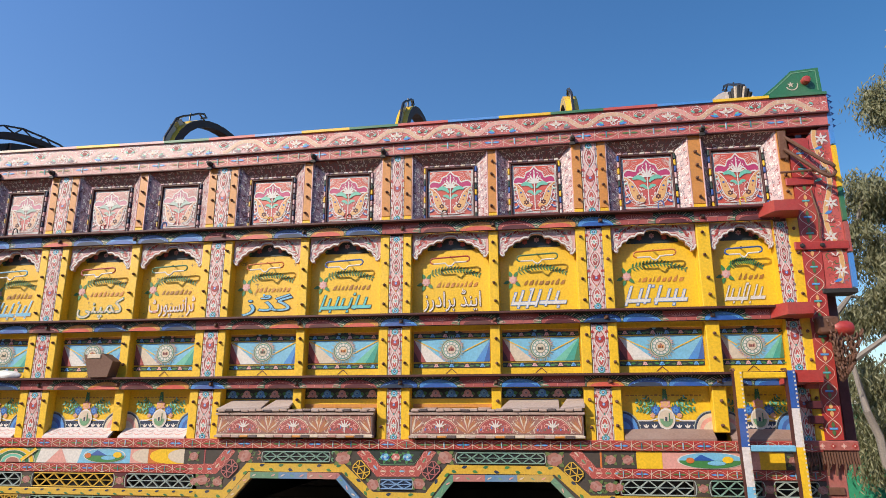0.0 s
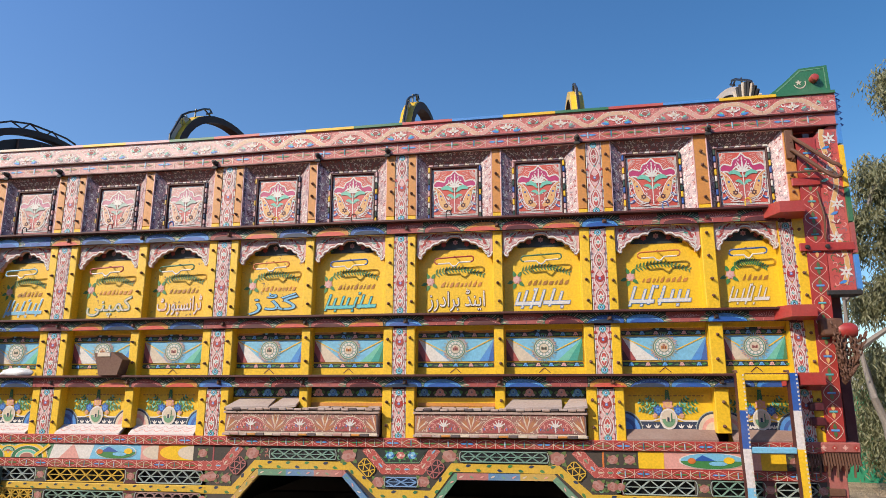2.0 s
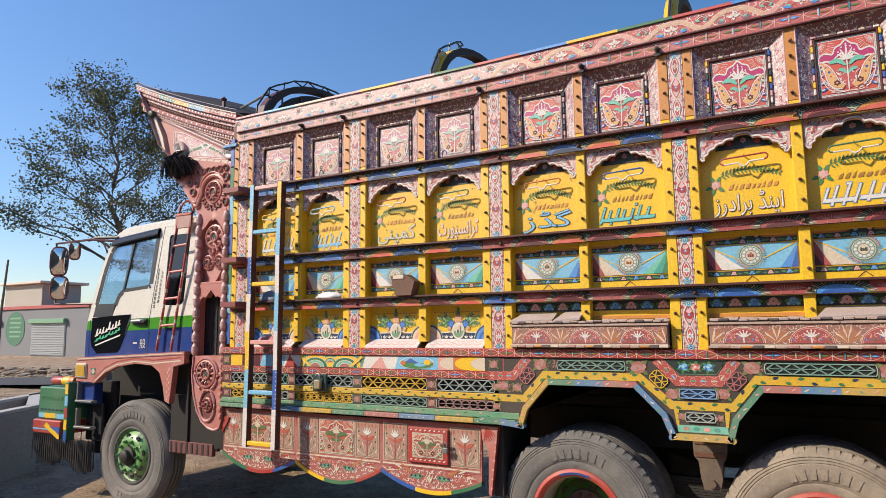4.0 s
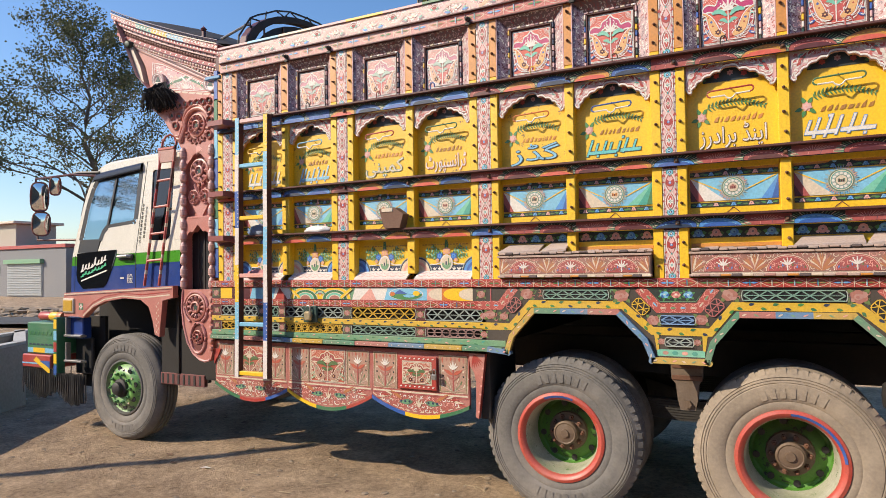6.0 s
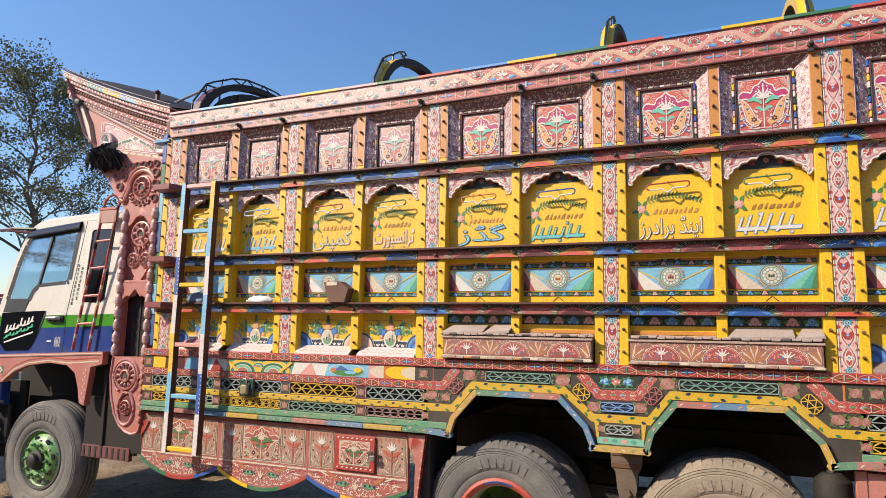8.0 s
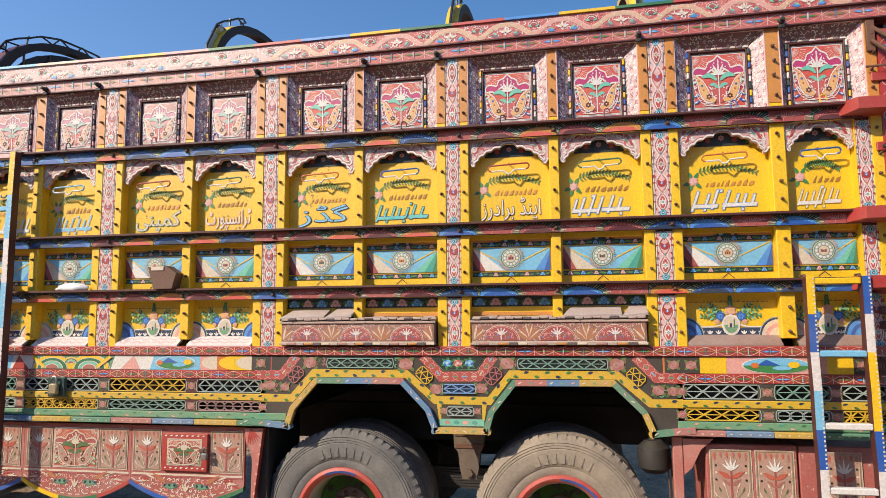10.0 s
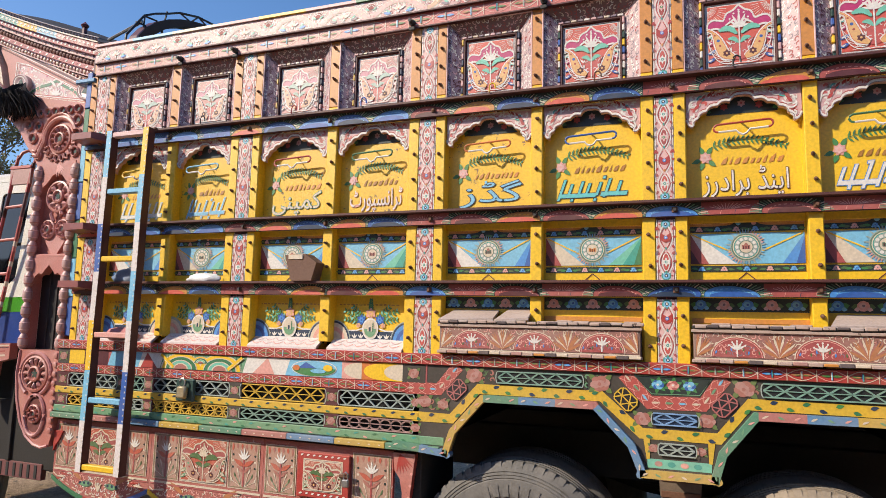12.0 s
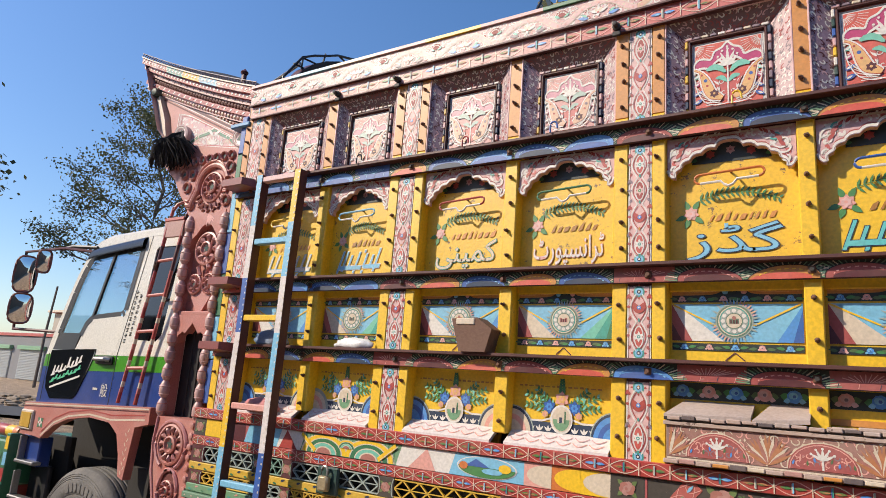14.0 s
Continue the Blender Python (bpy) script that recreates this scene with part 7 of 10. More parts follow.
def build_hoop(x, y0, y1, z0, z1, board=False, truss=11, front=YELLOW):
    c, r = (y0 + y1) / 2, (y1 - y0) / 2
    g = Geo()
    for ra, rb, xa, xb, m in ((1.0, 0.915, -0.045, 0.045, front), ):
        vs, n = [], 20
        for k in range(n + 1):
            a = math.pi * k / n
            for s, xx in ((ra, xa), (rb, xa), (rb, xb), (ra, xb)):
                vs.append((x + xx, c - r * s * math.cos(a), z0 + (z1 - z0) * s * math.sin(a)))
        for k in range(n):
            for e, mm in ((0, m), (1, OLDWOOD), (2, OLDWOOD), (3, front)):
                q = [vs[4 * k + e], vs[4 * k + (e + 1) % 4], vs[4 * k + 4 + (e + 1) % 4], vs[4 * k + 4 + e]]
                g.face(q, mm)
    for yy in (y0 + 0.03, y1 - 0.03):
        g.box(x - 0.04, x + 0.04, yy - 0.03, yy + 0.03, 3.45, z0 + 0.01, BLACK)
    h = part("hoop", g, truck, "arched timber roof hoop, dark with a painted face")
    if board:
        b = Geo()
        vs = [(x + 0.03, c - r * 0.86 * math.cos(math.pi * k / 16), z0 + (z1 - z0) * 0.86 * math.sin(math.pi * k / 16)) for k in range(17)] + [(x + 0.03, y1 - 0.1, 3.40), (x + 0.03, y0 + 0.1, 3.40)]
        b.face(vs, CANVAS)
        b.face([(v[0] - 0.02, v[1], v[2]) for v in vs[::-1]], CANVAS)
        for k in range(1, 8):
            yy = lerp(y0, y1, k / 8)
            b.box(x + 0.031, x + 0.045, yy - 0.008, yy + 0.008, z0 - 0.1, z0 + (z1 - z0) * 0.8 * math.sqrt(max(0, 1 - ((yy - c) / r) ** 2)), RUST, 0.002)
        part("board", b, h, "dark boarded end")
    if truss:
        # bent rods and a painted plate over the near shoulder
        t = Geo()
        e = lambda a, o: (x, c - (r + o * 0.62) * math.cos(radians(a)), z0 + (z1 - z0 + o * 0.62) * math.sin(radians(a)))
        rod = [e(4, 0.05), e(14, 0.09), e(26, 0.08), e(34, 0.11), e(42, 0.09), e(50, 0.075), e(58, 0.095), e(64, 0.10), e(66, 0.06), e(60, 0.03)]
        if truss > 8:
            rod = rod[:-3] + [e(70, 0.10), e(84, 0.085), e(94, 0.10), e(100, 0.09), e(102, 0.03)]
        t.tube(rod, 0.009, BLACK, 6)
        for p0, p1 in ((34, 28), (34, 40), (50, 46), (58, 64), (26, 30)) + (((70, 64), (70, 76), (84, 80), (84, 90)) if truss > 8 else ()):
            t.tube([e(p0, 0.10), e(p1, 0.0)], 0.007, BLACK, 5)
        pl = Geo()
        for k in range(3, 38, 5):
            m = (TEAL, PALEGREEN, CREAM, CREAM, CREAM, YELLOW, CREAM)[(k - 3) // 5]
            q = [e(k, 0.0), e(k, 0.075), e(k + 5, 0.075), e(k + 5, 0.0)]
            pl.face([(v[0] - 0.006, v[1], v[2]) for v in q[::-1]], m)
            pl.face([(v[0] + 0.006, v[1], v[2]) for v in q], m)
            pl.face([(q[1][0] - 0.006, q[1][1], q[1][2]), (q[1][0] + 0.006, q[1][1], q[1][2]), (q[2][0] + 0.006, q[2][1], q[2][2]), (q[2][0] - 0.006, q[2][1], q[2][2])], m)
        if truss < 9:
            part("shoulder_plate", pl, h, "small plate painted cream and teal")
        part("truss_rod", t, h, "bent black truss rod")


build_hoop(0.0, 0.14, 2.26, 3.60, 4.20, board=True, front=MAROON)
build_hoop(1.78, 0.24, 2.16, 3.60, 4.22, truss=8)
build_hoop(3.60, 0.24, 2.16, 3.60, 4.22, truss=8)
build_hoop(4.845, 0.24, 2.16, 3.60, 4.22, truss=8)
build_hoop(6.03, 0.24, 2.16, 3.60, 4.16, truss=8, front=CREAM)
g = Geo()
for k in range(13):
    a = radians(28 + 8.5 * k)
    tip = (5.97 + 0.05 * math.cos(a), 0.42 - 0.30 * math.cos(a), 3.60 + 0.36 * math.sin(a))
    g.tube([(5.99, 0.42, 3.60), tip], (0.016, 0.012), CANVAS if k % 3 else CREAM, 5)
part("black_fan", g, truck, "stiff black fan with pale ribs at the tail corner", True)
g = Geo()
g.tube([(-0.9, 0.5, 3.88), (0.0, 0.25, 3.92)], 0.012, STEEL, 6)
part("tie_rod", g, truck, "thin steel tie rod between crown and hoop")

# ---------- wheels and chassis ----------


def tyre_geo(y0, width, rubber, lugs):
    g = Geo()
    w = width
    prof = [(0.268, 0.035), (0.285, 0.018), (0.33, 0.006), (0.345, 0.010), (0.352, 0.004), (0.40, 0.0), (0.445, 0.004), (0.450, 0.009), (0.454, 0.005), (0.462, 0.007), (0.465, 0.013), (0.469, 0.008), (0.477, 0.011), (0.480, 0.018), (0.484, 0.013), (0.490, 0.018), (0.503, 0.032), (0.518, 0.044), (0.524, 0.06)]
    for q in (0.35, 0.5, 0.65):
        prof += [(0.525, w * q - 0.010), (0.510, w * q - 0.007), (0.510, w * q + 0.007), (0.525, w * q + 0.010)]
    prof += [(0.524, w - 0.06), (0.518, w - 0.044), (0.485, w - 0.016), (0.40, w), (0.33, w - 0.006), (0.268, w - 0.035)]
    g.lathe(prof, (0, y0, 0), rubber, 64, "y", False)
    return g


def lug_geo(y0, rubber, n=58):
    g = Geo()
    for k in range(n):
        a = 2 * math.pi * k / n
        h = 2 * math.pi / n * 0.30
        vs = []
        for r, y in ((0.500, 0.028), (0.529, 0.046), (0.5305, 0.075), (0.512, 0.078)):
            for s in (-1, 1):
                vs.append((r * math.cos(a + s * h), y0 + y, r * math.sin(a + s * h)))
        g.mesh(vs, [(0, 1, 3, 2), (2, 3, 5, 4), (4, 5, 7, 6), (0, 2, 4, 6), (1, 7, 5, 3)], rubber)
    return g


def sidewall_bars(y0, rubber):
    """Raised lettering too worn to read, as bars."""
    g = Geo()
    for base in (65, 245):
        for k in range(7):
            a = radians(base + k * 7.5)
            h = radians(2.4)
            vs = []
            for r in (0.365, 0.425):
                for s in (-1, 1):
                    vs.append((r * math.cos(a + s * h), y0 - 0.003, r * math.sin(a + s * h)))
            g.mesh(vs, [(0, 1, 3, 2)], rubber)
    return g


def build_wheel(x, y, front, rubber, dual):
    """y: plane of the outer sidewall."""
    g = Geo()
    if front:
        g.lathe([(0.255, 0.030), (0.235, 0.050), (0.215, 0.030), (0.19, 0.005), (0.165, -0.012), (0.13, -0.016), (0.11, -0.006), (0.06, 0.0)], (0, y, 0), paint("chipped_green_paint", (0.15, 0.36, 0.09), 0.35, 0.7, (0.45, 0.50, 0.42), scale=7, chips=0.62, chip=(0.03, 0.045, 0.06)), 40, "y", False)
        for k in range(8):
            a = radians(45 * k + 12)
            g.lathe([(0.0, -0.006), (0.025, -0.006), (0.027, 0.004)], (0.190 * math.cos(a), y + 0.004, 0.190 * math.sin(a)), BLACK, 12)
            a += 0.39
            g.lathe([(0.0, -0.010), (0.012, -0.010), (0.013, 0.006)], (0.172 * math.cos(a), y, 0.172 * math.sin(a)), (CREAM, BLACK)[k % 2], 8)
    else:
        # dark blotches hold grime and also the shadow inside the deep disc
        g.lathe([(0.226, 0.225), (0.216, 0.248), (0.20, 0.254), (0.16, 0.232), (0.10, 0.222)], (0, y, 0), paint("grimy_shaded_green_paint", (0.06, 0.20, 0.02), 0.55, 1.0, (0.04, 0.035, 0.02), scale=8, chips=0.5, chip=(0.03, 0.03, 0.02)), 40, "y", False)
        for k in range(8):
            a = radians(45 * k + 10)
            g.lathe([(0.021, 0.236), (0.019, 0.252)], (0.187 * math.cos(a), y - 0.002, 0.187 * math.sin(a)), BLACK, 10)
    w = part("wheel", g, truck, "front wheel with a green painted disc" if front else "rear wheel with a deep green disc", True)
    w.location = (x, 0, 0.52)
    part("tyre", tyre_geo(y, 0.27, rubber, not front), w, "worn dusty tyre", True)
    if not front:
        part("tread", lug_geo(y, rubber), w)
    tagged(part("sidewall_lettering", sidewall_bars(y, rubber), w), "raised worn bars on the sidewall", kind="stuff")
    r = Geo()
    if front:
        r.lathe([(0.278, 0.030), (0.272, 0.012), (0.258, 0.010), (0.248, 0.030), (0.244, 0.050)], (0, y, 0), paint("worn_grey_rim", (0.16, 0.155, 0.15), 0.4, 0.5, (0.05, 0.045, 0.04), metal=0.4), 48, "y", False)
    else:
        r.lathe([(0.300, 0.022), (0.296, 0.006), (0.278, 0.000), (0.262, 0.006), (0.250, 0.022), (0.247, 0.035)], (0, y, 0), paint("worn_red_rim_paint", (0.46, 0.05, 0.03), 0.45, 0.5, (0.45, 0.27, 0.2), chips=0.2, chip=(0.3, 0.2, 0.15)), 48, "y", False)
        b = Geo()
        b.lathe([(0.2475, 0.033), (0.240, 0.05), (0.236, 0.13), (0.226, 0.228)], (0, y, 0), paint("dusty_white_barrel", (0.40, 0.39, 0.30), 0.6, 0.95, (0.10, 0.15, 0.04), scale=7, chips=0.45, chip=(0.06, 0.14, 0.03)), 40, "y", False)
        part("barrel", b, w, "dusty white rim barrel with green patches", True)
    if not front:
        for k in range(6 if rubber is RUBBER else 12):
            a0, a1 = radians((70 if rubber is RUBBER else 5) + 7 * k), radians((77 if rubber is RUBBER else 12) + 7 * k)
            vs = [(rr * math.cos(a), y + (0.0028 if rr < 0.27 else -0.003), rr * math.sin(a)) for rr in (0.264, 0.279) for a in (a0, a1)]
            r.mesh(vs, [(0, 1, 3, 2)], BLUE)
    part("rim", r, w, "worn black rim ring" if front else "rim ring painted red and blue", True)
    h = Geo()
    if front:
        h.lathe([(0.095, 0.0), (0.09, -0.03), (0.065, -0.04), (0.06, -0.075), (0.045, -0.085), (0.0, -0.087)], (0, y, 0), CHASSIS, 20)
    else:
        h.lathe([(0.135, 0.225), (0.130, 0.195), (0.104, 0.186), (0.086, 0.175), (0.082, 0.135), (0.070, 0.124), (0.064, 0.128), (0.030, 0.122), (0.026, 0.112), (0.0, 0.112)], (0, y, 0), paint("greasy_brown_hub", (0.13, 0.085, 0.055), 0.6, 0.6, (0.26, 0.2, 0.13), bump=0.5), 20)
    part("hub", h, w, "greasy brown hub", True)
    nut = Geo()
    nut.lathe([(0.016, 0.0), (0.016, -0.022), (0.008, -0.024), (0.008, -0.04), (0.0, -0.04)], (0, 0, 0), LEAF if front else RUST, 6)
    nm = nut.data("wheel_nut")
    for k in range(10):
        a = radians(36 * k)
        rr = 0.140 if front else 0.105
        o = part("wheel_nut", nm, w)
        o.location = (rr * math.cos(a), y + (-0.012 if front else 0.190), rr * math.sin(a))
    if dual:
        i = Geo()
        i.lathe([(0.24, 0.26), (0.262, 0.27), (0.262, 0.32), (0.24, 0.34)], (0, y, 0), CHASSIS, 24)
        part("inner_rim", i, w)
        part("inner_tyre", tyre_geo(y + 0.31, 0.27, RUBBER, False), w, "worn inner tyre", True)
    return w


build_wheel(-1.565, 0.115, True, RUBBER, False)
build_wheel(2.91, 0.015, False, RUBBER, True)
build_wheel(4.265, 0.015, False, RUBBERDUST, True)
for wx in (-1.565, 2.91, 4.265):
    w = build_wheel(0.0, 0.015, False, RUBBER, wx > 0)
    w.location = (wx, 2.42, 0.52)
    w.rotation_euler = (0, 0, math.pi)

g = Geo()
for y in (0.78, 1.56):
    g.box(-2.6, 6.1, y, y + 0.09, 0.86, 1.12, CHASSIS)
for x in (-1.9, -0.6, 0.6, 1.9, 3.63, 5.2, 5.9):
    g.box(x, x + 0.1, 0.87, 1.56, 0.9, 1.08, CHASSIS)
for x in (0.2, 1.3, 2.4, 3.5, 4.8, 5.8):
    g.box(x, x + 0.09, 0.07, 2.34, 1.12, 1.40, CHASSIS)
part("chassis_frame", g, truck, "black steel ladder frame under the cargo box")
for wx in (2.91, 4.265, -1.565):
    g = Geo()
    g.tube([(wx, 0.3, 0.52), (wx, 2.15, 0.52)], 0.075, CHASSIS, 12)
    if wx > 0:
        g.lathe([(0.08, -0.25), (0.2, -0.12), (0.24, 0.0), (0.2, 0.12), (0.08, 0.25)], (wx, 1.22, 0.54), CHASSIS, 20)
    part("axle", g, truck, "black greasy axle", True)
for y in (0.62, 1.75):
    g = Geo()
    for k in range(8):
        l = 0.80 - 0.07 * k
        n = 10
        pts = [(3.635 + l * (2 * t / n - 1), y, 0.70 - 0.05 * (1 - (2 * t / n - 1) ** 2) - 0.018 * k + 0.05) for t in range(n + 1)]
        for p, q in zip(pts[:-1], pts[1:]):
            g.mesh([(p[0], y - 0.045, p[2]), (q[0], y - 0.045, q[2]), (q[0], y + 0.045, q[2]), (p[0], y + 0.045, p[2]), (p[0], y - 0.045, p[2] + 0.015), (q[0], y - 0.045, q[2] + 0.015), (q[0], y + 0.045, q[2] + 0.015), (p[0], y + 0.045, p[2] + 0.015)], [(0, 1, 5, 4), (4, 5, 6, 7), (3, 2, 1, 0), (2, 3, 7, 6)], CHASSIS)
    part("leaf_spring", g, truck, "stack of rusty leaf springs")
HANGER = paint("dusty_rusty_plate", (0.13, 0.092, 0.066), 0.7, 0.8, (0.28, 0.21, 0.15), bump=0.5)
g = Geo()
g.prism([(3.60, 1.07), (3.605, 0.93), (3.63, 0.90), (3.64, 0.80), (3.655, 0.735), (3.745, 0.735), (3.76, 0.80), (3.77, 0.90), (3.79, 0.93), (3.80, 1.07)], 0.18, 0.26, HANGER)
g.box(3.61, 3.79, 0.172, 0.18, 0.925, 0.955, RUST)
g.box(3.61, 3.79, 0.172, 0.18, 1.0, 1.02, RUST)
part("spring_hanger", g, truck, "dirty steel spring hanger")
g = Geo()
g.lathe([(0.026, -0.022), (0.026, 0.0)], (3.70, 0.18, 0.775), paint("greasy_brown_hub", (0, 0, 0)), 6)
part("hanger_bolt", g, truck, "large hexagonal bolt")
g = Geo()
g.lathe([(0.06, -0.09), (0.095, -0.06), (0.10, 0.0), (0.095, 0.06), (0.05, 0.10)], (4.83, 0.22, 0.90), CHASSIS, 16, "z")
g.tube([(4.83, 0.22, 0.98), (4.80, 0.3, 1.10)], 0.02, CHASSIS, 8)
for k in range(4):
    g.tube([(4.90 + 0.02 * k, 0.2, 0.95), (4.91 + 0.02 * k, 0.19, 0.70), (4.90 + 0.025 * k, 0.2, 0.55 + 0.04 * k)], 0.005, RUST, 5)
part("brake_chamber", g, truck, "black brake chamber with hanging chains", True)
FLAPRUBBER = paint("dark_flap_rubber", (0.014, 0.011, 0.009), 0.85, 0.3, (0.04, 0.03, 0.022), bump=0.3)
g = Geo()
# flap panel; past its hem it stands in for the dark under the truck
g.box(-1.06, -0.20, 0.16, 0.20, 0.66, 1.12, FLAPRUBBER)
g.box(-1.06, -0.48, 0.15, 0.19, 0.59, 0.70, paint("faded_maroon_hem", (0.15, 0.045, 0.042), 0.7, 0.5, (0.22, 0.13, 0.11)))
for q in range(8):
    g.box(-1.04 + 0.07 * q, -1.015 + 0.07 * q, 0.146, 0.15, 0.60, 0.69, CHASSIS, 0.001)
part("mud_flap", g, truck, "dark mud flap with a striped red hem, widened to fill the dark under the truck")
g = Geo()
g.lathe([(0.24, -0.45), (0.26, -0.42), (0.26, 0.42), (0.24, 0.45)], (0.9, 0.55, 0.82), CHASSIS, 24, "x")
part("fuel_tank", g, truck, "dark cylindrical fuel tank", True)

# black panels added so that the inside of the front arch reads dark
g = Geo()
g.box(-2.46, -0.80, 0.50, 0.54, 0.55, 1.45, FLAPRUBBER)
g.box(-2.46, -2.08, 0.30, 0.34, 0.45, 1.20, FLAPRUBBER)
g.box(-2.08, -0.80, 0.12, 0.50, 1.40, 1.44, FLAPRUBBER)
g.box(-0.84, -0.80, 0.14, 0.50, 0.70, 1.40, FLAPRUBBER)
part("wheel_well", g, truck, "black panels added to keep the wheel arch dark inside")

# ---------- carved front pillar and crown ----------


def rosette(g, x, z, r, y, petals=12, mat=CARVED):
    g.lathe([(r * 1.0, 0.0), (r * 0.98, -0.012), (r * 0.88, -0.016), (r * 0.82, -0.004)], (x, y, z), mat, 24, "y", False)
    for k in range(petals):
        a = 2 * math.pi * k / petals
        d, s = (math.cos(a), math.sin(a)), (-math.sin(a), math.cos(a))
        p = lambda u, v, h: (x + d[0] * u * r + s[0] * v * r, y - h, z + d[1] * u * r + s[1] * v * r)
        q = 0.75 * math.pi / petals
        g.mesh([p(0.46, -q * 0.35, 0.004), p(0.46, q * 0.35, 0.004), p(0.82, q * 0.75, 0.004), p(0.95, 0, 0.006), p(0.82, -q * 0.75, 0.004), p(0.70, 0, 0.022)], [(0, 1, 5), (1, 2, 5), (2, 3, 5), (3, 4, 5), (4, 0, 5)], mat)
    g.lathe([(r * 0.44, 0.0), (r * 0.43, -0.018), (r * 0.34, -0.022), (r * 0.30, -0.008), (0.0, -0.006)], (x, y, z), mat, 20)
    star = []
    for k in range(10):
        a = math.pi / 2 + math.pi * k / 5
        rr = r * (0.30 if k % 2 == 0 else 0.12)
        star.append((x + rr * math.cos(a), z + rr * math.sin(a)))
    g.flat(star, y - 0.0105, DARKGREEN)


g = Geo()
Y = -0.055
g.box(-0.50, -0.15, -0.008, 0.03, 2.05, 2.80, CARVED, 0.006)
g.box(-0.515, -0.490, Y, 0.03, 1.50, 2.78, CARVED, 0.006)
g.box(-0.165, -0.135, Y, 0.03, 1.50, 2.78, CARVED, 0.006)
g.box(-0.49, -0.165, Y - 0.006, -0.004, 2.125, 2.150, CARVED, 0.006)
pillar = part("carved_pillar", g, truck, "carved pink timber pillar beside the cab")
d = Geo()
arch = [(-0.50, 1.96), (-0.485, 1.95), (-0.465, 2.00), (-0.435, 2.02), (-0.415, 2.01), (-0.39, 2.04), (-0.36, 2.075), (-0.33, 2.04), (-0.305, 2.01), (-0.285, 2.02), (-0.255, 2.00), (-0.235, 1.95), (-0.22, 1.96), (-0.22, 2.14), (-0.50, 2.14)]
arch = [(-0.165 + (x + 0.22) * 1.16, z) for x, z in arch]
d.prism(arch, Y - 0.004, 0.0, CARVED)
part("cusped_board", d, pillar, "carved cusped board over the opening")
d = Geo()
top = [(-0.50, 2.55), (-0.475, 2.62), (-0.44, 2.65), (-0.40, 2.70), (-0.36, 2.72), (-0.32, 2.70), (-0.28, 2.65), (-0.245, 2.62), (-0.22, 2.55), (-0.22, 2.80), (-0.50, 2.80)]
top = [(-0.165 + (x + 0.22) * 1.16, z) for x, z in top]
d.prism(top, Y - 0.004, 0.0, CARVED)
for q in range(6):
    d.petal(-0.333, 2.78, -60 - 12 * q + 30 - 90 + 90, 0.09, 0.012, Y - 0.006, ROSE, 5)
part("cusped_board", d, pillar, "carved cusped boards above the opening")
ROSECARVE = paint("pale_carved_rose_paint", (0.52, 0.22, 0.19), 0.42, 0.45, (0.58, 0.38, 0.34), chips=0.25, chip=(0.26, 0.09, 0.07), scale=12)
for rx, rz, rr, rp in ((-0.328, 2.555, 0.112, 8), (-0.398, 2.325, 0.068, 8), (-0.258, 2.325, 0.068, 8)):
    d = Geo()
    rosette(d, rx, rz, rr, -0.030, rp, ROSECARVE)
    part("rosette", d, pillar, "carved rosette with a dark star centre")
d = Geo()
d.prism([(-0.458, 2.32), (-0.445, 2.27), (-0.333, 2.115), (-0.222, 2.27), (-0.208, 2.32), (-0.27, 2.385), (-0.333, 2.36), (-0.395, 2.385)], -0.028, -0.008, ROSECARVE)
part("heart_carving", d, pillar, "carved heart")
for s in (-1, 1):
    d = Geo()
    d.tube([(-0.333 + s * 0.02, -0.03, 2.48), (-0.333 + s * 0.05, -0.035, 2.43), (-0.333 + s * 0.03, -0.03, 2.38)], 0.014, ROSECARVE, 6)
    part("carved_stem", d, pillar, "", True)
bead_meshes = []
DUSTYROSE = paint("dusty_grey_rose_paint", (0.46, 0.25, 0.23), 0.45, 0.6, (0.56, 0.43, 0.41), bump=0.3, chips=0.15, chip=(0.22, 0.08, 0.06))
for m, edge in ((DUSTYROSE, CARVED), (DUSTYROSE, BLUSH)):
    d = Geo()
    d.lathe([(0.012, -0.056), (0.020, -0.048), (0.029, -0.030), (0.032, -0.004), (0.029, 0.022), (0.021, 0.042), (0.012, 0.054)], (0, 0, 0), m, 14, "z")
    for h, r in ((-0.030, 0.0315), (0.018, 0.0325)):
        d.lathe([(r - 0.004, h - 0.004), (r, h), (r - 0.004, h + 0.004)], (0, 0, 0), edge, 14, "z", False)
    bead_meshes.append(d.data("bead", True))
for x0 in (-0.500, -0.155):
    for k in range(12):
        part("bead", bead_meshes[k % 2], pillar).location = (x0, Y - 0.008, 1.555 + 0.106 * k)
# black sheet put in where the gap to the cab lies dark
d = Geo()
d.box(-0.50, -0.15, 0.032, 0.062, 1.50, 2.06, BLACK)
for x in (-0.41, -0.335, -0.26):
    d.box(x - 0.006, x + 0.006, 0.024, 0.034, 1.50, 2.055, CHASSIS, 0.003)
part("dark_recess", d, pillar, "black sheet standing in for the dark gap behind the opening")

g = Geo()
g.prism([(-0.525, 2.76), (-0.135, 2.76), (-0.130, 3.20), (-1.00, 3.37), (-0.96, 3.22), (-0.76, 3.06), (-0.67, 2.94), (-0.59, 2.86)], Y, 0.04, CARVED)
brk = part("crown_bracket", g, truck, "carved pink bracket under the crown")
d = Geo()
rosette(d, -0.33, 2.96, 0.105, Y - 0.002, 12)
part("rosette", d, brk, "carved rosette with a dark star centre")
d = Geo()
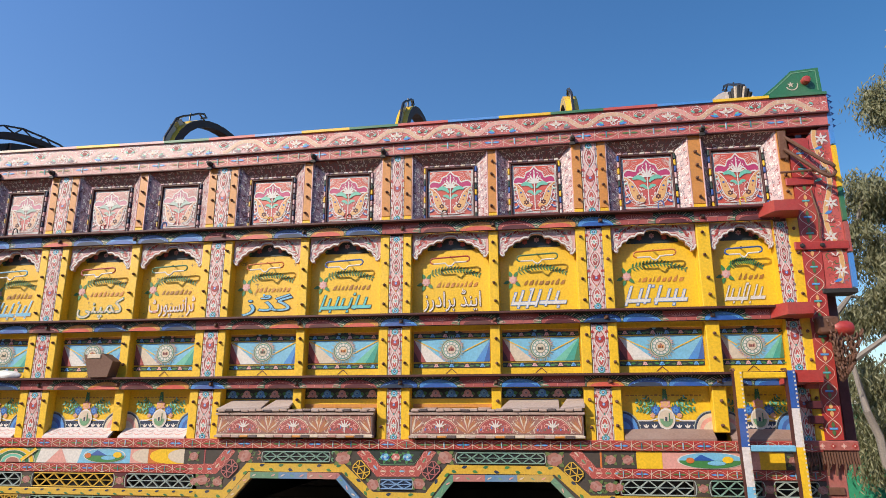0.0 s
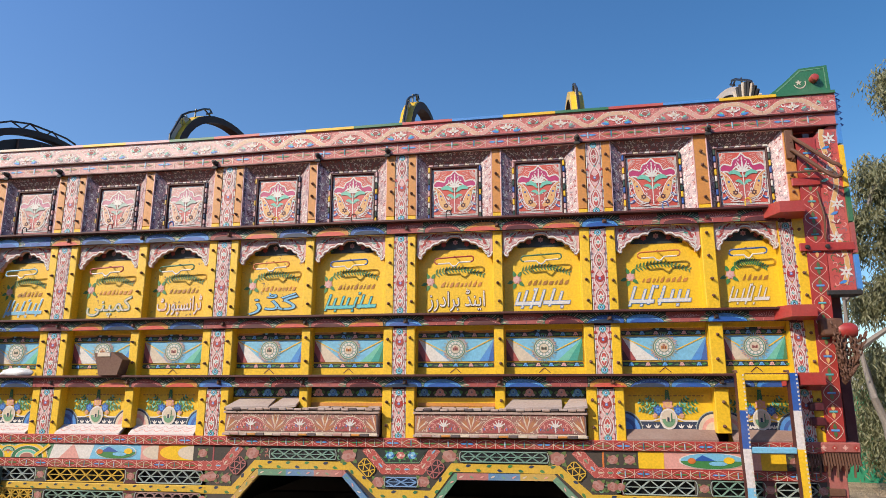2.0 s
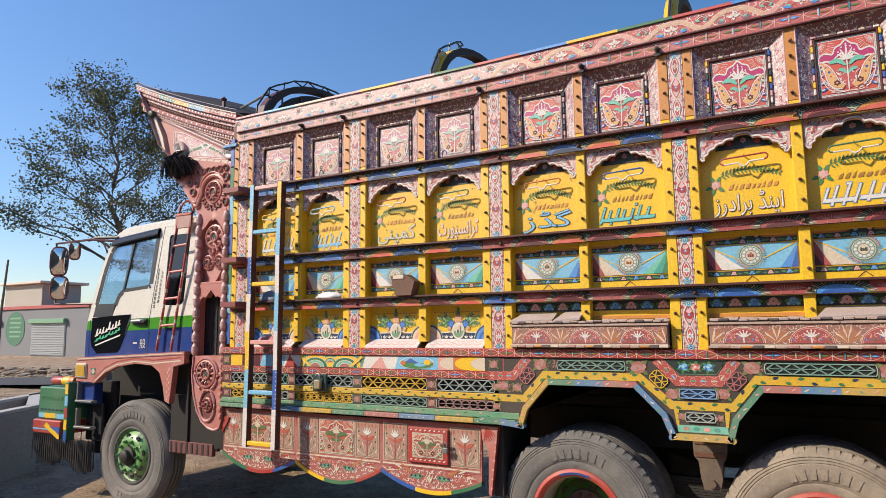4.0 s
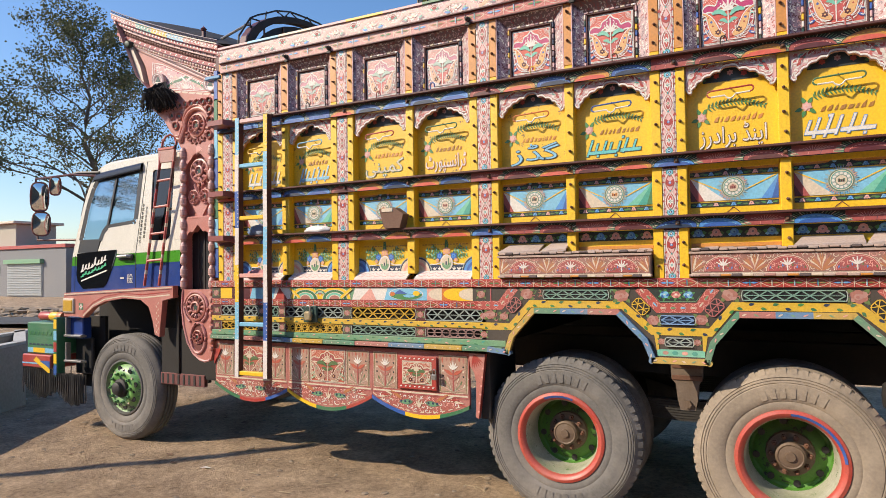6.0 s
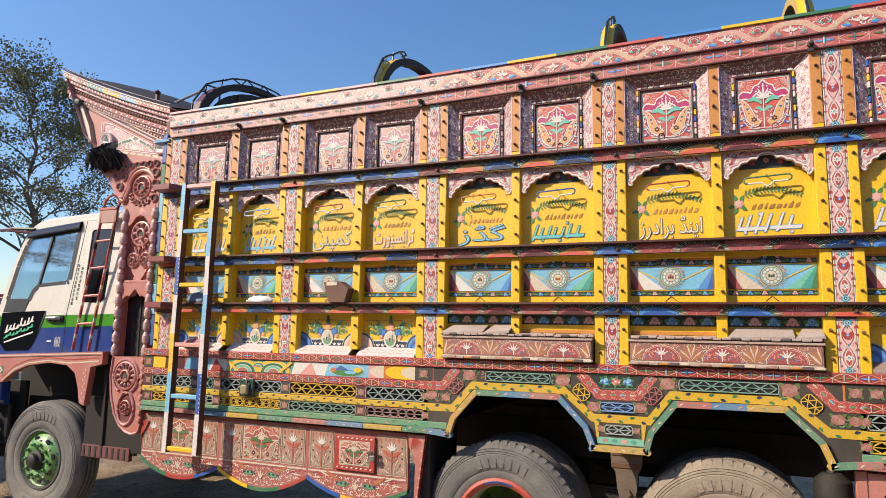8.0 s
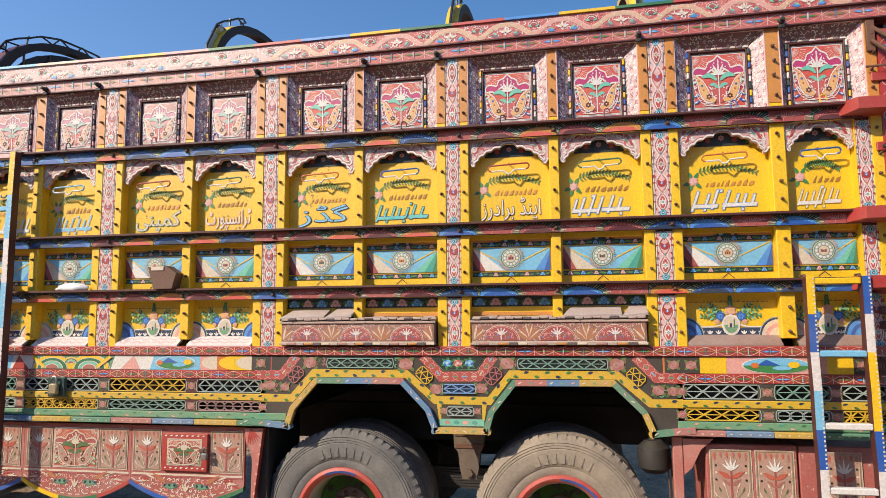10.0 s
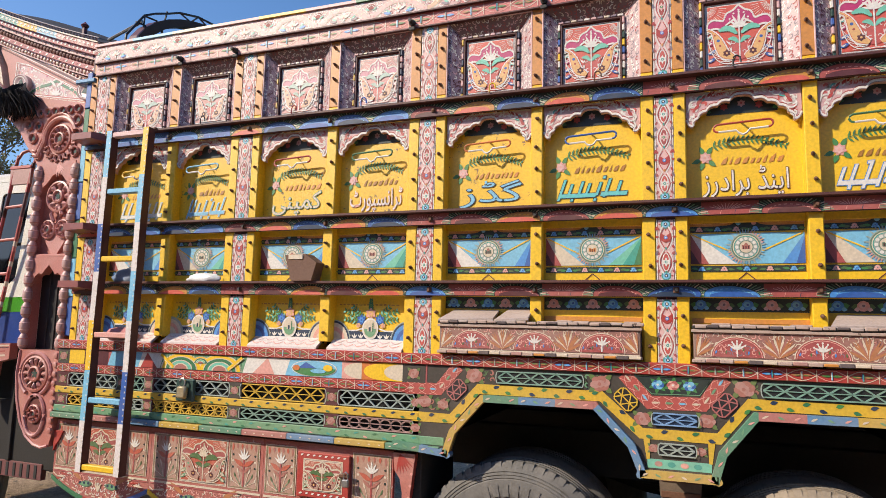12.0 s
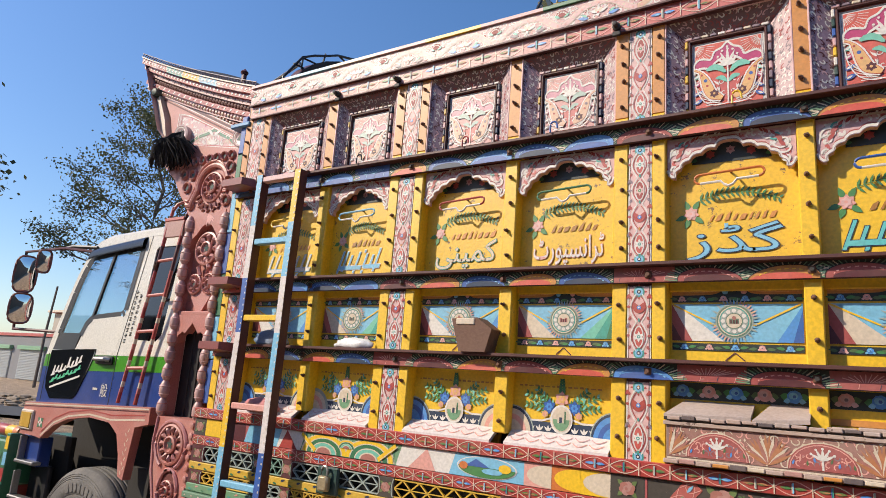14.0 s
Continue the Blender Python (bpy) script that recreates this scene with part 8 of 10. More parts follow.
band = [(-0.33 + 0.150 * math.cos(radians(a)), 2.96 + 0.150 * math.sin(radians(a))) for a in range(20, 186, 15)] + [(-0.50, 2.91), (-0.53, 2.85), (-0.57, 2.86)]
for o, r in ((0.0, 0.020), (0.034, 0.010)):
    d.tube([(x - o * 0.7, Y - 0.006, z + o) for x, z in band], r, CARVED, 8)
for t in range(9):
    a = radians(-150 + 18 * t)
    d.petal(-0.33 + 0.118 * math.cos(a), 2.96 + 0.118 * math.sin(a), math.degrees(a), 0.050, 0.030, Y - 0.003, CARVESHADE, 6)
    d.tube([(-0.33 + q * math.cos(a + e), Y - 0.008, 2.96 + q * math.sin(a + e)) for q, e in ((0.118, -0.1), (0.150, -0.12), (0.168, 0.0), (0.150, 0.12), (0.118, 0.1))], 0.008, CARVED, 6)
for q, (rx, rz) in enumerate([(-0.185 - 0.072 * k, 3.165) for k in range(8)] + [(-0.180, 3.085), (-0.175, 2.985), (-0.185, 2.86), (-0.555, 3.07), (-0.60, 2.985), (-0.535, 2.86), (-0.65, 3.085)]):
    r = 0.040 if q > 7 else 0.033
    d.lathe([(r, 0.0), (r, -0.012), (r * 0.86, -0.017), (r * 0.70, -0.012), (r * 0.66, -0.002)], (rx, Y, rz), CARVED, 16, "y", False)
    t = 90 if q % 2 == 0 else -90
    d.flat([(rx + r * 0.56 * math.cos(radians(t + e)), rz + r * 0.56 * math.sin(radians(t + e))) for e in (0, 120, 240)], Y - 0.0025, DARKGREEN)
part("scroll_carving", d, brk, "carved scroll with pierced triangles")
d = Geo()
d.box(-0.98, -0.13, Y - 0.045, 0.04, 3.27, 3.30, CARVED, 0.006)
d.box(-0.96, -0.13, Y - 0.03, 0.04, 3.30, 3.345, CREAM, 0.006)
for q in range(20):
    d.petal(-0.95 + 0.041 * q, 3.322, 40 if q % 2 else -40, 0.035, 0.010, Y - 0.0315, PINK, 4)
crown_moulding = part("moulding", d, brk, "moulding with white scrolls")


def crown_line(t, off=0.0):
    """The lower edge of the cornice, from the box (0) to the tip (1)."""
    return (-0.243 - 1.45 * t - off * 0.10 * t, 3.595 + 0.46 * t + 0.10 * t * t + off)


g = Geo()
low = [(-0.13, 3.345), (-0.10, 3.50)] + [(-0.095 - 1.315 * t / 8, 3.49 + 0.35 * t / 8 + 0.08 * (t / 8) ** 2) for t in range(1, 8)] + [(-1.20, 3.84), (-1.17, 3.78), (-1.04, 3.58), (-0.97, 3.345)]
g.prism(low[::-1], Y + 0.004, 0.04, CARVED)
mural = part("crown_panel", g, truck, "crown side panel with a green and white arch painting")
d = Geo()
y = Y + 0.002
inner = [(-0.20, 3.36), (-0.19, 3.39), (-0.50, 3.495), (-0.82, 3.60), (-0.93, 3.61), (-0.93, 3.46), (-0.88, 3.36)]
d.prism(inner[::-1], y - 0.010, y, PALEROSE)
d.stroke(inner, 0.022, y - 0.0115, CARVED, True)
d.stroke(inner, 0.006, y - 0.0122, MAROON, True)
d.scrollwork(-0.86, -0.24, 3.368, 3.415, y - 0.0112, 0.045, (WHITE, CREAM, WHITE), 4, 0.008)
d.scrollwork(-0.90, -0.44, 3.415, 3.50, y - 0.0112, 0.042, (WHITE, CREAM, WHITE), 5, 0.008)
d.scrollwork(-0.92, -0.72, 3.50, 3.58, y - 0.0112, 0.042, (WHITE, ROSE, WHITE), 6, 0.008)
d.stroke([(-0.78, 3.37), (-0.68, 3.43), (-0.60, 3.455), (-0.53, 3.49), (-0.46, 3.455), (-0.38, 3.43), (-0.28, 3.37)], 0.022, y - 0.012, GREEN)
d.stroke([(-0.80, 3.372), (-0.68, 3.445), (-0.60, 3.47), (-0.53, 3.505), (-0.46, 3.47), (-0.38, 3.445), (-0.26, 3.375)], 0.005, y - 0.013, WHITE)
for i in range(5):
    d.petal(-0.53, 3.375, 90 + (i - 2) * 32, 0.065, 0.018, y - 0.013, WHITE, 6)
for s, x in ((1, -0.66), (-1, -0.30), (1, -0.78)):
    scroll(d, x, 3.42, 0.035, y - 0.0125, WHITE, s, 90, 0.007)
for q in range(8):
    d.petal(-0.26 - 0.075 * q, 3.385 + 0.025 * q, 60, 0.035, 0.014, y - 0.0118, (WHITE, MAGENTA)[q % 2], 5)
for o, m, ww in ((0.0, WHITE, 0.007), (0.03, WHITE, 0.004), (0.055, RED, 0.006)):
    f = 1 - o * 1.6
    d.stroke([(-0.53 + (x + 0.53) * f, 3.43 + (z - 3.43) * f) for x, z in inner], ww, y - 0.0128, m, True)
for s in (-1, 1):
    for q in range(4):
        scroll(d, -0.53 + s * (0.10 + 0.075 * q), 3.40 + 0.008 * (q % 2), 0.026, y - 0.0132, (WHITE, ROSE)[q % 2], s, 60, 0.006)
    d.petal(-0.53, 3.44, 90 - s * 50, 0.09, 0.022, y - 0.0134, WHITE, 6)
part("painting", d, mural, "green and white cusped arch")
d = Geo()
BOSSROSE = paint("pale_boss_paint", (0.46, 0.30, 0.29), 0.45, 0.4, (0.6, 0.5, 0.48), chips=0.2, chip=(0.2, 0.08, 0.07))
for x, z in ((-0.83, 3.435), (-0.23, 3.425)):
    d = Geo()
    d.lathe([(0.074, 0.0), (0.074, -0.040), (0.064, -0.046), (0.050, -0.036), (0.0, -0.034)], (x, y - 0.01, z), BOSSROSE, 24)
    d.stroke([(x + 0.052 * math.cos(0.3142 * a), z + 0.052 * math.sin(0.3142 * a)) for a in range(20)], 0.006, y - 0.0562, WHITE, True)
    d.flat([(x + 0.040 * math.cos(radians(90 + a)), z + 0.040 * math.sin(radians(90 + a))) for a in (0, 120, 240)], y - 0.0465, DARKGREEN)
    part("boss", d, mural, "round carved boss", True)
d = Geo()
d.prism([(-1.20, 3.84), (-1.23, 3.80), (-1.19, 3.72), (-1.15, 3.62), (-1.09, 3.48), (-1.05, 3.40), (-1.01, 3.38), (-1.06, 3.55), (-1.16, 3.74)][::-1], Y - 0.03, 0.04, CREAM)
d.lathe([(0.0, -0.06), (0.03, -0.045), (0.042, 0.0), (0.03, 0.045), (0.0, 0.06)], (-1.20, Y - 0.02, 3.78), DARKGREEN, 12)
part("curled_board", d, mural, "curled end board", True)

d = Geo()
for off, m, ww in ((0.0, WHITE, 0.006), (0.016, MAROON, 0.016), (0.034, WHITE, 0.007), (0.064, CARVESHADE, 0.014), (0.10, WHITE, 0.006), (-0.02, CARVESHADE, 0.012)):
    d.stroke([(-0.15 - 1.0 * t / 8, 3.425 + off + 0.33 * t / 8) for t in range(9)], ww, Y + 0.002, m)
for k in range(30):
    t = (k + 0.5) / 30
    x, z = -0.15 - 1.0 * t, 3.425 + 0.33 * t
    d.lathe([(0.012, 0.0), (0.009, -0.008), (0.0, -0.011)], (x, Y + 0.003, z + 0.048), (CARVED, CREAM)[k % 2], 7)
    d.petal(x, z + 0.075, 45, 0.026, 0.013, Y + 0.0012, (WHITE, ROSE)[k % 2], 5)
tagged(part("dentils", d, mural), "rows of white lines and carved dentils", kind="stuff")
CROWN_Y = 0.24


def lean(ob):
    """Sets a crown piece back over the cab and tilts it up towards the front."""
    for v in ob.data.vertices:
        x = v.co.x
        v.co = (-0.264 + (x + 0.13) * 1.152, v.co.y + CROWN_Y, v.co.z - 0.06 + 0.212 * (-0.13 - x))


lean(mural)
lean(crown_moulding)
for ob in mural.children:
    lean(ob)
g = Geo()
g.box(-0.26, -0.022, 0.09, 0.15, 3.10, 3.60, MAROON, 0.005)
g.box(-0.075, -0.022, -0.05, 0.09, 3.40, 3.60, OCHRE, 0.005)
part("crown_post", g, truck, "dark board between crown and side wall")
# crown pink lightened: its strong sheen is put into the base colour
CROWNPINK = paint("sheen_paled_crown_paint", (0.54, 0.29, 0.26), 0.42, 0.45, (0.62, 0.48, 0.44), chips=0.25, chip=(0.30, 0.12, 0.10), scale=12)
# stepped cornice rising to the tip
co = part("crown_cornice", Geo(), truck, "stepped cornice of the crown, pink with coloured strips")
n = 20
g = Geo()
for o0, o1, yy, mat in ((-0.135, -0.085, -0.066, CROWNPINK), (-0.085, -0.050, -0.085, PINK), (-0.050, 0.0, -0.07, paint("brown_carved_paint", (0.20, 0.09, 0.07), 0.6, 0.4, (0.35, 0.24, 0.2), chips=0.15)), (0.0, 0.035, -0.085, CROWNPINK), (0.035, 0.075, -0.115, PINK), (0.075, 0.125, -0.14, PINK), (0.125, 0.135, -0.15, CREAM)):
    for k in range(n):
        a, b = k / n, (k + 1) / n
        p = [crown_line(b, o0), crown_line(a, o0), crown_line(a, o1), crown_line(b, o1)]
        m = mat
        if o0 == 0.075:
            m = (RED, PINK, CROWNPINK)[k % 3] if k < 6 or k > 14 else (SKYBLUE if k < 9 else (YELLOW if k < 12 else TEAL))
        g.prism([p[0], p[1], p[2], p[3]], yy, 0.05, m)
co.data = g.data("crown_cornice")
d = Geo()
for k in range(34):
    t = (k + 0.5) / 34
    x, z = crown_line(t, 0.055)
    d.disc(x, z, 0.011, -0.1165, WHITE, 8)
    x, z = crown_line(t, 0.017)
    d.petal(x, z - 0.012, 70, 0.030, 0.014, -0.0865, (MAROON, CREAM)[k % 2], 5)
    x, z = crown_line(t, 0.100)
    d.petal(x - 0.01, z, 0, 0.028, 0.016, -0.1415, WHITE, 5)
for k in range(40):
    t = (k + 0.5) / 40
    x, z = crown_line(t, -0.068)
    d.petal(x - 0.012, z - 0.006, 25, 0.030, 0.016, -0.0865, (WHITE, RED)[k % 2], 5)
    x, z = crown_line(t, -0.11)
    d.lathe([(0.015, 0.0), (0.012, -0.010), (0.0, -0.014)], (x, -0.066, z), (CROWNPINK, CREAM)[k % 2], 7)
    x, z = crown_line(t, -0.025)
    d.lathe([(0.020, 0.0), (0.015, -0.012), (0.0, -0.018)], (x, -0.070, z), paint("brown_carved_paint", (0, 0, 0)), 7)
d.filigree(lambda u, v: (crown_line(u, lerp(0.078, 0.123, v))[0], -0.1412, crown_line(u, lerp(0.078, 0.123, v))[1]), 1.45, 0.045, 0.024, (WHITE, CREAM, ROSE), 6, 0.003)
tagged(part("dots", d, co, "rows of white dots and carved studs"), "rows of white dots and carved studs", kind="stuff")
d = Geo()
for k in range(44):
    p, q = crown_line(k / 44, 0.137), crown_line((k + 1) / 44, 0.137)
    d.tube([(p[0], -0.14, p[1]), ((p[0] + q[0]) / 2, -0.14, (p[1] + q[1]) / 2 + 0.028), (q[0], -0.14, q[1])], 0.0035, LILAC, 4)
d.tube([(*crown_line(k / 22, 0.166)[:1], -0.14, crown_line(k / 22, 0.166)[1]) for k in range(23)], 0.004, LILAC, 5)
part("wire_edging", d, co, "zigzag wire edging along the crown")
for ob in [co] + list(co.children):
    for v in ob.data.vertices:
        v.co.y += CROWN_Y
g = Geo()
nu, nv = 12, 10
vs = []
for i in range(nu + 1):
    for j in range(nv + 1):
        u, v = i / nu, j / nv
        x, z = crown_line(u * 0.96 + 0.02, 0.11)
        vs.append((x, lerp(0.12, 2.30, v), z + 0.03 + 0.20 * math.sin(math.pi * v) ** 0.5 * math.sin(math.pi * min(1, u * 0.8 + 0.15))))
g.mesh(vs, [(i * (nv + 1) + j, (i + 1) * (nv + 1) + j, (i + 1) * (nv + 1) + j + 1, i * (nv + 1) + j + 1) for i in range(nu) for j in range(nv)], CANVAS)
part("crown_top", g, truck, "dark bowed top of the crown over the cab", True)
g = Geo()
g.box(-0.55, -0.52, 0.20, 0.23, 3.74, 3.93, MAROON)
g.lathe([(0.02, 0), (0.03, 0.02), (0.0, 0.05)], (-0.535, 0.215, 3.93), MAROON, 10, "z")
part("crown_finial", g, truck, "small maroon finial", True)
for yy in (2.38, ):
    g = Geo()
    g.prism([(-0.10, 2.76), (-0.10, 3.62), (-1.66, 4.22), (-1.40, 3.8), (-1.05, 3.3), (-0.62, 2.85)], yy, yy + 0.06, CROWNPINK)
    part("crown_bracket", g, truck, "carved pink bracket on the far side")
g = Geo()
g.mesh([(-1.66, 0.10, 4.22), (-1.66, 2.32, 4.22), (-1.36, 2.32, 3.60), (-1.36, 0.12, 3.60), (-0.80, 2.32, 3.1), (-0.80, 0.12, 3.1)], [(0, 1, 2, 3), (3, 2, 4, 5)], CROWNPINK)
part("crown_front", g, truck, "carved front of the crown above the cab")
# black tassel
YARN = paint("black_yarn", (0.010, 0.008, 0.008), 0.9, 0.2, (0.03, 0.02, 0.02))
t = Geo()
for k in range(420):
    a = rnd.uniform(0, 6.28)
    r = 0.12 * math.sqrt(rnd.random())
    x, yy = -0.73 + r * math.cos(a) * 1.15, -0.12 + r * math.sin(a) * 0.6
    l = rnd.uniform(0.04, 0.17)
    side = rnd.uniform(-0.12, 0.10)
    t.tube([(-0.72 + 0.5 * (x + 0.72), -0.11, 3.34 + rnd.uniform(-0.03, 0.05)), (x + 0.3 * side, yy - 0.03, 3.32 - l * 0.35), (x + 0.8 * side, yy, 3.30 - l * 0.8), (x + side, yy + 0.01, 3.29 - l)], (0.004, 0.006, 0.005, 0.002), YARN, 3)
part("tassel", t, truck, "tangled black yarn tassel")
# lower carved panel
g = Geo()
outl = [(-0.50, 1.50), (-0.515, 1.35), (-0.495, 1.18), (-0.445, 1.03), (-0.375, 0.935), (-0.295, 0.885), (-0.225, 0.87), (-0.165, 0.885), (-0.14, 0.97), (-0.135, 1.50)]
g.prism(outl, -0.075, 0.04, CARVED)
# flat dark patches round the rosettes, shade painted in for depth
g.flat([(-0.332 + 0.128 * math.cos(t * 0.2618), 1.345 + 0.128 * math.sin(t * 0.2618)) for t in range(24)], -0.0762, CARVESHADE)
g.flat([(-0.308 + 0.082 * math.cos(t * 0.2618), 1.08 + 0.115 * math.sin(t * 0.2618)) for t in range(24)], -0.0762, CARVESHADE)
lp = part("carved_apron", g, truck, "carved pink apron below the pillar")
for rx, rz, rr, rp in ((-0.332, 1.345, 0.122, 12), (-0.308, 1.085, 0.062, 8)):
    d = Geo()
    rosette(d, rx, rz, rr, -0.077, rp)
    part("rosette", d, lp, "carved rosette with a dark star centre")
d = Geo()
d.tube([(-0.332 + 0.142 * math.cos(radians(a)), -0.08, 1.34 + 0.14 * math.sin(radians(a))) for a in range(-60, 241, 15)] , 0.013, VALANCE, 7)
d.tube([(-0.308 + 0.09 * math.cos(radians(a)), -0.08, 1.075 + 0.13 * math.sin(radians(a))) for a in range(60, 481, 18)], 0.013, VALANCE, 7)
d.tube([(x * 0.97 - 0.008, -0.077, z * 0.985 + 0.018) for x, z in outl[:-2]], 0.010, VALANCE, 6)
for k in range(9):
    d.lathe([(0.0, -0.02), (0.018, -0.014), (0.024, 0.0)], (-0.155, -0.075, 0.99 + 0.06 * k), CARVED, 8)
part("oval_frame", d, lp, "carved oval frames", True)
g = Geo()
g.prism([(-0.135, 0.99), (-0.06, 0.99), (-0.09, 0.93), (-0.115, 0.90), (-0.135, 0.86)][::-1], -0.06, 0.0, RED)
part("bracket", g, truck, "small red scalloped bracket")
g = Geo()
for k in range(7):
    z = 1.60 + 0.26 * k
    g.box(-0.128, -0.078, -0.06, 0.03, z, z + 0.255, (BLUE, SKYBLUE, GREEN)[k % 3], 0.005)
g.box(-0.21, -0.03, -0.085, 0.02, 3.335, 3.365, paint("worn_sky_blue_board", (0.06, 0.25, 0.46), 0.45, 0.3), 0.006)
part("blue_edge", g, truck, "edge board in blue and green pieces")

# ---------- cab ----------
def plain_gloss(name, rgb, rough):
    m = bpy.data.materials.new(name)
    m.use_nodes = True
    p = m.node_tree.nodes["Principled BSDF"]
    p.inputs["Base Color"].default_value = (*rgb, 1)
    p.inputs["Roughness"].default_value = rough
    MATS[name] = m
    return m


plain_gloss("black_glass", (0.006, 0.007, 0.009), 0.04)
plain_gloss("visor_black", (0.012, 0.011, 0.013), 0.18)
paint("mark_green", (0.02, 0.42, 0.20), 0.4, 0.1)
cab = part("cab", Geo(), truck, "white, green and blue truck cab")


def cab_y(z):
    return 0.105 + max(0.0, z - 1.85) * 0.095


def skin(g, pts, mat, thick=0.03, off=0.0):
    """A cab panel with that (x, z) outline (counter-clockwise), leaning in towards the roof."""
    n = len(pts)
    f = [(x, cab_y(z) + off, z) for x, z in pts]
    b = [(x, cab_y(z) + off + thick, z) for x, z in pts]
    g.mesh(f + b, [tuple(range(n)), tuple(range(2 * n - 1, n - 1, -1))] + [(i, i + n, (i + 1) % n + n, (i + 1) % n) for i in range(n)], mat)


PILLAR_LINE = [(-2.352, 1.55), (-2.342, 1.73), (-2.33, 1.82), (-2.302, 1.978), (-2.262, 2.155), (-2.224, 2.33), (-2.185, 2.47), (-2.125, 2.61), (-2.046, 2.715), (-1.98, 2.756), (-1.89, 2.778)]
PILLAR_INNER = [(-2.245, 1.875), (-2.222, 2.00), (-2.188, 2.155), (-2.156, 2.33), (-2.118, 2.46), (-2.07, 2.58), (-2.03, 2.645)]


def build_cab():
    g = Geo()
    # roof with a rounded edge, front below the windscreen, back, floor
    ys = lambda z: (cab_y(z) + 0.004, 2.42 - cab_y(z))
    prof = PILLAR_LINE[8:] + [(-1.38, 2.800), (-0.78, 2.812)]
    for p, q in zip(prof[:-1], prof[1:]):
        for (ya, da), (yb, db) in (((0.0, 0.0), (0.035, 0.030)), ((0.035, 0.030), (0.10, 0.042))):
            g.face([(p[0], ys(p[1])[0] + ya, p[1] + da), (p[0], ys(p[1])[0] + yb, p[1] + db), (q[0], ys(q[1])[0] + yb, q[1] + db), (q[0], ys(q[1])[0] + ya, q[1] + da)], CABWHITE)
        g.face([(p[0], ys(p[1])[0] + 0.10, p[1] + 0.042), (p[0], ys(p[1])[1], p[1] + 0.042), (q[0], ys(q[1])[1], q[1] + 0.042), (q[0], ys(q[1])[0] + 0.10, q[1] + 0.042)], CABWHITE)
    g.face([(-0.78, ys(2.8)[0], 2.85), (-0.78, ys(2.8)[1], 2.85), (-0.74, ys(1.5)[1], 1.50), (-0.74, ys(1.5)[0] + 0.01, 1.50)], CABWHITE)
    g.face([(-2.36, 0.15, 1.42), (-2.36, 2.30, 1.42), (-2.33, 2.30, 1.81), (-2.33, 0.15, 1.81)], CABBLUE)
    g.box(-2.30, -0.76, 0.16, 2.25, 1.44, 1.50, INSIDE)
    far = 2.42 - 2 * 0.3
    for q in ([(-2.37, 1.45), (-0.74, 1.53), (-0.74, 2.06), (-2.27, 1.94)], [(-1.16, 2.03), (-0.74, 2.06), (-0.76, 2.785), (-1.20, 2.79)], [(-2.03, 2.66), (-1.16, 2.70), (-1.30, 2.80), (-1.94, 2.775)], [(-2.33, 1.90), (-2.25, 1.94), (-1.99, 2.66), (-2.06, 2.70)]):
        skin(g, q[::-1], CABWHITE, 0.02, far)
    cab.data = g.data("cab")
    part("lining", _cab_lining(), cab)
    rear = [(-1.195, 2.64), (-1.172, 1.985), (-1.155, 1.968), (-0.935, 1.962), (-0.89, 2.005), (-0.895, 2.64), (-0.915, 2.66), (-1.175, 2.66)]
    for name, pts, m in (
        ("blue_panel", [(-2.35, 1.455), (-0.74, 1.525), (-0.74, 1.755), (-1.65, 1.725), (-2.342, 1.735)], CABBLUE),
        ("green_stripe", [(-2.342, 1.736), (-1.65, 1.726), (-0.74, 1.756), (-0.74, 1.862), (-1.65, 1.842), (-2.325, 1.828)], CABGREEN),
        ("door_panel", [(-1.93, 1.864), (-1.65, 1.843), (-1.352, 1.850), (-1.332, 2.142), (-1.385, 2.142), (-1.80, 2.112), (-1.85, 2.075), (-1.885, 1.99)], CABWHITE),
        ("sill_panel", [(-2.325, 1.829), (-1.65, 1.8435), (-1.93, 1.8635), (-2.245, 1.875)], CABWHITE),
        ("door_frame", [(-1.332, 2.143), (-1.284, 2.752), (-1.34, 2.748), (-1.385, 2.143)][::1], CABWHITE),
        ("roof_rail", PILLAR_LINE[8:] [::-1] + [(-2.03, 2.645), (-1.34, 2.749), (-1.284, 2.753), (-0.74, 2.765), (-0.74, 2.814), (-1.38, 2.800)], CABWHITE),
        ("rear_panel", [(-1.346, 1.850), (-0.74, 1.863), (-0.74, 1.962), (-0.935, 1.962), (-1.155, 1.968), (-1.172, 1.985), (-1.195, 2.64), (-1.175, 2.66), (-1.175, 2.753), (-1.278, 2.751), (-1.326, 2.142)], CABWHITE),
        ("rear_header", [(-1.1745, 2.661), (-0.915, 2.661), (-0.74, 2.661), (-0.74, 2.764), (-1.1745, 2.754)], CABWHITE),
        ("rear_pillar", [(-0.8945, 2.64), (-0.8895, 2.005), (-0.9345, 1.9625), (-0.74, 1.963), (-0.74, 2.660), (-0.915, 2.660)], CABWHITE),
    ):
        p = Geo()
        skin(p, pts, m)
        part(name, p, cab, {"blue_panel": "blue enamel panel", "green_stripe": "bright green stripe"}.get(name, ""))
    p = Geo()
    for k in range(7):
        skin(p, [PILLAR_LINE[k + 2], PILLAR_INNER[min(k, 6)], PILLAR_INNER[min(k + 1, 6)], PILLAR_LINE[k + 3]] if k < 6 else [PILLAR_LINE[8], PILLAR_INNER[6], (-2.04, 2.64)], CABWHITE)
    part("front_pillar", p, cab)
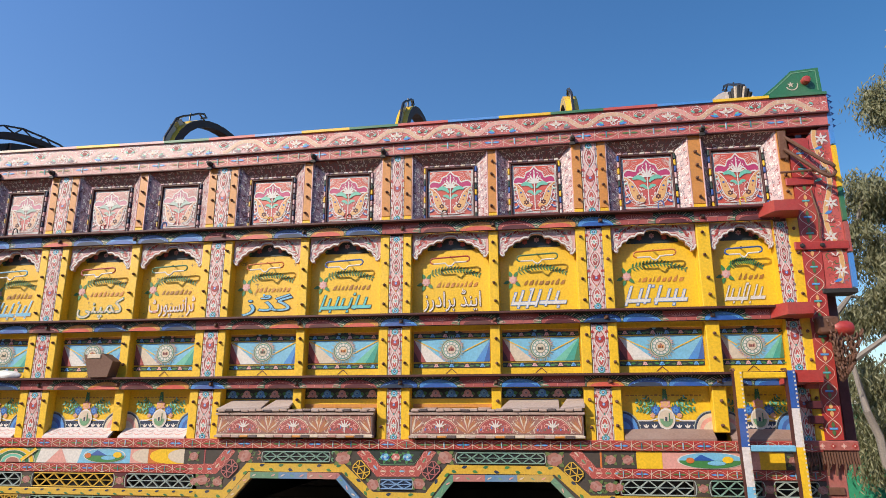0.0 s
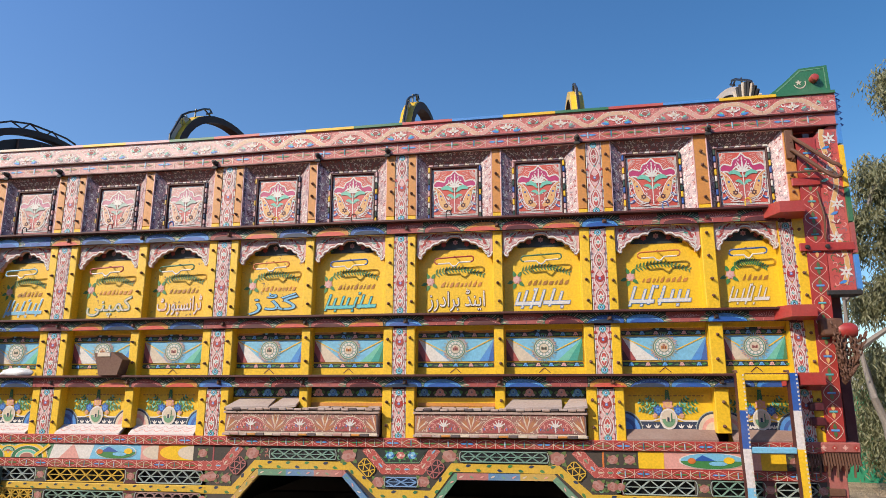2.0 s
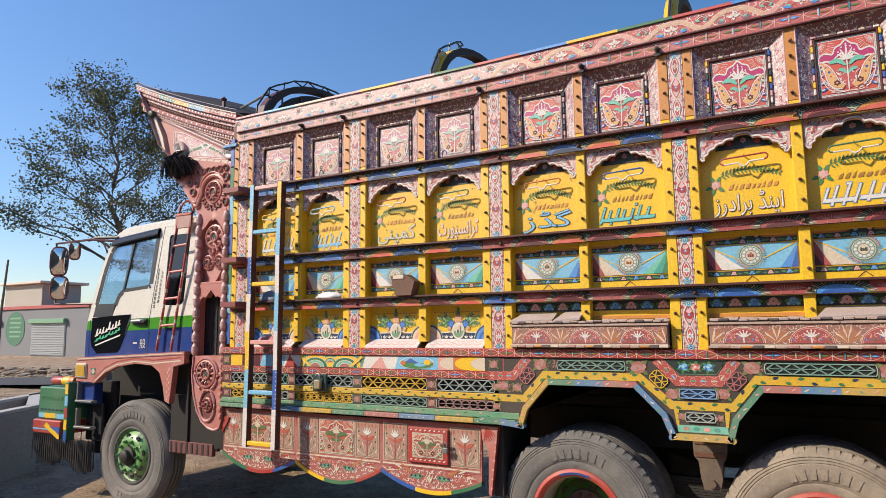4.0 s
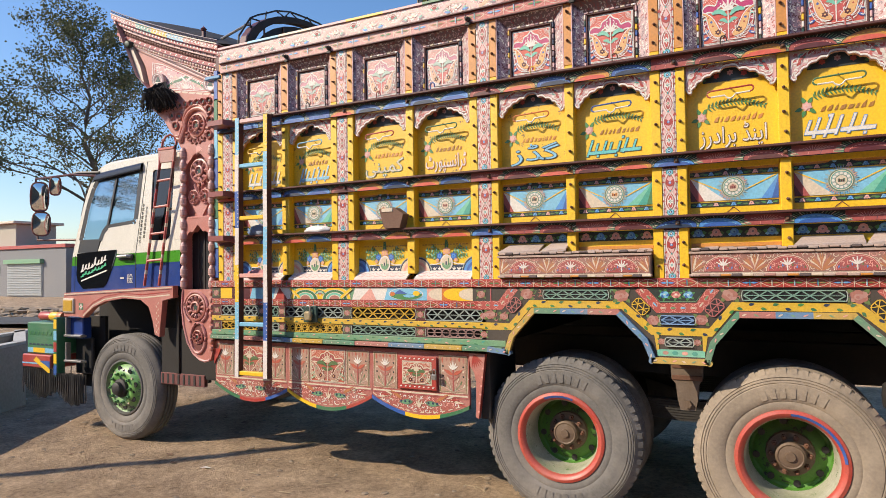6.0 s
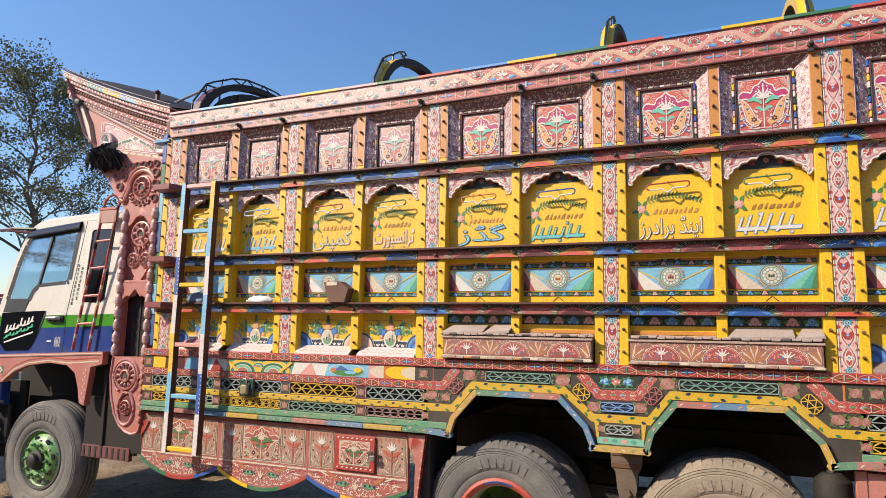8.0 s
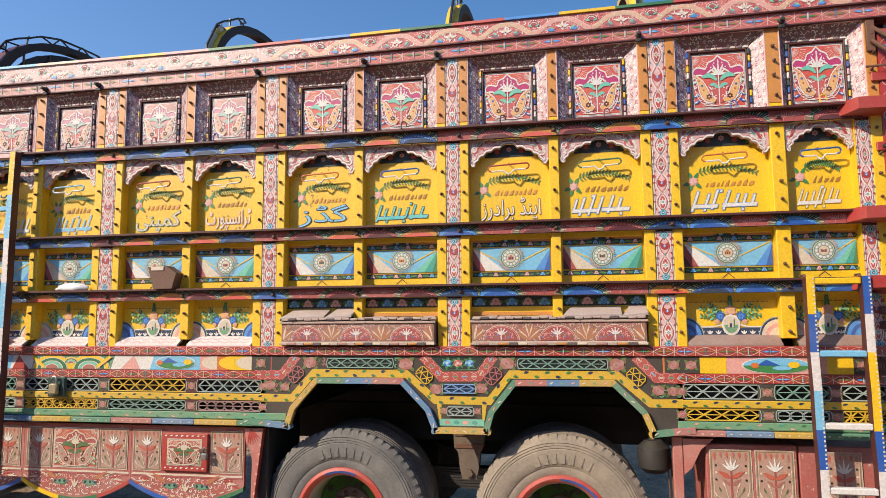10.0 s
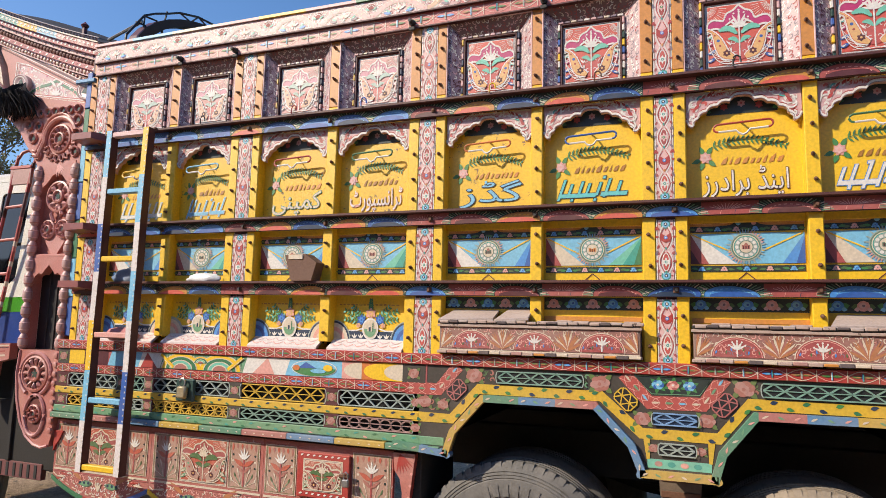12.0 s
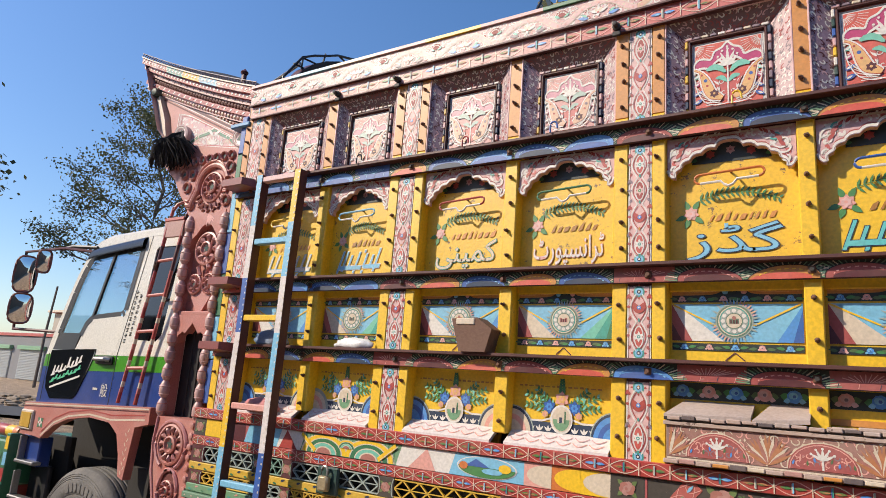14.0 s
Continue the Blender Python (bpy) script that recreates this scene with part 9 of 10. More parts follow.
    # black surround of the door window, with the dip towards the front
    outer = PILLAR_INNER[::-1] + [(-2.24, 1.868), (-1.93, 1.868), (-1.888, 1.99), (-1.853, 2.075), (-1.80, 2.114), (-1.40, 2.144), (-1.378, 2.17), (-1.342, 2.74), (-1.36, 2.748)]
    glass = [(-2.00, 2.600), (-2.05, 2.53), (-2.085, 2.44), (-2.122, 2.32), (-2.154, 2.155), (-2.180, 2.03), (-2.185, 1.995), (-1.918, 1.995), (-1.878, 2.09), (-1.815, 2.138), (-1.43, 2.166), (-1.41, 2.185), (-1.385, 2.655), (-1.70, 2.628)]
    t = Geo()
    for a, b in zip(glass, glass[1:] + glass[:1]):
        mx, mz = a[0] - b[0], a[1] - b[1]
        d = math.hypot(mx, mz)
        n = (-mz / d * 0.044, mx / d * 0.044)
        t.mesh([(p[0] + n[0] * f, cab_y(p[1]) - 0.004 + e, p[1] + n[1] * f) for p, f, e in ((a, -0.2, 0.004), (b, -0.2, 0.004), (b, 1.1, 0.0), (a, 1.1, 0.0))], [(0, 1, 2, 3)], BLACK)
    skin(t, [(-2.245, 1.87), (-1.932, 1.87), (-1.905, 2.0), (-2.20, 2.0)], BLACK, 0.02, -0.002)
    skin(t, [(-2.045, 2.60), (-2.035, 2.645), (-1.345, 2.745), (-1.365, 2.66), (-1.70, 2.63)][::-1], BLACK, 0.02, -0.001)
    skin(t, [(-1.815, 2.135), (-1.790, 2.138), (-1.712, 2.632), (-1.737, 2.630)], BLACK, 0.02, -0.004)
    part("window_trim", t, cab, "black rubber window trim")
    w = Geo()
    skin(w, glass, GLASS, 0.005, 0.012)
    o = part("door_window", w, cab, "tinted door window")
    o.visible_shadow = False
    w = Geo()
    skin(w, rear[::-1], MATS["black_glass"], 0.005, 0.010)
    part("rear_window", w, cab, "dark rear side window")
    w = Geo()
    ws = PILLAR_LINE[2:9]
    for p, q in zip(ws[:-1], ws[1:]):
        w.mesh([(p[0] - 0.02, cab_y(p[1]) + 0.06, p[1]), (p[0] - 0.05, 1.2, p[1]), (p[0] - 0.02, 2.30, p[1]), (q[0] - 0.02, 2.28, q[1]), (q[0] - 0.05, 1.2, q[1]), (q[0] - 0.02, cab_y(q[1]) + 0.06, q[1])], [(0, 1, 4, 5), (1, 2, 3, 4)], GLASS)
    o = part("windscreen", w, cab, "wide windscreen", True)
    o.visible_shadow = False
    # bulging visor over the door window
    v = Geo()
    n = 8
    rows = []
    for k in range(n + 1):
        f = k / n
        x0, zt, zb = lerp(-2.055, -1.345, f), lerp(2.690, 2.752, f ** 0.9), lerp(2.600, 2.668, f ** 0.8)
        yy = cab_y(zt)
        rows.append([(x0, yy - 0.002, zt), (x0 + 0.004, yy - 0.030, zt - 0.020), (x0 + 0.008, yy - 0.042, lerp(zt, zb, 0.7)), (x0 + 0.010, yy - 0.040, zb)])
    v.mesh([p for r in rows for p in r], [(4 * k + j, 4 * k + j + 1, 4 * k + j + 5, 4 * k + j + 4) for k in range(n) for j in range(3)], MATS["visor_black"])
    part("rain_visor", v, cab, "smoked black rain visor", True)
    lo = Geo()
    skin(lo, [(-2.255, 1.64), (-2.235, 1.57), (-2.15, 1.497), (-1.83, 1.513), (-1.785, 1.545), (-1.712, 1.676), (-1.632, 1.835), (-1.632, 1.888), (-1.93, 1.878), (-2.245, 1.862)], MATS["black_glass"], 0.006, -0.006)
    k = part("corner_window", lo, cab, "black lower corner window with a green and white mark")
    d = Geo()
    for q in range(8):
        x = -2.175 + 0.050 * q
        up = 0.0135 * q + (0.012 if q % 3 == 1 else 0.0)
        hh = (0.085, 0.060, 0.075, 0.050, 0.090, 0.062, 0.078, 0.066)[q]
        for z, h, m in ((1.665, hh, WHITE), (1.612, 0.044, MATS["mark_green"])):
            d.mesh([(x, 0.095, z + up), (x + 0.036, 0.095, z + 0.010 + up), (x + 0.046, 0.095, z + h + up), (x + 0.026, 0.095, z + h - 0.004 + up)], [(0, 1, 2, 3)], m)
            d.mesh([(x - 0.005, 0.0945, z + up), (x + 0.050, 0.0945, z + 0.014 + up), (x + 0.050, 0.0945, z + 0.026 + up), (x - 0.005, 0.0945, z + 0.013 + up)], [(0, 1, 2, 3)], m)
    d.mesh([(-2.17, 0.094, 1.570), (-1.77, 0.094, 1.675), (-1.77, 0.094, 1.691), (-2.17, 0.094, 1.586)], [(0, 1, 2, 3)], WHITE)
    part("mark", d, k, "slanted white and green mark")
    h = Geo()
    h.box(-1.585, -1.375, 0.086, 0.104, 1.782, 1.842, BLACK, 0.02)
    h.tube([(-1.565, 0.085, 1.812), (-1.55, 0.060, 1.818), (-1.42, 0.060, 1.820), (-1.40, 0.085, 1.815)], 0.016, STEEL, 8)
    part("door_handle", h, cab, "chrome door handle", True)
    for pts in ([(-1.360, 1.47), (-1.349, 1.85), (-1.329, 2.142), (-1.281, 2.752)], [(-2.29, 1.47), (-2.28, 1.84)]):
        s = Geo()
        for a, b in zip(pts[:-1], pts[1:]):
            skin(s, [(a[0] - 0.004, a[1]), (a[0] + 0.004, a[1]), (b[0] + 0.004, b[1]), (b[0] - 0.004, b[1])], BLACK, 0.01, -0.0015)
        part("door_gap", s, cab)
    tx = Geo()
    lettering(tx, "\u822C", -1.43, 1.60, 0.085, 0.095, 0.101, CABWHITE)
    part("door_lettering", tx, cab, "white lettering")
    tx = Geo()
    tx.rect(-1.575, -1.515, 1.596, 1.612, 0.099, CABWHITE)
    part("door_lettering", tx, cab, "white lettering")
    for col in range(2):
        tx = Geo()
        for q in range(10 - 2 * col):
            x, z = -1.318 + 0.055 * col + 0.018 * q / 10, 1.945 + 0.040 * q + 0.05 * col
            for e in range(3):
                tx.box(x, x + 0.026 - 0.008 * ((q + e) % 2), cab_y(z) - 0.003, cab_y(z) + 0.001, z + 0.010 * e, z + 0.010 * e + 0.005, BLACK, 0.0005)
        part("door_notes", tx, cab, "column of tiny unreadable black lettering")


def _cab_lining():
    g = Geo()
    g.box(-0.86, -0.78, 0.2, 2.2, 1.5, 2.70, INSIDE)
    g.box(-1.25, -0.95, 0.45, 0.95, 1.5, 2.28, INSIDE, 0.05)
    g.box(-1.60, -1.2, 0.45, 0.95, 1.5, 1.85, INSIDE, 0.04)
    g.box(-1.20, -1.10, 0.58, 0.84, 2.30, 2.50, INSIDE, 0.04)
    g.tube([(-1.78 + 0.10 * math.sin(a), 1.75 + 0.22 * math.cos(a), 2.10 + 0.19 * math.sin(a)) for a in [2 * math.pi * k / 16 for k in range(16)]], 0.014, BLACK, 6, True)
    g.box(-2.28, -2.0, 0.2, 2.2, 1.6, 1.96, INSIDE, 0.06)
    return g


build_cab()
# pink painted mudguard
g = Geo()
outl = [(-2.37, 1.215), (-2.14, 1.215), (-2.06, 1.205), (-2.00, 1.25), (-1.90, 1.315), (-1.72, 1.375), (-1.45, 1.41), (-1.20, 1.395), (-1.09, 1.33), (-1.035, 1.20), (-1.005, 1.07), (-0.945, 1.05), (-0.90, 1.39), (-0.76, 1.42), (-0.76, 1.53), (-2.37, 1.455)]
g.prism(outl, 0.04, 0.10, CARVED)
mg = part("mudguard", g, truck, "pink painted mudguard over the front wheel")
d = Geo()
edge = [(-2.06, 1.225), (-1.90, 1.335), (-1.72, 1.395), (-1.45, 1.43), (-1.18, 1.415), (-0.80, 1.445)]
d.stroke(edge, 0.012, 0.0385, CREAM)
d.stroke([(x, z + 0.03) for x, z in edge], 0.008, 0.0378, RED)
d.stroke([(-2.36, 1.44), (-0.77, 1.515)], 0.010, 0.0382, CREAM)
d.stroke([(-2.36, 1.425), (-0.77, 1.50)], 0.006, 0.0378, MAROON)
for k in range(10):
    d.petal(-0.97 + 0.006 * (k % 2), 1.08 + 0.03 * k, 60 if k % 2 else 120, 0.035, 0.010, 0.0385, CREAM, 4)
d.flower(-2.09, 1.32, 0.05, 0.0378, GREEN, WHITE, 4, 45)
d.flower(-2.09, 1.32, 0.03, 0.037, WHITE, RED, 4, 0)
part("painting", d, mg, "white lines and a green flower")
d = Geo()
d.box(-2.37, -2.19, 0.022, 0.05, 1.25, 1.40, CREAM, 0.015)
d.box(-2.355, -2.205, 0.016, 0.03, 1.268, 1.382, paint("amber_lens", (0.55, 0.33, 0.05), 0.2, 0.2), 0.012)
part("corner_lamp", d, mg, "yellowed corner lamp")
g = Geo()
g.box(-2.42, -2.15, 0.10, 0.20, 0.98, 1.20, CABBLUE, 0.01)
g.box(-2.42, -2.15, 0.20, 0.24, 0.60, 0.98, BLACK, 0.01)
st = part("step_box", g, truck, "dark blue step box behind the bumper")
for z in (0.74, 1.0):
    d = Geo()
    d.box(-2.38, -2.10, 0.04, 0.11, z, z + 0.025, STEEL, 0.006)
    d.box(-2.37, -2.345, 0.05, 0.10, z, z + 0.20, STEEL, 0.004)
    part("step", d, st, "worn steel step")
# bumper
g = Geo()
g.box(-3.02, -2.50, 0.05, 2.37, 0.80, 1.14, GREEN, 0.012)
g.box(-3.06, -2.56, 0.02, 2.40, 0.66, 0.80, RED, 0.01)
g.box(-2.53, -2.47, 0.03, 0.12, 0.58, 1.20, GREEN, 0.006)
bp = part("bumper", g, truck, "green painted steel bumper")
d = Geo()
y = 0.046
d.rect(-3.0, -2.55, 0.82, 0.87, y - 0.001, SKYBLUE)
d.rect(-2.9, -2.7, 0.82, 0.87, y - 0.002, YELLOW)
for q in range(6):
    d.rect(-2.97 + 0.07 * q, -2.93 + 0.07 * q, 0.90, 0.915, y - 0.002, NAVY)
    d.petal(-2.97 + 0.07 * q, 1.0, 60, 0.06, 0.02, y - 0.001, LEAF, 4)
d.rect(-3.05, -2.57, 0.70, 0.715, 0.017, SKYBLUE)
d.flat([(-2.85, 0.74), (-2.60, 0.62), (-2.57, 0.62), (-2.57, 0.66), (-2.80, 0.78)], 0.016, YELLOW)
d.flat([(-2.75, 0.74), (-2.57, 0.665), (-2.57, 0.74)], 0.0155, BLUE)
for z, m in ((0.60, BLUE), (0.72, YELLOW), (0.84, RED), (0.96, SKYBLUE), (1.08, YELLOW)):
    d.rect(-2.525, -2.475, z, z + 0.10, 0.028, m)
part("painting", d, bp, "coloured bars and leaves")
d = Geo()
for a, b, m in ((-2.90, -2.72, RED), (-2.72, -2.60, YELLOW), (-2.60, -2.52, ORANGE)):
    d.lathe([(0.045, a), (0.048, a + 0.01), (0.048, b - 0.01), (0.045, b)], (0, 0.14, 1.20), m, 16, "x")
part("bumper_roll", d, bp, "red and yellow striped roll", True)
fr = Geo()
for q in range(182):
    if q < 156:
        x, yy = -3.03 + 0.0061 * q, (0.03, 0.06, 0.09)[q % 3]
    else:
        x, yy = -3.05, 0.03 + 0.09 * (q - 156)
    l = 0.17 + 0.13 * abs(math.sin(q * 0.035)) + 0.03 * ((q * 7) % 5) / 5
    z = 0.66 if x < -2.52 else 0.62
    fr.tube([(x, yy, z), (x + 0.012 * math.sin(q), yy, z - l * 0.5), (x, yy, z - l)], (0.004, 0.0055, 0.004), CHASSIS, 5)
part("chain_fringe", fr, bp, "fringe of rusty chains", True)


# mirrors
def build_mirror(x, z, w, h):
    g = Geo()
    vs, n = [], 20
    for k in range(n):
        a = 2 * math.pi * k / n
        s = lambda v: math.copysign(abs(v) ** 0.6, v)
        vs.append((s(math.cos(a)) * w / 2, s(math.sin(a)) * h / 2))
    rot = Matrix.Rotation(radians(-25), 3, "Z") @ Matrix.Rotation(radians(5.0), 3, "Y")
    put = lambda u, v, d: tuple(Vector((x, 0.03, z)) + rot @ Vector((d, -u, v)))
    ring = lambda s, d: [put(u * s, v * s, d) for u, v in vs]
    allv = ring(1, 0.0) + ring(1.02, -0.04) + ring(0.75, -0.09)
    g.mesh(allv, [(i, (i + 1) % n, n + (i + 1) % n, n + i) for i in range(n)] + [(n + i, n + (i + 1) % n, 2 * n + (i + 1) % n, 2 * n + i) for i in range(n)] + [tuple(range(2 * n, 3 * n))], BLACK)
    rim = ring(1.0, 0.002)
    g.tube(rim, 0.009, paint("red_brown_mirror_rim", (0.22, 0.05, 0.03), 0.4, 0.3), 6, True)
    m = part("wing_mirror", g, cab, "rounded wing mirror in a black housing", True)
    f = Geo()
    rad = 0.62
    dome = lambda q: 0.002 + (q * q - 1.0) * -(0.5 * w * h) ** 1.0 / (2 * rad)
    vs2, fs = [put(0, 0, dome(0.0))], []
    steps = (0.25, 0.5, 0.75, 0.95)
    for q in steps:
        vs2 += ring(q, dome(q))
    fs = [(0, 1 + i, 1 + (i + 1) % n) for i in range(n)]
    for j in range(len(steps) - 1):
        fs += [(1 + j * n + i, 1 + (j + 1) * n + i, 1 + (j + 1) * n + (i + 1) % n, 1 + j * n + (i + 1) % n) for i in range(n)]
    f.mesh(vs2, fs, MIRROR)
    part("mirror_glass", f, m, "convex mirror glass", True)


build_mirror(-2.77, 2.48, 0.165, 0.31)
build_mirror(-2.74, 2.19, 0.165, 0.25)
build_mirror(-2.50, 2.58, 0.10, 0.19)
g = Geo()
g.tube([(-1.98, 0.18, 2.66), (-2.3, 0.08, 2.69), (-2.85, 0.04, 2.68), (-2.86, 0.05, 2.30), (-2.83, 0.05, 2.02), (-2.29, 0.13, 2.01)], 0.013, MAROON, 7)
g.tube([(-2.0, 0.18, 2.70), (-2.25, 0.12, 2.71), (-2.38, 0.10, 2.69)], 0.016, BLACK, 6)
part("mirror_arm", g, cab, "thin red mirror arm", True)
# red roof ladder on the cab
lad = Geo()
LADDERPINK = paint("ladder_rose_paint", (0.50, 0.12, 0.10), 0.45, 0.3, chips=0.15, chip=(0.5, 0.35, 0.3))
for a, b in ((-1.17, -0.98), (-0.97, -0.80)):
    p0, p1 = Vector((a, 0.06, 1.53)), Vector((b, 0.11, 2.86))
    for k in range(36):
        lad.tube([p0.lerp(p1, k / 36), p0.lerp(p1, (k + 1) / 36)], 0.0135, (RED, RED, LADDERPINK, CREAM)[k % 4] if k < 20 else (RED, MAROON)[(k // 5) % 2], 7)
for k, m in ((0.179, LADDERPINK), (0.371, LADDERPINK), (0.563, LADDERPINK), (0.751, LADDERPINK)):
    lad.tube([(lerp(-1.17, -0.98, k), lerp(0.06, 0.11, k), lerp(1.53, 2.86, k)), (lerp(-0.97, -0.80, k), lerp(0.06, 0.11, k), lerp(1.53, 2.86, k) + 0.01)], 0.012, m, 7)
for a in (-1.0, -0.81):
    lad.tube([(a + 0.02, 0.11, 2.86), (a + 0.03, 0.115, 2.93)], 0.012, RED, 7)
lad.tube([(-0.97, 0.115, 2.91), (-0.955, 0.13, 2.955), (-0.92, 0.15, 2.975), (-0.88, 0.17, 2.955), (-0.865, 0.18, 2.89)], 0.012, RED, 7)
lad.box(-1.02, -0.80, 0.095, 0.115, 2.70, 2.82, MIDROSE, 0.004)
lad.box(-1.02, -0.80, 0.090, 0.115, 2.82, 2.845, LADDERPINK, 0.004)
cl = part("roof_ladder", lad, cab, "narrow red ladder hooked over the cab roof", True)

# ---------- ladders on the side ----------


def build_ladder(x0, x1, zt, zb, yt, yb, rungs, label, seq):
    t = thing("ladder", label, "ladder", "ladders on the truck", (x0, yb, zb))
    off = Vector((x0, yb, zb))
    n = 7
    for sd, x in enumerate((x0, x1)):
        g = Geo()
        for k in range(n):
            za, zc = lerp(zb, zt, k / n), lerp(zb, zt, (k + 1) / n)
            ya, yc = lerp(yb, yt, k / n), lerp(yb, yt, (k + 1) / n)
            w = 0.021
            ja, jc = ((k * 37) % 5 - 2) * 0.0012, (((k + 1) * 37) % 5 - 2) * 0.0012
            m = seq[(k + sd * 3) % len(seq)]
            vs = [(x - w + ja, ya, za), (x + w + ja, ya, za), (x + w + ja, ya + 0.055, za), (x - w + ja, ya + 0.055, za), (x - w + jc, yc, zc), (x + w + jc, yc, zc), (x + w + jc, yc + 0.055, zc), (x - w + jc, yc + 0.055, zc)]
            vs = [Vector(v) - off for v in vs]
            g.mesh(vs, [(0, 1, 5, 4)], m)
            g.mesh(vs, [(1, 2, 6, 5), (3, 0, 4, 7), (2, 3, 7, 6)], FLANGE)
            for q in range(9):
                zz = lerp(za, zc, (q + 0.5) / 9) - off.z
                yy = lerp(ya, yc, (q + 0.5) / 9) - off.y
                g.rect(x + 0.010 - off.x, x + 0.019 - off.x, zz - 0.005, zz + 0.005, yy - 0.002, (WHITE, CREAM)[q % 2])
            if k in (0, n - 1):
                g.mesh(vs, [(0, 3, 2, 1)] if k == 0 else [(4, 5, 6, 7)], m)
        part("side_rail", g, t, "side rail painted in blue, yellow and white")
    for z, m in rungs:
        g = Geo()
        y = lerp(yb, yt, (z - zb) / (zt - zb))
        g.box(x0 + 0.021 - off.x, x1 - 0.021 - off.x, y + 0.004 - off.y, y + 0.045 - off.y, z - 0.017 - off.z, z + 0.017 - off.z, m, 0.005)
        part("rung", g, t)
    g = Geo()
    for x in (x0, x1):
        g.tube([Vector((x, yt + 0.05, zt - 0.03)) - off, Vector((x, yt + 0.075, zt + 0.012)) - off, Vector((x, -0.09, zt + 0.012)) - off], 0.008, RUST, 6)
    part("ladder_hook", g, t, "rusty hanging hooks", True)
    return t


build_ladder(0.295, 0.597, 2.918, 0.80, -0.215, -0.235, ((2.89, BLUSH), (2.52, SKYBLUE), (2.09, YELLOW), (1.62, ROSE), (1.225, SKYBLUE), (0.83, YELLOW)), "wooden ladder in worn bright paint hooked on the rails", (CHALK, SKYBLUE, YELLOW, CHALK, BLUE, CHALK, SKYBLUE))
build_ladder(5.615, 5.89, 1.955, 0.55, -0.215, -0.245, ((1.93, YELLOW), (1.545, SKYBLUE), (1.17, WHITE), (0.845, WHITE)), "short painted ladder hanging near the tail", (YELLOW, CHALK, BLUE, SKYBLUE, CHALK, BLUE, YELLOW))

# ---------- loose things on the rails ----------
ck = thing("wheel_chock", "brown wooden wheel chock resting on a rail", "chock", at=(1.725, -0.092, Z_R3 + 0.007))
WOODBROWN = paint("brown_worn_wood", (0.15, 0.075, 0.048), 0.75, 0.5, (0.24, 0.16, 0.12), bump=0.5, chips=0.1)
g = Geo()
g.mesh([(-0.055, -0.06, 0), (0.075, -0.06, 0), (0.105, -0.06, 0.10), (0.03, -0.06, 0.15), (-0.10, -0.06, 0.145), (-0.055, 0.03, 0), (0.075, 0.03, 0), (0.105, 0.03, 0.10), (0.03, 0.03, 0.15), (-0.10, 0.03, 0.145)], [(0, 1, 2, 3, 4), (9, 8, 7, 6, 5), (0, 5, 6, 1), (1, 6, 7, 2), (2, 7, 8, 3), (3, 8, 9, 4), (4, 9, 5, 0)], WOODBROWN)
part("body", g, ck)
g = Geo()
g.box(-0.075, 0.02, -0.066, -0.055, 0.118, 0.146, CREAM, 0.004)
part("worn_edge", g, ck, "pale worn edge")


def crumple(name, label, cat, x, z, w, d, h, mat, seed):
    """A soft crumpled bundle resting on a ledge."""
    r = random.Random(seed)
    bm = bmesh.new()
    bmesh.ops.create_icosphere(bm, subdivisions=3, radius=1)
    for v in bm.verts:
        k = 1 + 0.28 * noise.noise(v.co * 2.3 + Vector((seed, 0, 0))) + 0.14 * noise.noise(v.co * 6.0)
        v.co = Vector((v.co.x * w / 2 * k, v.co.y * d / 2 * k, max(-0.45, v.co.z) * h * 0.65 * k + h * 0.30))
    me = bpy.data.meshes.new(name)
    bm.to_mesh(me)
    bm.free()
    me.materials.append(mat)
    me.shade_smooth()
    o = new(name, me)
    o.location = (x, -0.085, z)
    return tagged(o, label, cat)


crumple("plastic_bag", "crumpled white plastic bag on the lower rail", "bag", 1.01, Z_R3 + 0.007, 0.24, 0.07, 0.055, paint("thin_white_plastic", (0.70, 0.70, 0.70), 0.35, 0.2), 3)
crumple("rag_bundle", "blue and grey rag bundle on the rail", "rag", 0.42, Z_R3 + 0.007, 0.24, 0.09, 0.09, paint("blue_grey_cloth", (0.13, 0.19, 0.30), 0.9, 0.5, (0.5, 0.48, 0.46), scale=20), 5)
crumple("rag", "pink rag lying on the shelf", "rag", 0.40, 1.60, 0.26, 0.09, 0.07, paint("pink_cloth", (0.52, 0.20, 0.20), 0.9, 0.5, (0.6, 0.45, 0.4), scale=20), 9)
hp = Geo()
hp.box(0.885, 1.02, YS - 0.035, YS - 0.012, 1.245, 1.375, DARKGREEN, 0.008)
hasp = part("hasp_plate", hp, truck, "green hasp plate on the skirt")
hp = Geo()
hp.tube([(0.935, YS - 0.055, 1.33), (0.935, YS - 0.055, 1.365), (0.945, YS - 0.055, 1.38), (0.96, YS - 0.055, 1.38), (0.97, YS - 0.055, 1.365), (0.97, YS - 0.055, 1.33)], 0.006, STEEL, 7)
hp.box(0.92, 0.985, YS - 0.07, YS - 0.036, 1.265, 1.335, paint("old_brass", (0.45, 0.36, 0.22), 0.4, 0.4, metal=0.6), 0.008)
part("padlock", hp, hasp, "worn brass padlock", True)

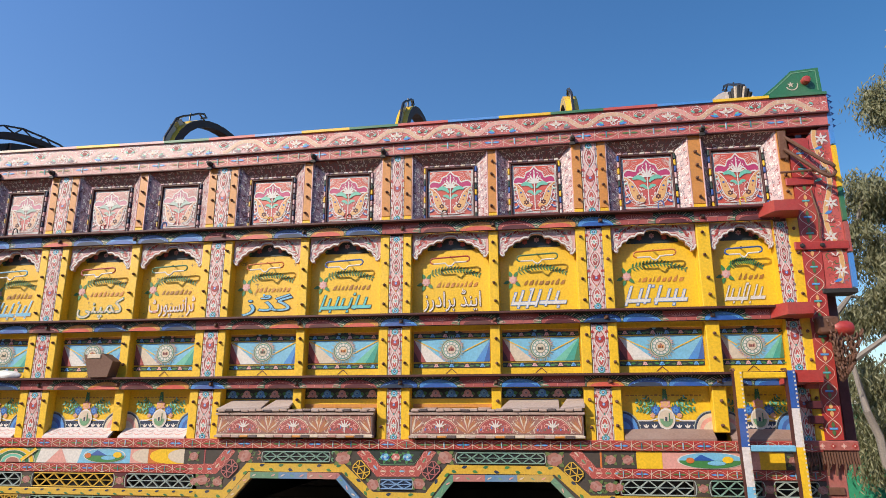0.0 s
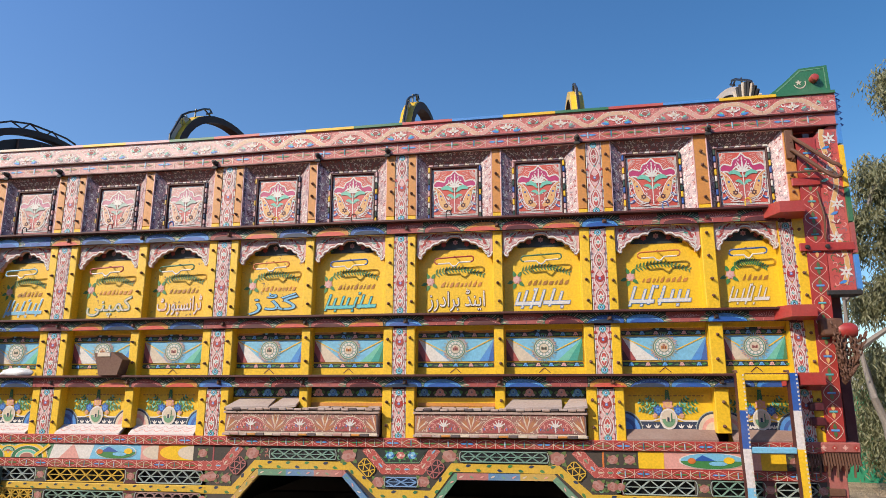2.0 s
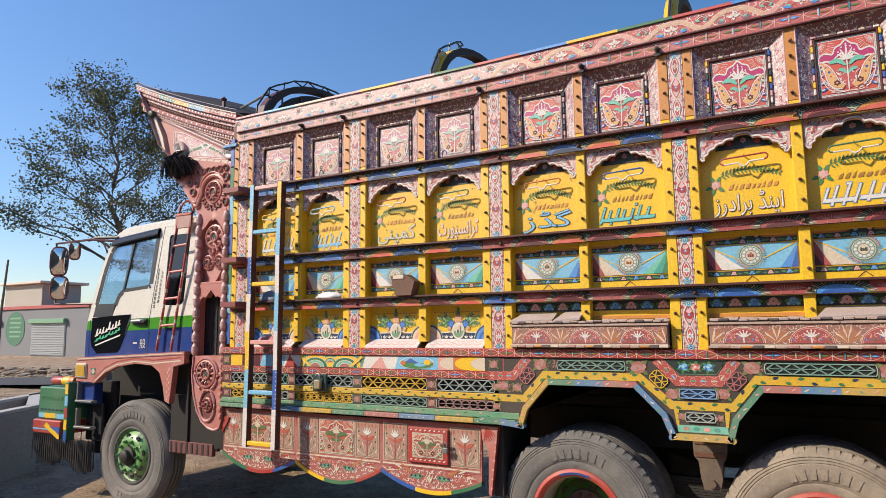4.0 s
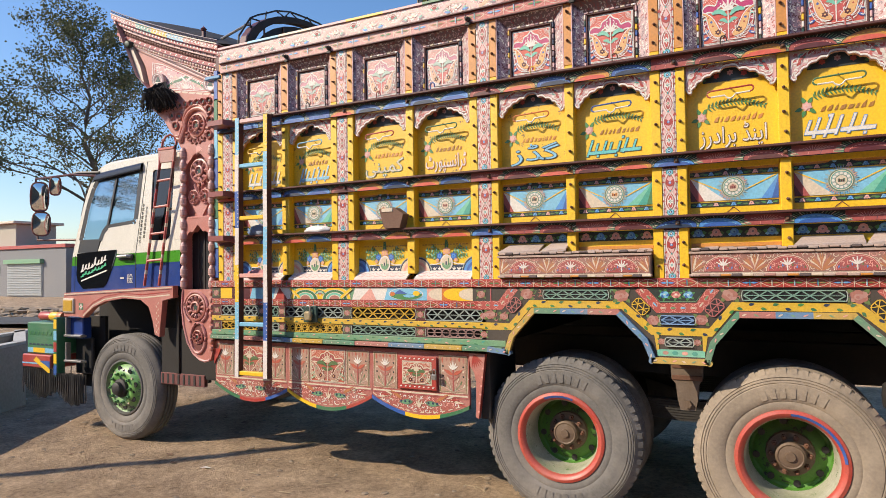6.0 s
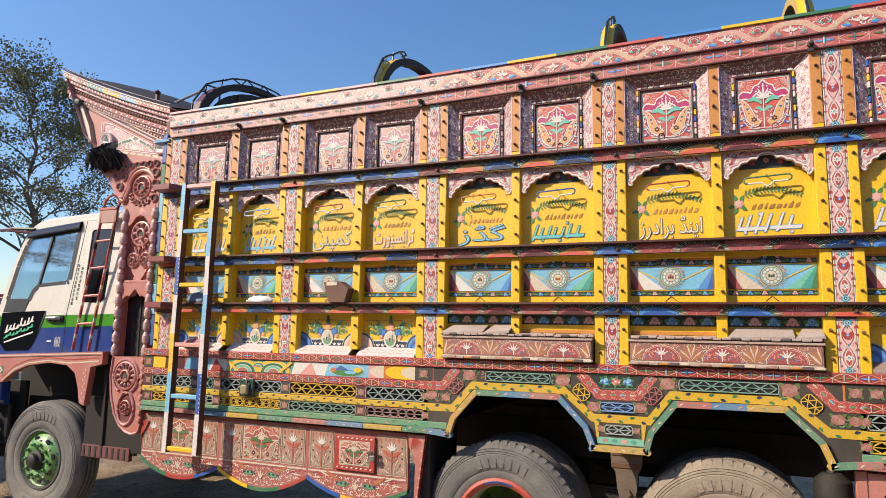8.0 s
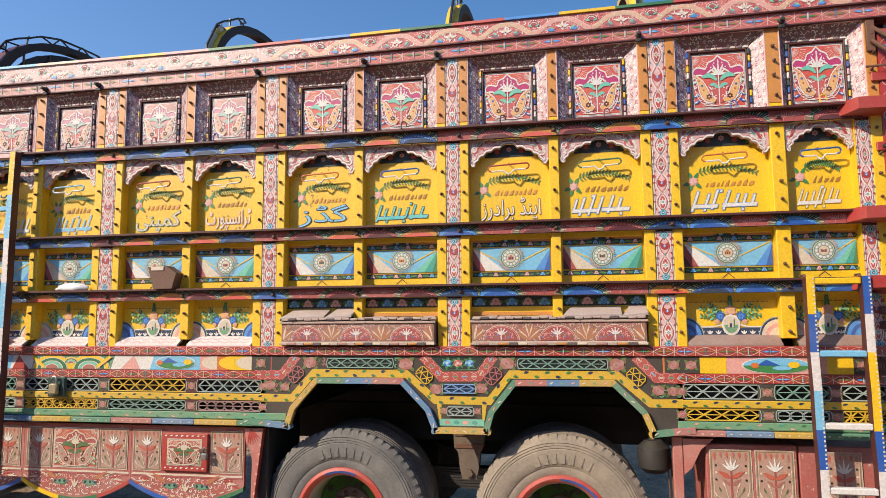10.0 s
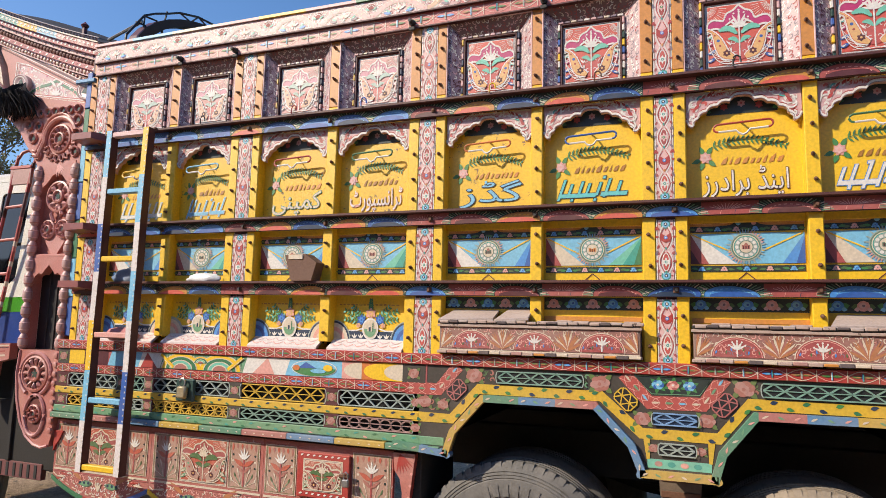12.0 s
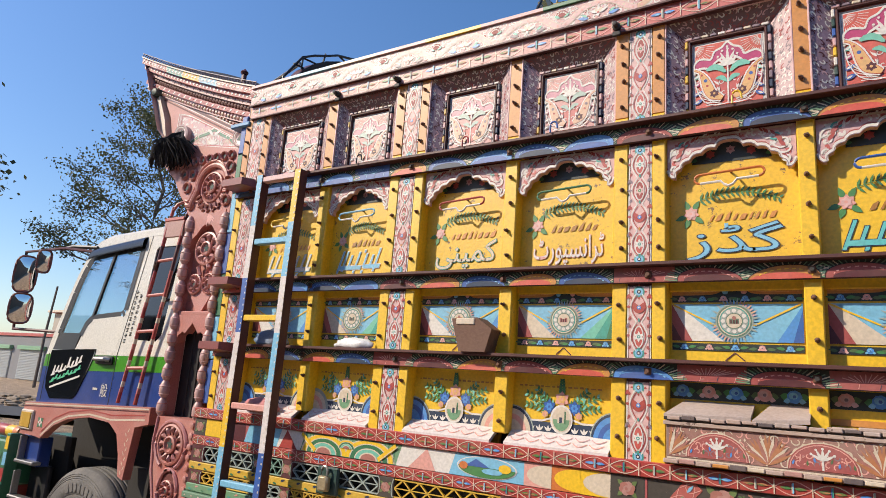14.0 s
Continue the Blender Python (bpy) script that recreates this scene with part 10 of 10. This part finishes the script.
# ---------- surroundings ----------


def build_leaves(points, size, rng, droop, name_mat, g):
    """Single leaves at the given places; droop turns them downwards."""
    for p in points:
        l = size * rng.uniform(0.7, 1.4)
        w = l * (0.16 if droop else 0.45)
        d = Vector((rng.gauss(0, 1), rng.gauss(0, 1), rng.gauss(0, 1) - (2.4 if droop else 0))).normalized()
        s = d.cross(Vector((rng.gauss(0, 1), rng.gauss(0, 1), rng.gauss(0, 1)))).normalized() * w
        p = Vector(p)
        g.mesh([p, p + d * l * 0.5 + s, p + d * l, p + d * l * 0.5 - s], [(0, 1, 2, 3)], name_mat)


def grow(g, p, d, length, r, depth, rng, mat, tips, up=0.15, spread=0.7):
    """A limb that bends and forks, ending in tips."""
    pts, rad = [Vector(p)], [r]
    d = Vector(d).normalized()
    n = 5
    for i in range(n):
        d = (d + Vector((rng.gauss(0, 0.12), rng.gauss(0, 0.12), rng.gauss(0, 0.08) + up * 0.15))).normalized()
        pts.append(pts[-1] + d * length / n)
        rad.append(r * (1 - 0.45 * (i + 1) / n))
    g.tube(pts, rad, mat, 7 if r > 0.06 else 4)
    if depth == 0:
        tips += pts[2:]
        return
    if depth <= 2:
        tips += pts[3:]
    k = rng.randint(2, 3) if depth < 4 else 3
    for j in range(k):
        q = pts[rng.randint(2, n)] if j else pts[-1]
        nd = (d + Vector((rng.gauss(0, spread), rng.gauss(0, spread), rng.gauss(0, spread * 0.5) + up))).normalized()
        grow(g, q, nd, length * rng.uniform(0.62, 0.85), r * 0.55, depth - 1, rng, mat, tips, up, spread)


def build_tree(x, y, height, label, seed, leaf, bark, per_tip, size, droop=False, lean=(0, 0), depth=5, cloud=0.35):
    rng = random.Random(seed)
    t = thing("tree", label, "tree", at=(x, y, ground_height(x, y)))
    wood, tips = Geo(), []
    grow(wood, (0, 0, -0.1), (lean[0], lean[1], 1), height * 0.34, height * 0.017 + 0.03, depth, rng, bark, tips, 0.25, 0.62)
    part("trunk", wood, t, "forked trunk and bare limbs", True)
    pts = []
    for q in tips:
        for _ in range(per_tip):
            pts.append(q + Vector((rng.gauss(0, cloud), rng.gauss(0, cloud), rng.gauss(0, cloud * 0.8) - (cloud * 0.6 if droop else 0))))
    crown = Geo()
    build_leaves(pts, size, rng, droop, leaf, crown)
    part("crown", crown, t, "hanging narrow leaves" if droop else "thin open crown of small leaves")
    return t, tips


def build_leader_tree(x, y, height, label, seed):
    """A straight central leader with rising side limbs and a thin crown."""
    rng = random.Random(seed)
    t = thing("tree", label, "tree", at=(x, y, ground_height(x, y)))
    wood, tips = Geo(), []
    lead = [Vector((rng.gauss(0, 0.10), rng.gauss(0, 0.10), -0.1 + height * 0.93 * k / 12)) for k in range(13)]
    wood.tube(lead, [0.17 * (1 - 0.88 * k / 12) for k in range(13)], BARK, 9)
    for k in range(26):
        f = 0.40 + 0.58 * k / 25
        p = lead[min(12, int(f * 12.4))].lerp(lead[min(12, int(f * 12.4) + 1)], (f * 12.4) % 1)
        a = k * 2.4 + rng.uniform(-0.4, 0.4)
        l = height * (0.165 * (1 - f) + 0.075)
        grow(wood, p, (math.cos(a), math.sin(a), 0.35 + 0.6 * f), l, 0.065 * (1.15 - f), 3, rng, BARK, tips, 0.10, 0.6)
    part("trunk", wood, t, "straight grey trunk with thin limbs", True)
    pts = []
    for q in tips:
        for _ in range(9):
            pts.append(q + Vector((rng.gauss(0, 0.13), rng.gauss(0, 0.13), rng.gauss(0, 0.10))))
    crown = Geo()
    build_leaves(pts, 0.062, rng, False, LEAVES, crown)
    part("crown", crown, t, "thin open crown of small leaves")


build_leader_tree(-13.75, 8.08, 9.0, "tall half-bare broadleaf tree beyond the cab", 4)


def build_eucalyptus(x, y, clumps, label, seed, n, trunk_top):
    """Pale leaning trunk and tiers of hanging foliage, each tier made of drooping strands."""
    rng = random.Random(seed)
    t = thing("eucalyptus_tree", label, "tree", "trees behind the truck", (x, y, 0))
    wood = Geo()
    pts = [Vector((0, 0, -0.1)).lerp(Vector(trunk_top), k / 8) + Vector((rng.gauss(0, 0.05), rng.gauss(0, 0.05), 0)) for k in range(9)]
    wood.tube(pts, [0.095 * (1 - 0.65 * k / 8) for k in range(9)], PALEBARK, 9)
    for cx, cy, cz, rx, rz in clumps:
        c = Vector((cx, cy, cz))
        near = [Vector(k[:3]) for k in clumps if k[2] < cz - 0.3] + pts[4:]
        b = min(near, key=lambda p: (p - c).length)
        wood.tube([b, b.lerp(c, 0.5) + Vector((0, 0, 0.25)), c + Vector((0, 0, rz * 0.3))], (0.06, 0.04, 0.015), PALEBARK, 6)
    part("trunk", wood, t, "pale leaning trunk", True)
    crown = Geo()
    total = sum(k[3] * k[4] for k in clumps)
    for cx, cy, cz, rx, rz in clumps:
        # every tier is a heap of drooping tufts
        tufts = []
        for _ in range(int(30 * rx * rz) + 8):
            u = Vector((rng.gauss(0, 1), rng.gauss(0, 1), rng.gauss(0, 1))).normalized() * rng.uniform(0.3, 1.0) ** 0.5
            wob = 1 + 0.3 * noise.noise(u * 2.1 + Vector((cx, cz, seed)))
            tufts.append(Vector((cx + u.x * rx * wob, cy + u.y * rx * wob, cz + u.z * rz * wob)))
        for _ in range(int(n * rx * rz / total)):
            p = tufts[rng.randint(0, len(tufts) - 1)] + Vector((rng.gauss(0, 0.10), rng.gauss(0, 0.10), rng.gauss(0, 0.11)))
            drift = Vector((rng.gauss(0, 0.045), rng.gauss(0, 0.045), -0.055))
            for k in range(5):
                q = p + drift * k + Vector((rng.gauss(0, 0.025), rng.gauss(0, 0.025), 0))
                l, w = rng.uniform(0.08, 0.16), rng.uniform(0.010, 0.018)
                d = Vector((rng.gauss(0, 0.6), rng.gauss(0, 0.6), -1)).normalized()
                s = d.cross(Vector((rng.gauss(0, 1), rng.gauss(0, 1), 0.1))).normalized() * w
                crown.mesh([q, q + d * l * 0.4 + s, q + d * l, q + d * l * 0.4 - s], [(0, 1, 2, 3)], WILLOW)
    part("crown", crown, t, "grey-green curtains of narrow hanging leaves")
    return t


build_eucalyptus(10.95, 9.0, [(2.0, 0, 8.7, 0.75, 0.65), (1.1, 0.2, 7.9, 0.55, 0.45), (2.3, 0.3, 7.3, 0.8, 0.6), (1.2, 0, 6.9, 0.5, 0.4), (0.3, 0, 5.9, 0.55, 0.42), (1.4, 0.1, 5.7, 0.75, 0.55), (-0.15, 0.3, 4.9, 0.5, 0.5), (0.8, 0, 4.5, 0.65, 0.5), (2.2, 0, 4.3, 0.9, 0.7), (0.0, 0.4, 3.7, 0.5, 0.45), (1.2, 0, 3.3, 0.6, 0.4)], "grey-green weeping eucalyptus with a pale leaning trunk", 11, 17000, (-0.85, 0.1, 3.5))
build_eucalyptus(13.2, 8.6, [(0.2, 0, 9.2, 1.2, 1.0), (0.0, 0, 7.0, 1.3, 1.0), (-0.6, -0.4, 5.6, 1.0, 0.9), (0.6, 0, 5.0, 1.3, 1.0), (-0.9, -0.3, 3.8, 0.9, 0.9), (-0.2, 0, 2.7, 1.1, 0.8), (0.9, 0, 3.0, 1.1, 0.9)], "large weeping eucalyptus beside the first", 23, 17000, (0.3, 0, 8.0))
build_eucalyptus(11.35, 9.6, [(0.3, 0, 3.0, 0.6, 0.7), (-0.3, 0.2, 2.3, 0.6, 0.6), (-0.3, 0.2, 1.7, 0.5, 0.6), (-0.6, 0.3, 1.0, 0.45, 0.45), (0.7, 0.2, 2.0, 0.6, 0.6)], "slim young eucalyptus with dark low foliage", 31, 4500, (0.3, 0.1, 3.4))
build_tree(-18.2, 2.0, 9.5, "dark dense tree at the yard's edge", 9, LEAVES, BARK, 9, 0.16, depth=5, cloud=0.45)

# boundary wall, green below and white above
g = Geo()
g.box(-1.0, 12.4, 11.0, 11.25, -0.1, 1.82, paint("bright_green_wall", (0.012, 0.26, 0.13), 0.7, 0.3, (0.10, 0.30, 0.2), scale=2), 0.02)
wall = tagged(new("wall_boundary", g.data("wall_boundary")), "yard wall painted green with a white top", "wall", kind="structure")
g = Geo()
g.box(-1.0, 12.4, 10.99, 11.26, 1.824, 2.26, paint("white_wash", (0.48, 0.51, 0.52), 0.8, 0.3, scale=2), 0.02)
part("white_top", g, wall, "whitewashed upper part")
g = Geo()
g.box(12.42, 40, 10.2, 10.4, -0.1, 0.75, paint("beige_block_wall", (0.42, 0.34, 0.25), 0.85, 0.5, scale=2, bump=0.4), 0.02)
tagged(new("wall_low", g.data("wall_low")), "low beige block wall beside the trees", "wall", kind="structure")

# unseen dark wall behind the camera, added to block low sky light
g = Geo()
g.box(-40, 40, -16.4, -16.0, -0.2, 7.4, paint("sky_block_brown", (0.16, 0.11, 0.08), 0.9, 0.4, scale=1.5), 0.02)
tagged(new("wall_back", g.data("wall_back")), "unseen plain brown wall behind the camera, added to cut sky light", "wall", kind="structure")

# far workshop building
house = thing("workshop_building", "grey single-storey workshop row with red roof edge and shutters", "building", at=(-45, 23, 0))
g = Geo()
g.box(-13.0, 7.2, 0, 6, -0.2, 3.35, PLASTER, 0.02)
part("wall", g, house, "grey plaster wall")
g = Geo()
g.box(-13.1, 7.3, -0.12, 6.1, 3.354, 3.60, RED, 0.02)
part("roof", g, house, "flat roof with a red edge")
for x0, x1 in ((0.6, 4.7), (-7.2, -3.5), (-12.6, -8.6)):
    g = Geo()
    g.box(x0, x1, -0.06, 0.04, 0.05, 2.3, SHUTTER, 0.01)
    sh = part("shutter", g, house, "grey roller shutter, closed")
    for k in range(18):
        s = Geo()
        s.box(x0 + 0.05, x1 - 0.05, -0.10, -0.062, 0.10 + 0.12 * k, 0.19 + 0.12 * k, SHUTTER, 0.015)
        part("slat", s, sh)
    s = Geo()
    s.box(x0 - 0.1, x1 + 0.1, -0.3, 0.0, 2.31, 2.62, PALEGREEN, 0.02)
    part("shutter_box", s, house, "green shutter box")
g = Geo()
g.lathe([(1.25, 0.0), (1.25, -0.02)], (-1.6, -0.01, 1.95), paint("sign_green", (0.05, 0.17, 0.10), 0.7, 0.3), 32)
for q in range(5):
    g.rect(-2.3, -0.9 + 0.1 * (q % 2), 2.65 - 0.33 * q, 2.78 - 0.33 * q, -0.035, PALEGREEN)
part("round_sign", g, house, "round green wall sign with unreadable pale lines")
g = Geo()
g.box(-5.2, -0.2, 1.0, 4.0, 3.61, 5.3, paint("cream_wash", (0.40, 0.37, 0.31), 0.8, 0.3, scale=2), 0.03)
g.box(-5.6, 0.2, 0.6, 4.4, 5.31, 5.5, CREAM, 0.03)
part("roof_room", g, house, "cream room on the roof")
g = Geo()
g.tube([(-39.0, 18.0, -0.1), (-38.9, 18.0, 3.0), (-38.6, 18.05, 6.2)], (0.10, 0.08, 0.06), BARK, 8)
tagged(new("utility_pole", g.data("utility_pole", True)), "thin weathered wooden pole before the workshop", "pole")
g = Geo()
g.box(-37.6, -20, 24.0, 26.0, -0.1, 2.9, PLASTER, 0.02)
tagged(new("wall_far", g.data("wall_far")), "plain grey plaster yard wall", "wall", kind="structure")
# post outside the view, added for the shadow line it throws on the ground
g = Geo()
g.box(-4.06, -3.94, -3.58, -3.46, -0.2, 4.3, BARK, 0.02)
tagged(new("yard_post", g.data("yard_post")), "unseen square post, placed to cast the shadow line on the dirt", "post")

# low concrete tank
tank = thing("concrete_tank", "low open concrete water tank with pale rim", "tank", at=(-4.36, 0.82, 0))
near_r, near_l, far_l, far_r = Vector((0, 0)), Vector((1.9, -3.3)), Vector((0.16, -2.3)), Vector((-1.74, 1.01))
sides = [(near_r, near_l), (near_l, far_l), (far_l, far_r), (far_r, near_r)]
mid = (near_r + near_l + far_l + far_r) / 4
g, rim = Geo(), Geo()
for a, b in sides:
    n = Vector((-(b - a).y, (b - a).x)).normalized()
    if n.dot(mid - a) < 0:
        n = -n
    q = [a, b, b + n * 0.14, a + n * 0.14]
    for z0, z1, mat, gg in ((-0.1, 0.76, CONCRETE, g), (0.764, 0.80, paint("pale_cement", (0.45, 0.44, 0.42), 0.85, 0.4), rim)):
        vs = [(p.x, p.y, z) for z in (z0, z1) for p in q]
        gg.mesh(vs, [(0, 1, 5, 4), (1, 2, 6, 5), (2, 3, 7, 6), (3, 0, 4, 7), (4, 5, 6, 7)], mat)
part("wall", g, tank, "grey concrete tank wall")
part("rim", rim, tank, "pale cement rim")

# far asphalt road beyond the yard
g = Geo()
o, u, v = Vector((-5.5, 15.1, 0)), Vector((0.89, 0.45, 0)), Vector((-0.45, 0.89, 0))
k = 40
vs = []
for i in range(k + 1):
    p = o + u * lerp(-70, 2, i / k)
    vs += [(*(p - v * 1.6).xy, 0.10), (*(p + v * 1.6).xy, 0.10)]
g.mesh(vs, [(2 * i, 2 * i + 2, 2 * i + 3, 2 * i + 1) for i in range(k)], paint("worn_asphalt", (0.055, 0.053, 0.052), 0.9, 0.5, (0.12, 0.10, 0.085), bump=0.5, scale=3))
tagged(new("road", g.data("road")), "worn dark asphalt road", "road", kind="structure")

# rubble berm, stones, dry stalks
rng = random.Random(5)


def stone_mesh(seed):
    r = random.Random(seed)
    bm = bmesh.new()
    bmesh.ops.create_icosphere(bm, subdivisions=1, radius=1)
    for v in bm.verts:
        v.co *= 0.7 + 0.5 * r.random()
        v.co.z *= 0.55
    me = bpy.data.meshes.new("stone")
    bm.to_mesh(me)
    out = [tuple(v.co) for v in me.vertices], [tuple(p.vertices) for p in me.polygons]
    bm.free()
    bpy.data.meshes.remove(me)
    return out


kinds = [stone_mesh(k) for k in range(6)]
STONE = paint("dusty_stone", (0.30, 0.23, 0.165), 0.95, 0.5, (0.22, 0.16, 0.11), bump=0.5)
g = Geo()
for _ in range(3200):
    x, y = rng.uniform(-6, 7), rng.uniform(-2.5, 2.2)
    s = 0.005 + 0.030 * rng.random() ** 5
    vs, fs = kinds[rng.randint(0, 5)]
    z = ground_height(x, y)
    a = rng.uniform(0, 6.28)
    g.mesh([(x + s * (v[0] * math.cos(a) - v[1] * math.sin(a)), y + s * (v[0] * math.sin(a) + v[1] * math.cos(a)), z + s * v[2] * 0.8) for v in vs], fs, STONE)
tagged(new("stones", g.data("stones")), "small dusty stones scattered over the dirt", "stones", kind="stuff")
g = Geo()
for _ in range(1500):
    t = rng.uniform(-20, -8)
    w = rng.gauss(0, 1.2)
    p = Vector((-6.5, 17.5, 0)) + u * t * 1.6 + v * (2.5 + w)
    s = 0.03 + 0.15 * rng.random() ** 3
    vs, fs = kinds[rng.randint(0, 5)]
    g.mesh([(p.x + s * q[0] * 1.5, p.y + s * q[1] * 1.5, ground_height(p.x, p.y) + s * q[2] * 1.1 + 0.03 + 0.16 * math.exp(-w * w)) for q in vs], fs, STONE)
tagged(new("rubble_bank", g.data("rubble_bank")), "low bank of dusty rubble beyond the yard", "rubble", kind="stuff")
g = Geo()
STRAW = paint("dry_straw", (0.42, 0.33, 0.20), 0.9, 0.3)
DRYLEAF = paint("dry_leaf", (0.20, 0.11, 0.07), 0.8, 0.3)
for _ in range(160):
    x, y = rng.uniform(-5, 3), rng.uniform(-2, 1.5)
    a, l = rng.uniform(0, 3.14), rng.uniform(0.03, 0.16)
    z = ground_height(x, y)
    g.tube([(x, y, z + 0.006), (x + l * 0.5 * math.cos(a), y + l * 0.5 * math.sin(a), z + 0.012), (x + l * math.cos(a + 0.2), y + l * math.sin(a + 0.2), ground_height(x + l * math.cos(a), y + l * math.sin(a)) + 0.006)], 0.0025, STRAW, 4)
for _ in range(60):
    x, y = rng.uniform(-5, 3), rng.uniform(-2, 1.5)
    a, l = rng.uniform(0, 6.28), rng.uniform(0.02, 0.06)
    z = ground_height(x, y) + 0.004
    c, s = math.cos(a) * l, math.sin(a) * l
    g.mesh([(x - c, y - s, z), (x + s * 0.5, y - c * 0.5, z + 0.012), (x + c, y + s, z + 0.006), (x - s * 0.5, y + c * 0.5, z + 0.014)], [(0, 1, 2, 3)], (DRYLEAF, paint("paper_scrap", (0.62, 0.57, 0.50), 0.9, 0.3))[_ % 4 == 0])
tagged(new("litter", g.data("litter")), "dry stalks, leaves and paper scraps on the dirt", "litter", kind="stuff")
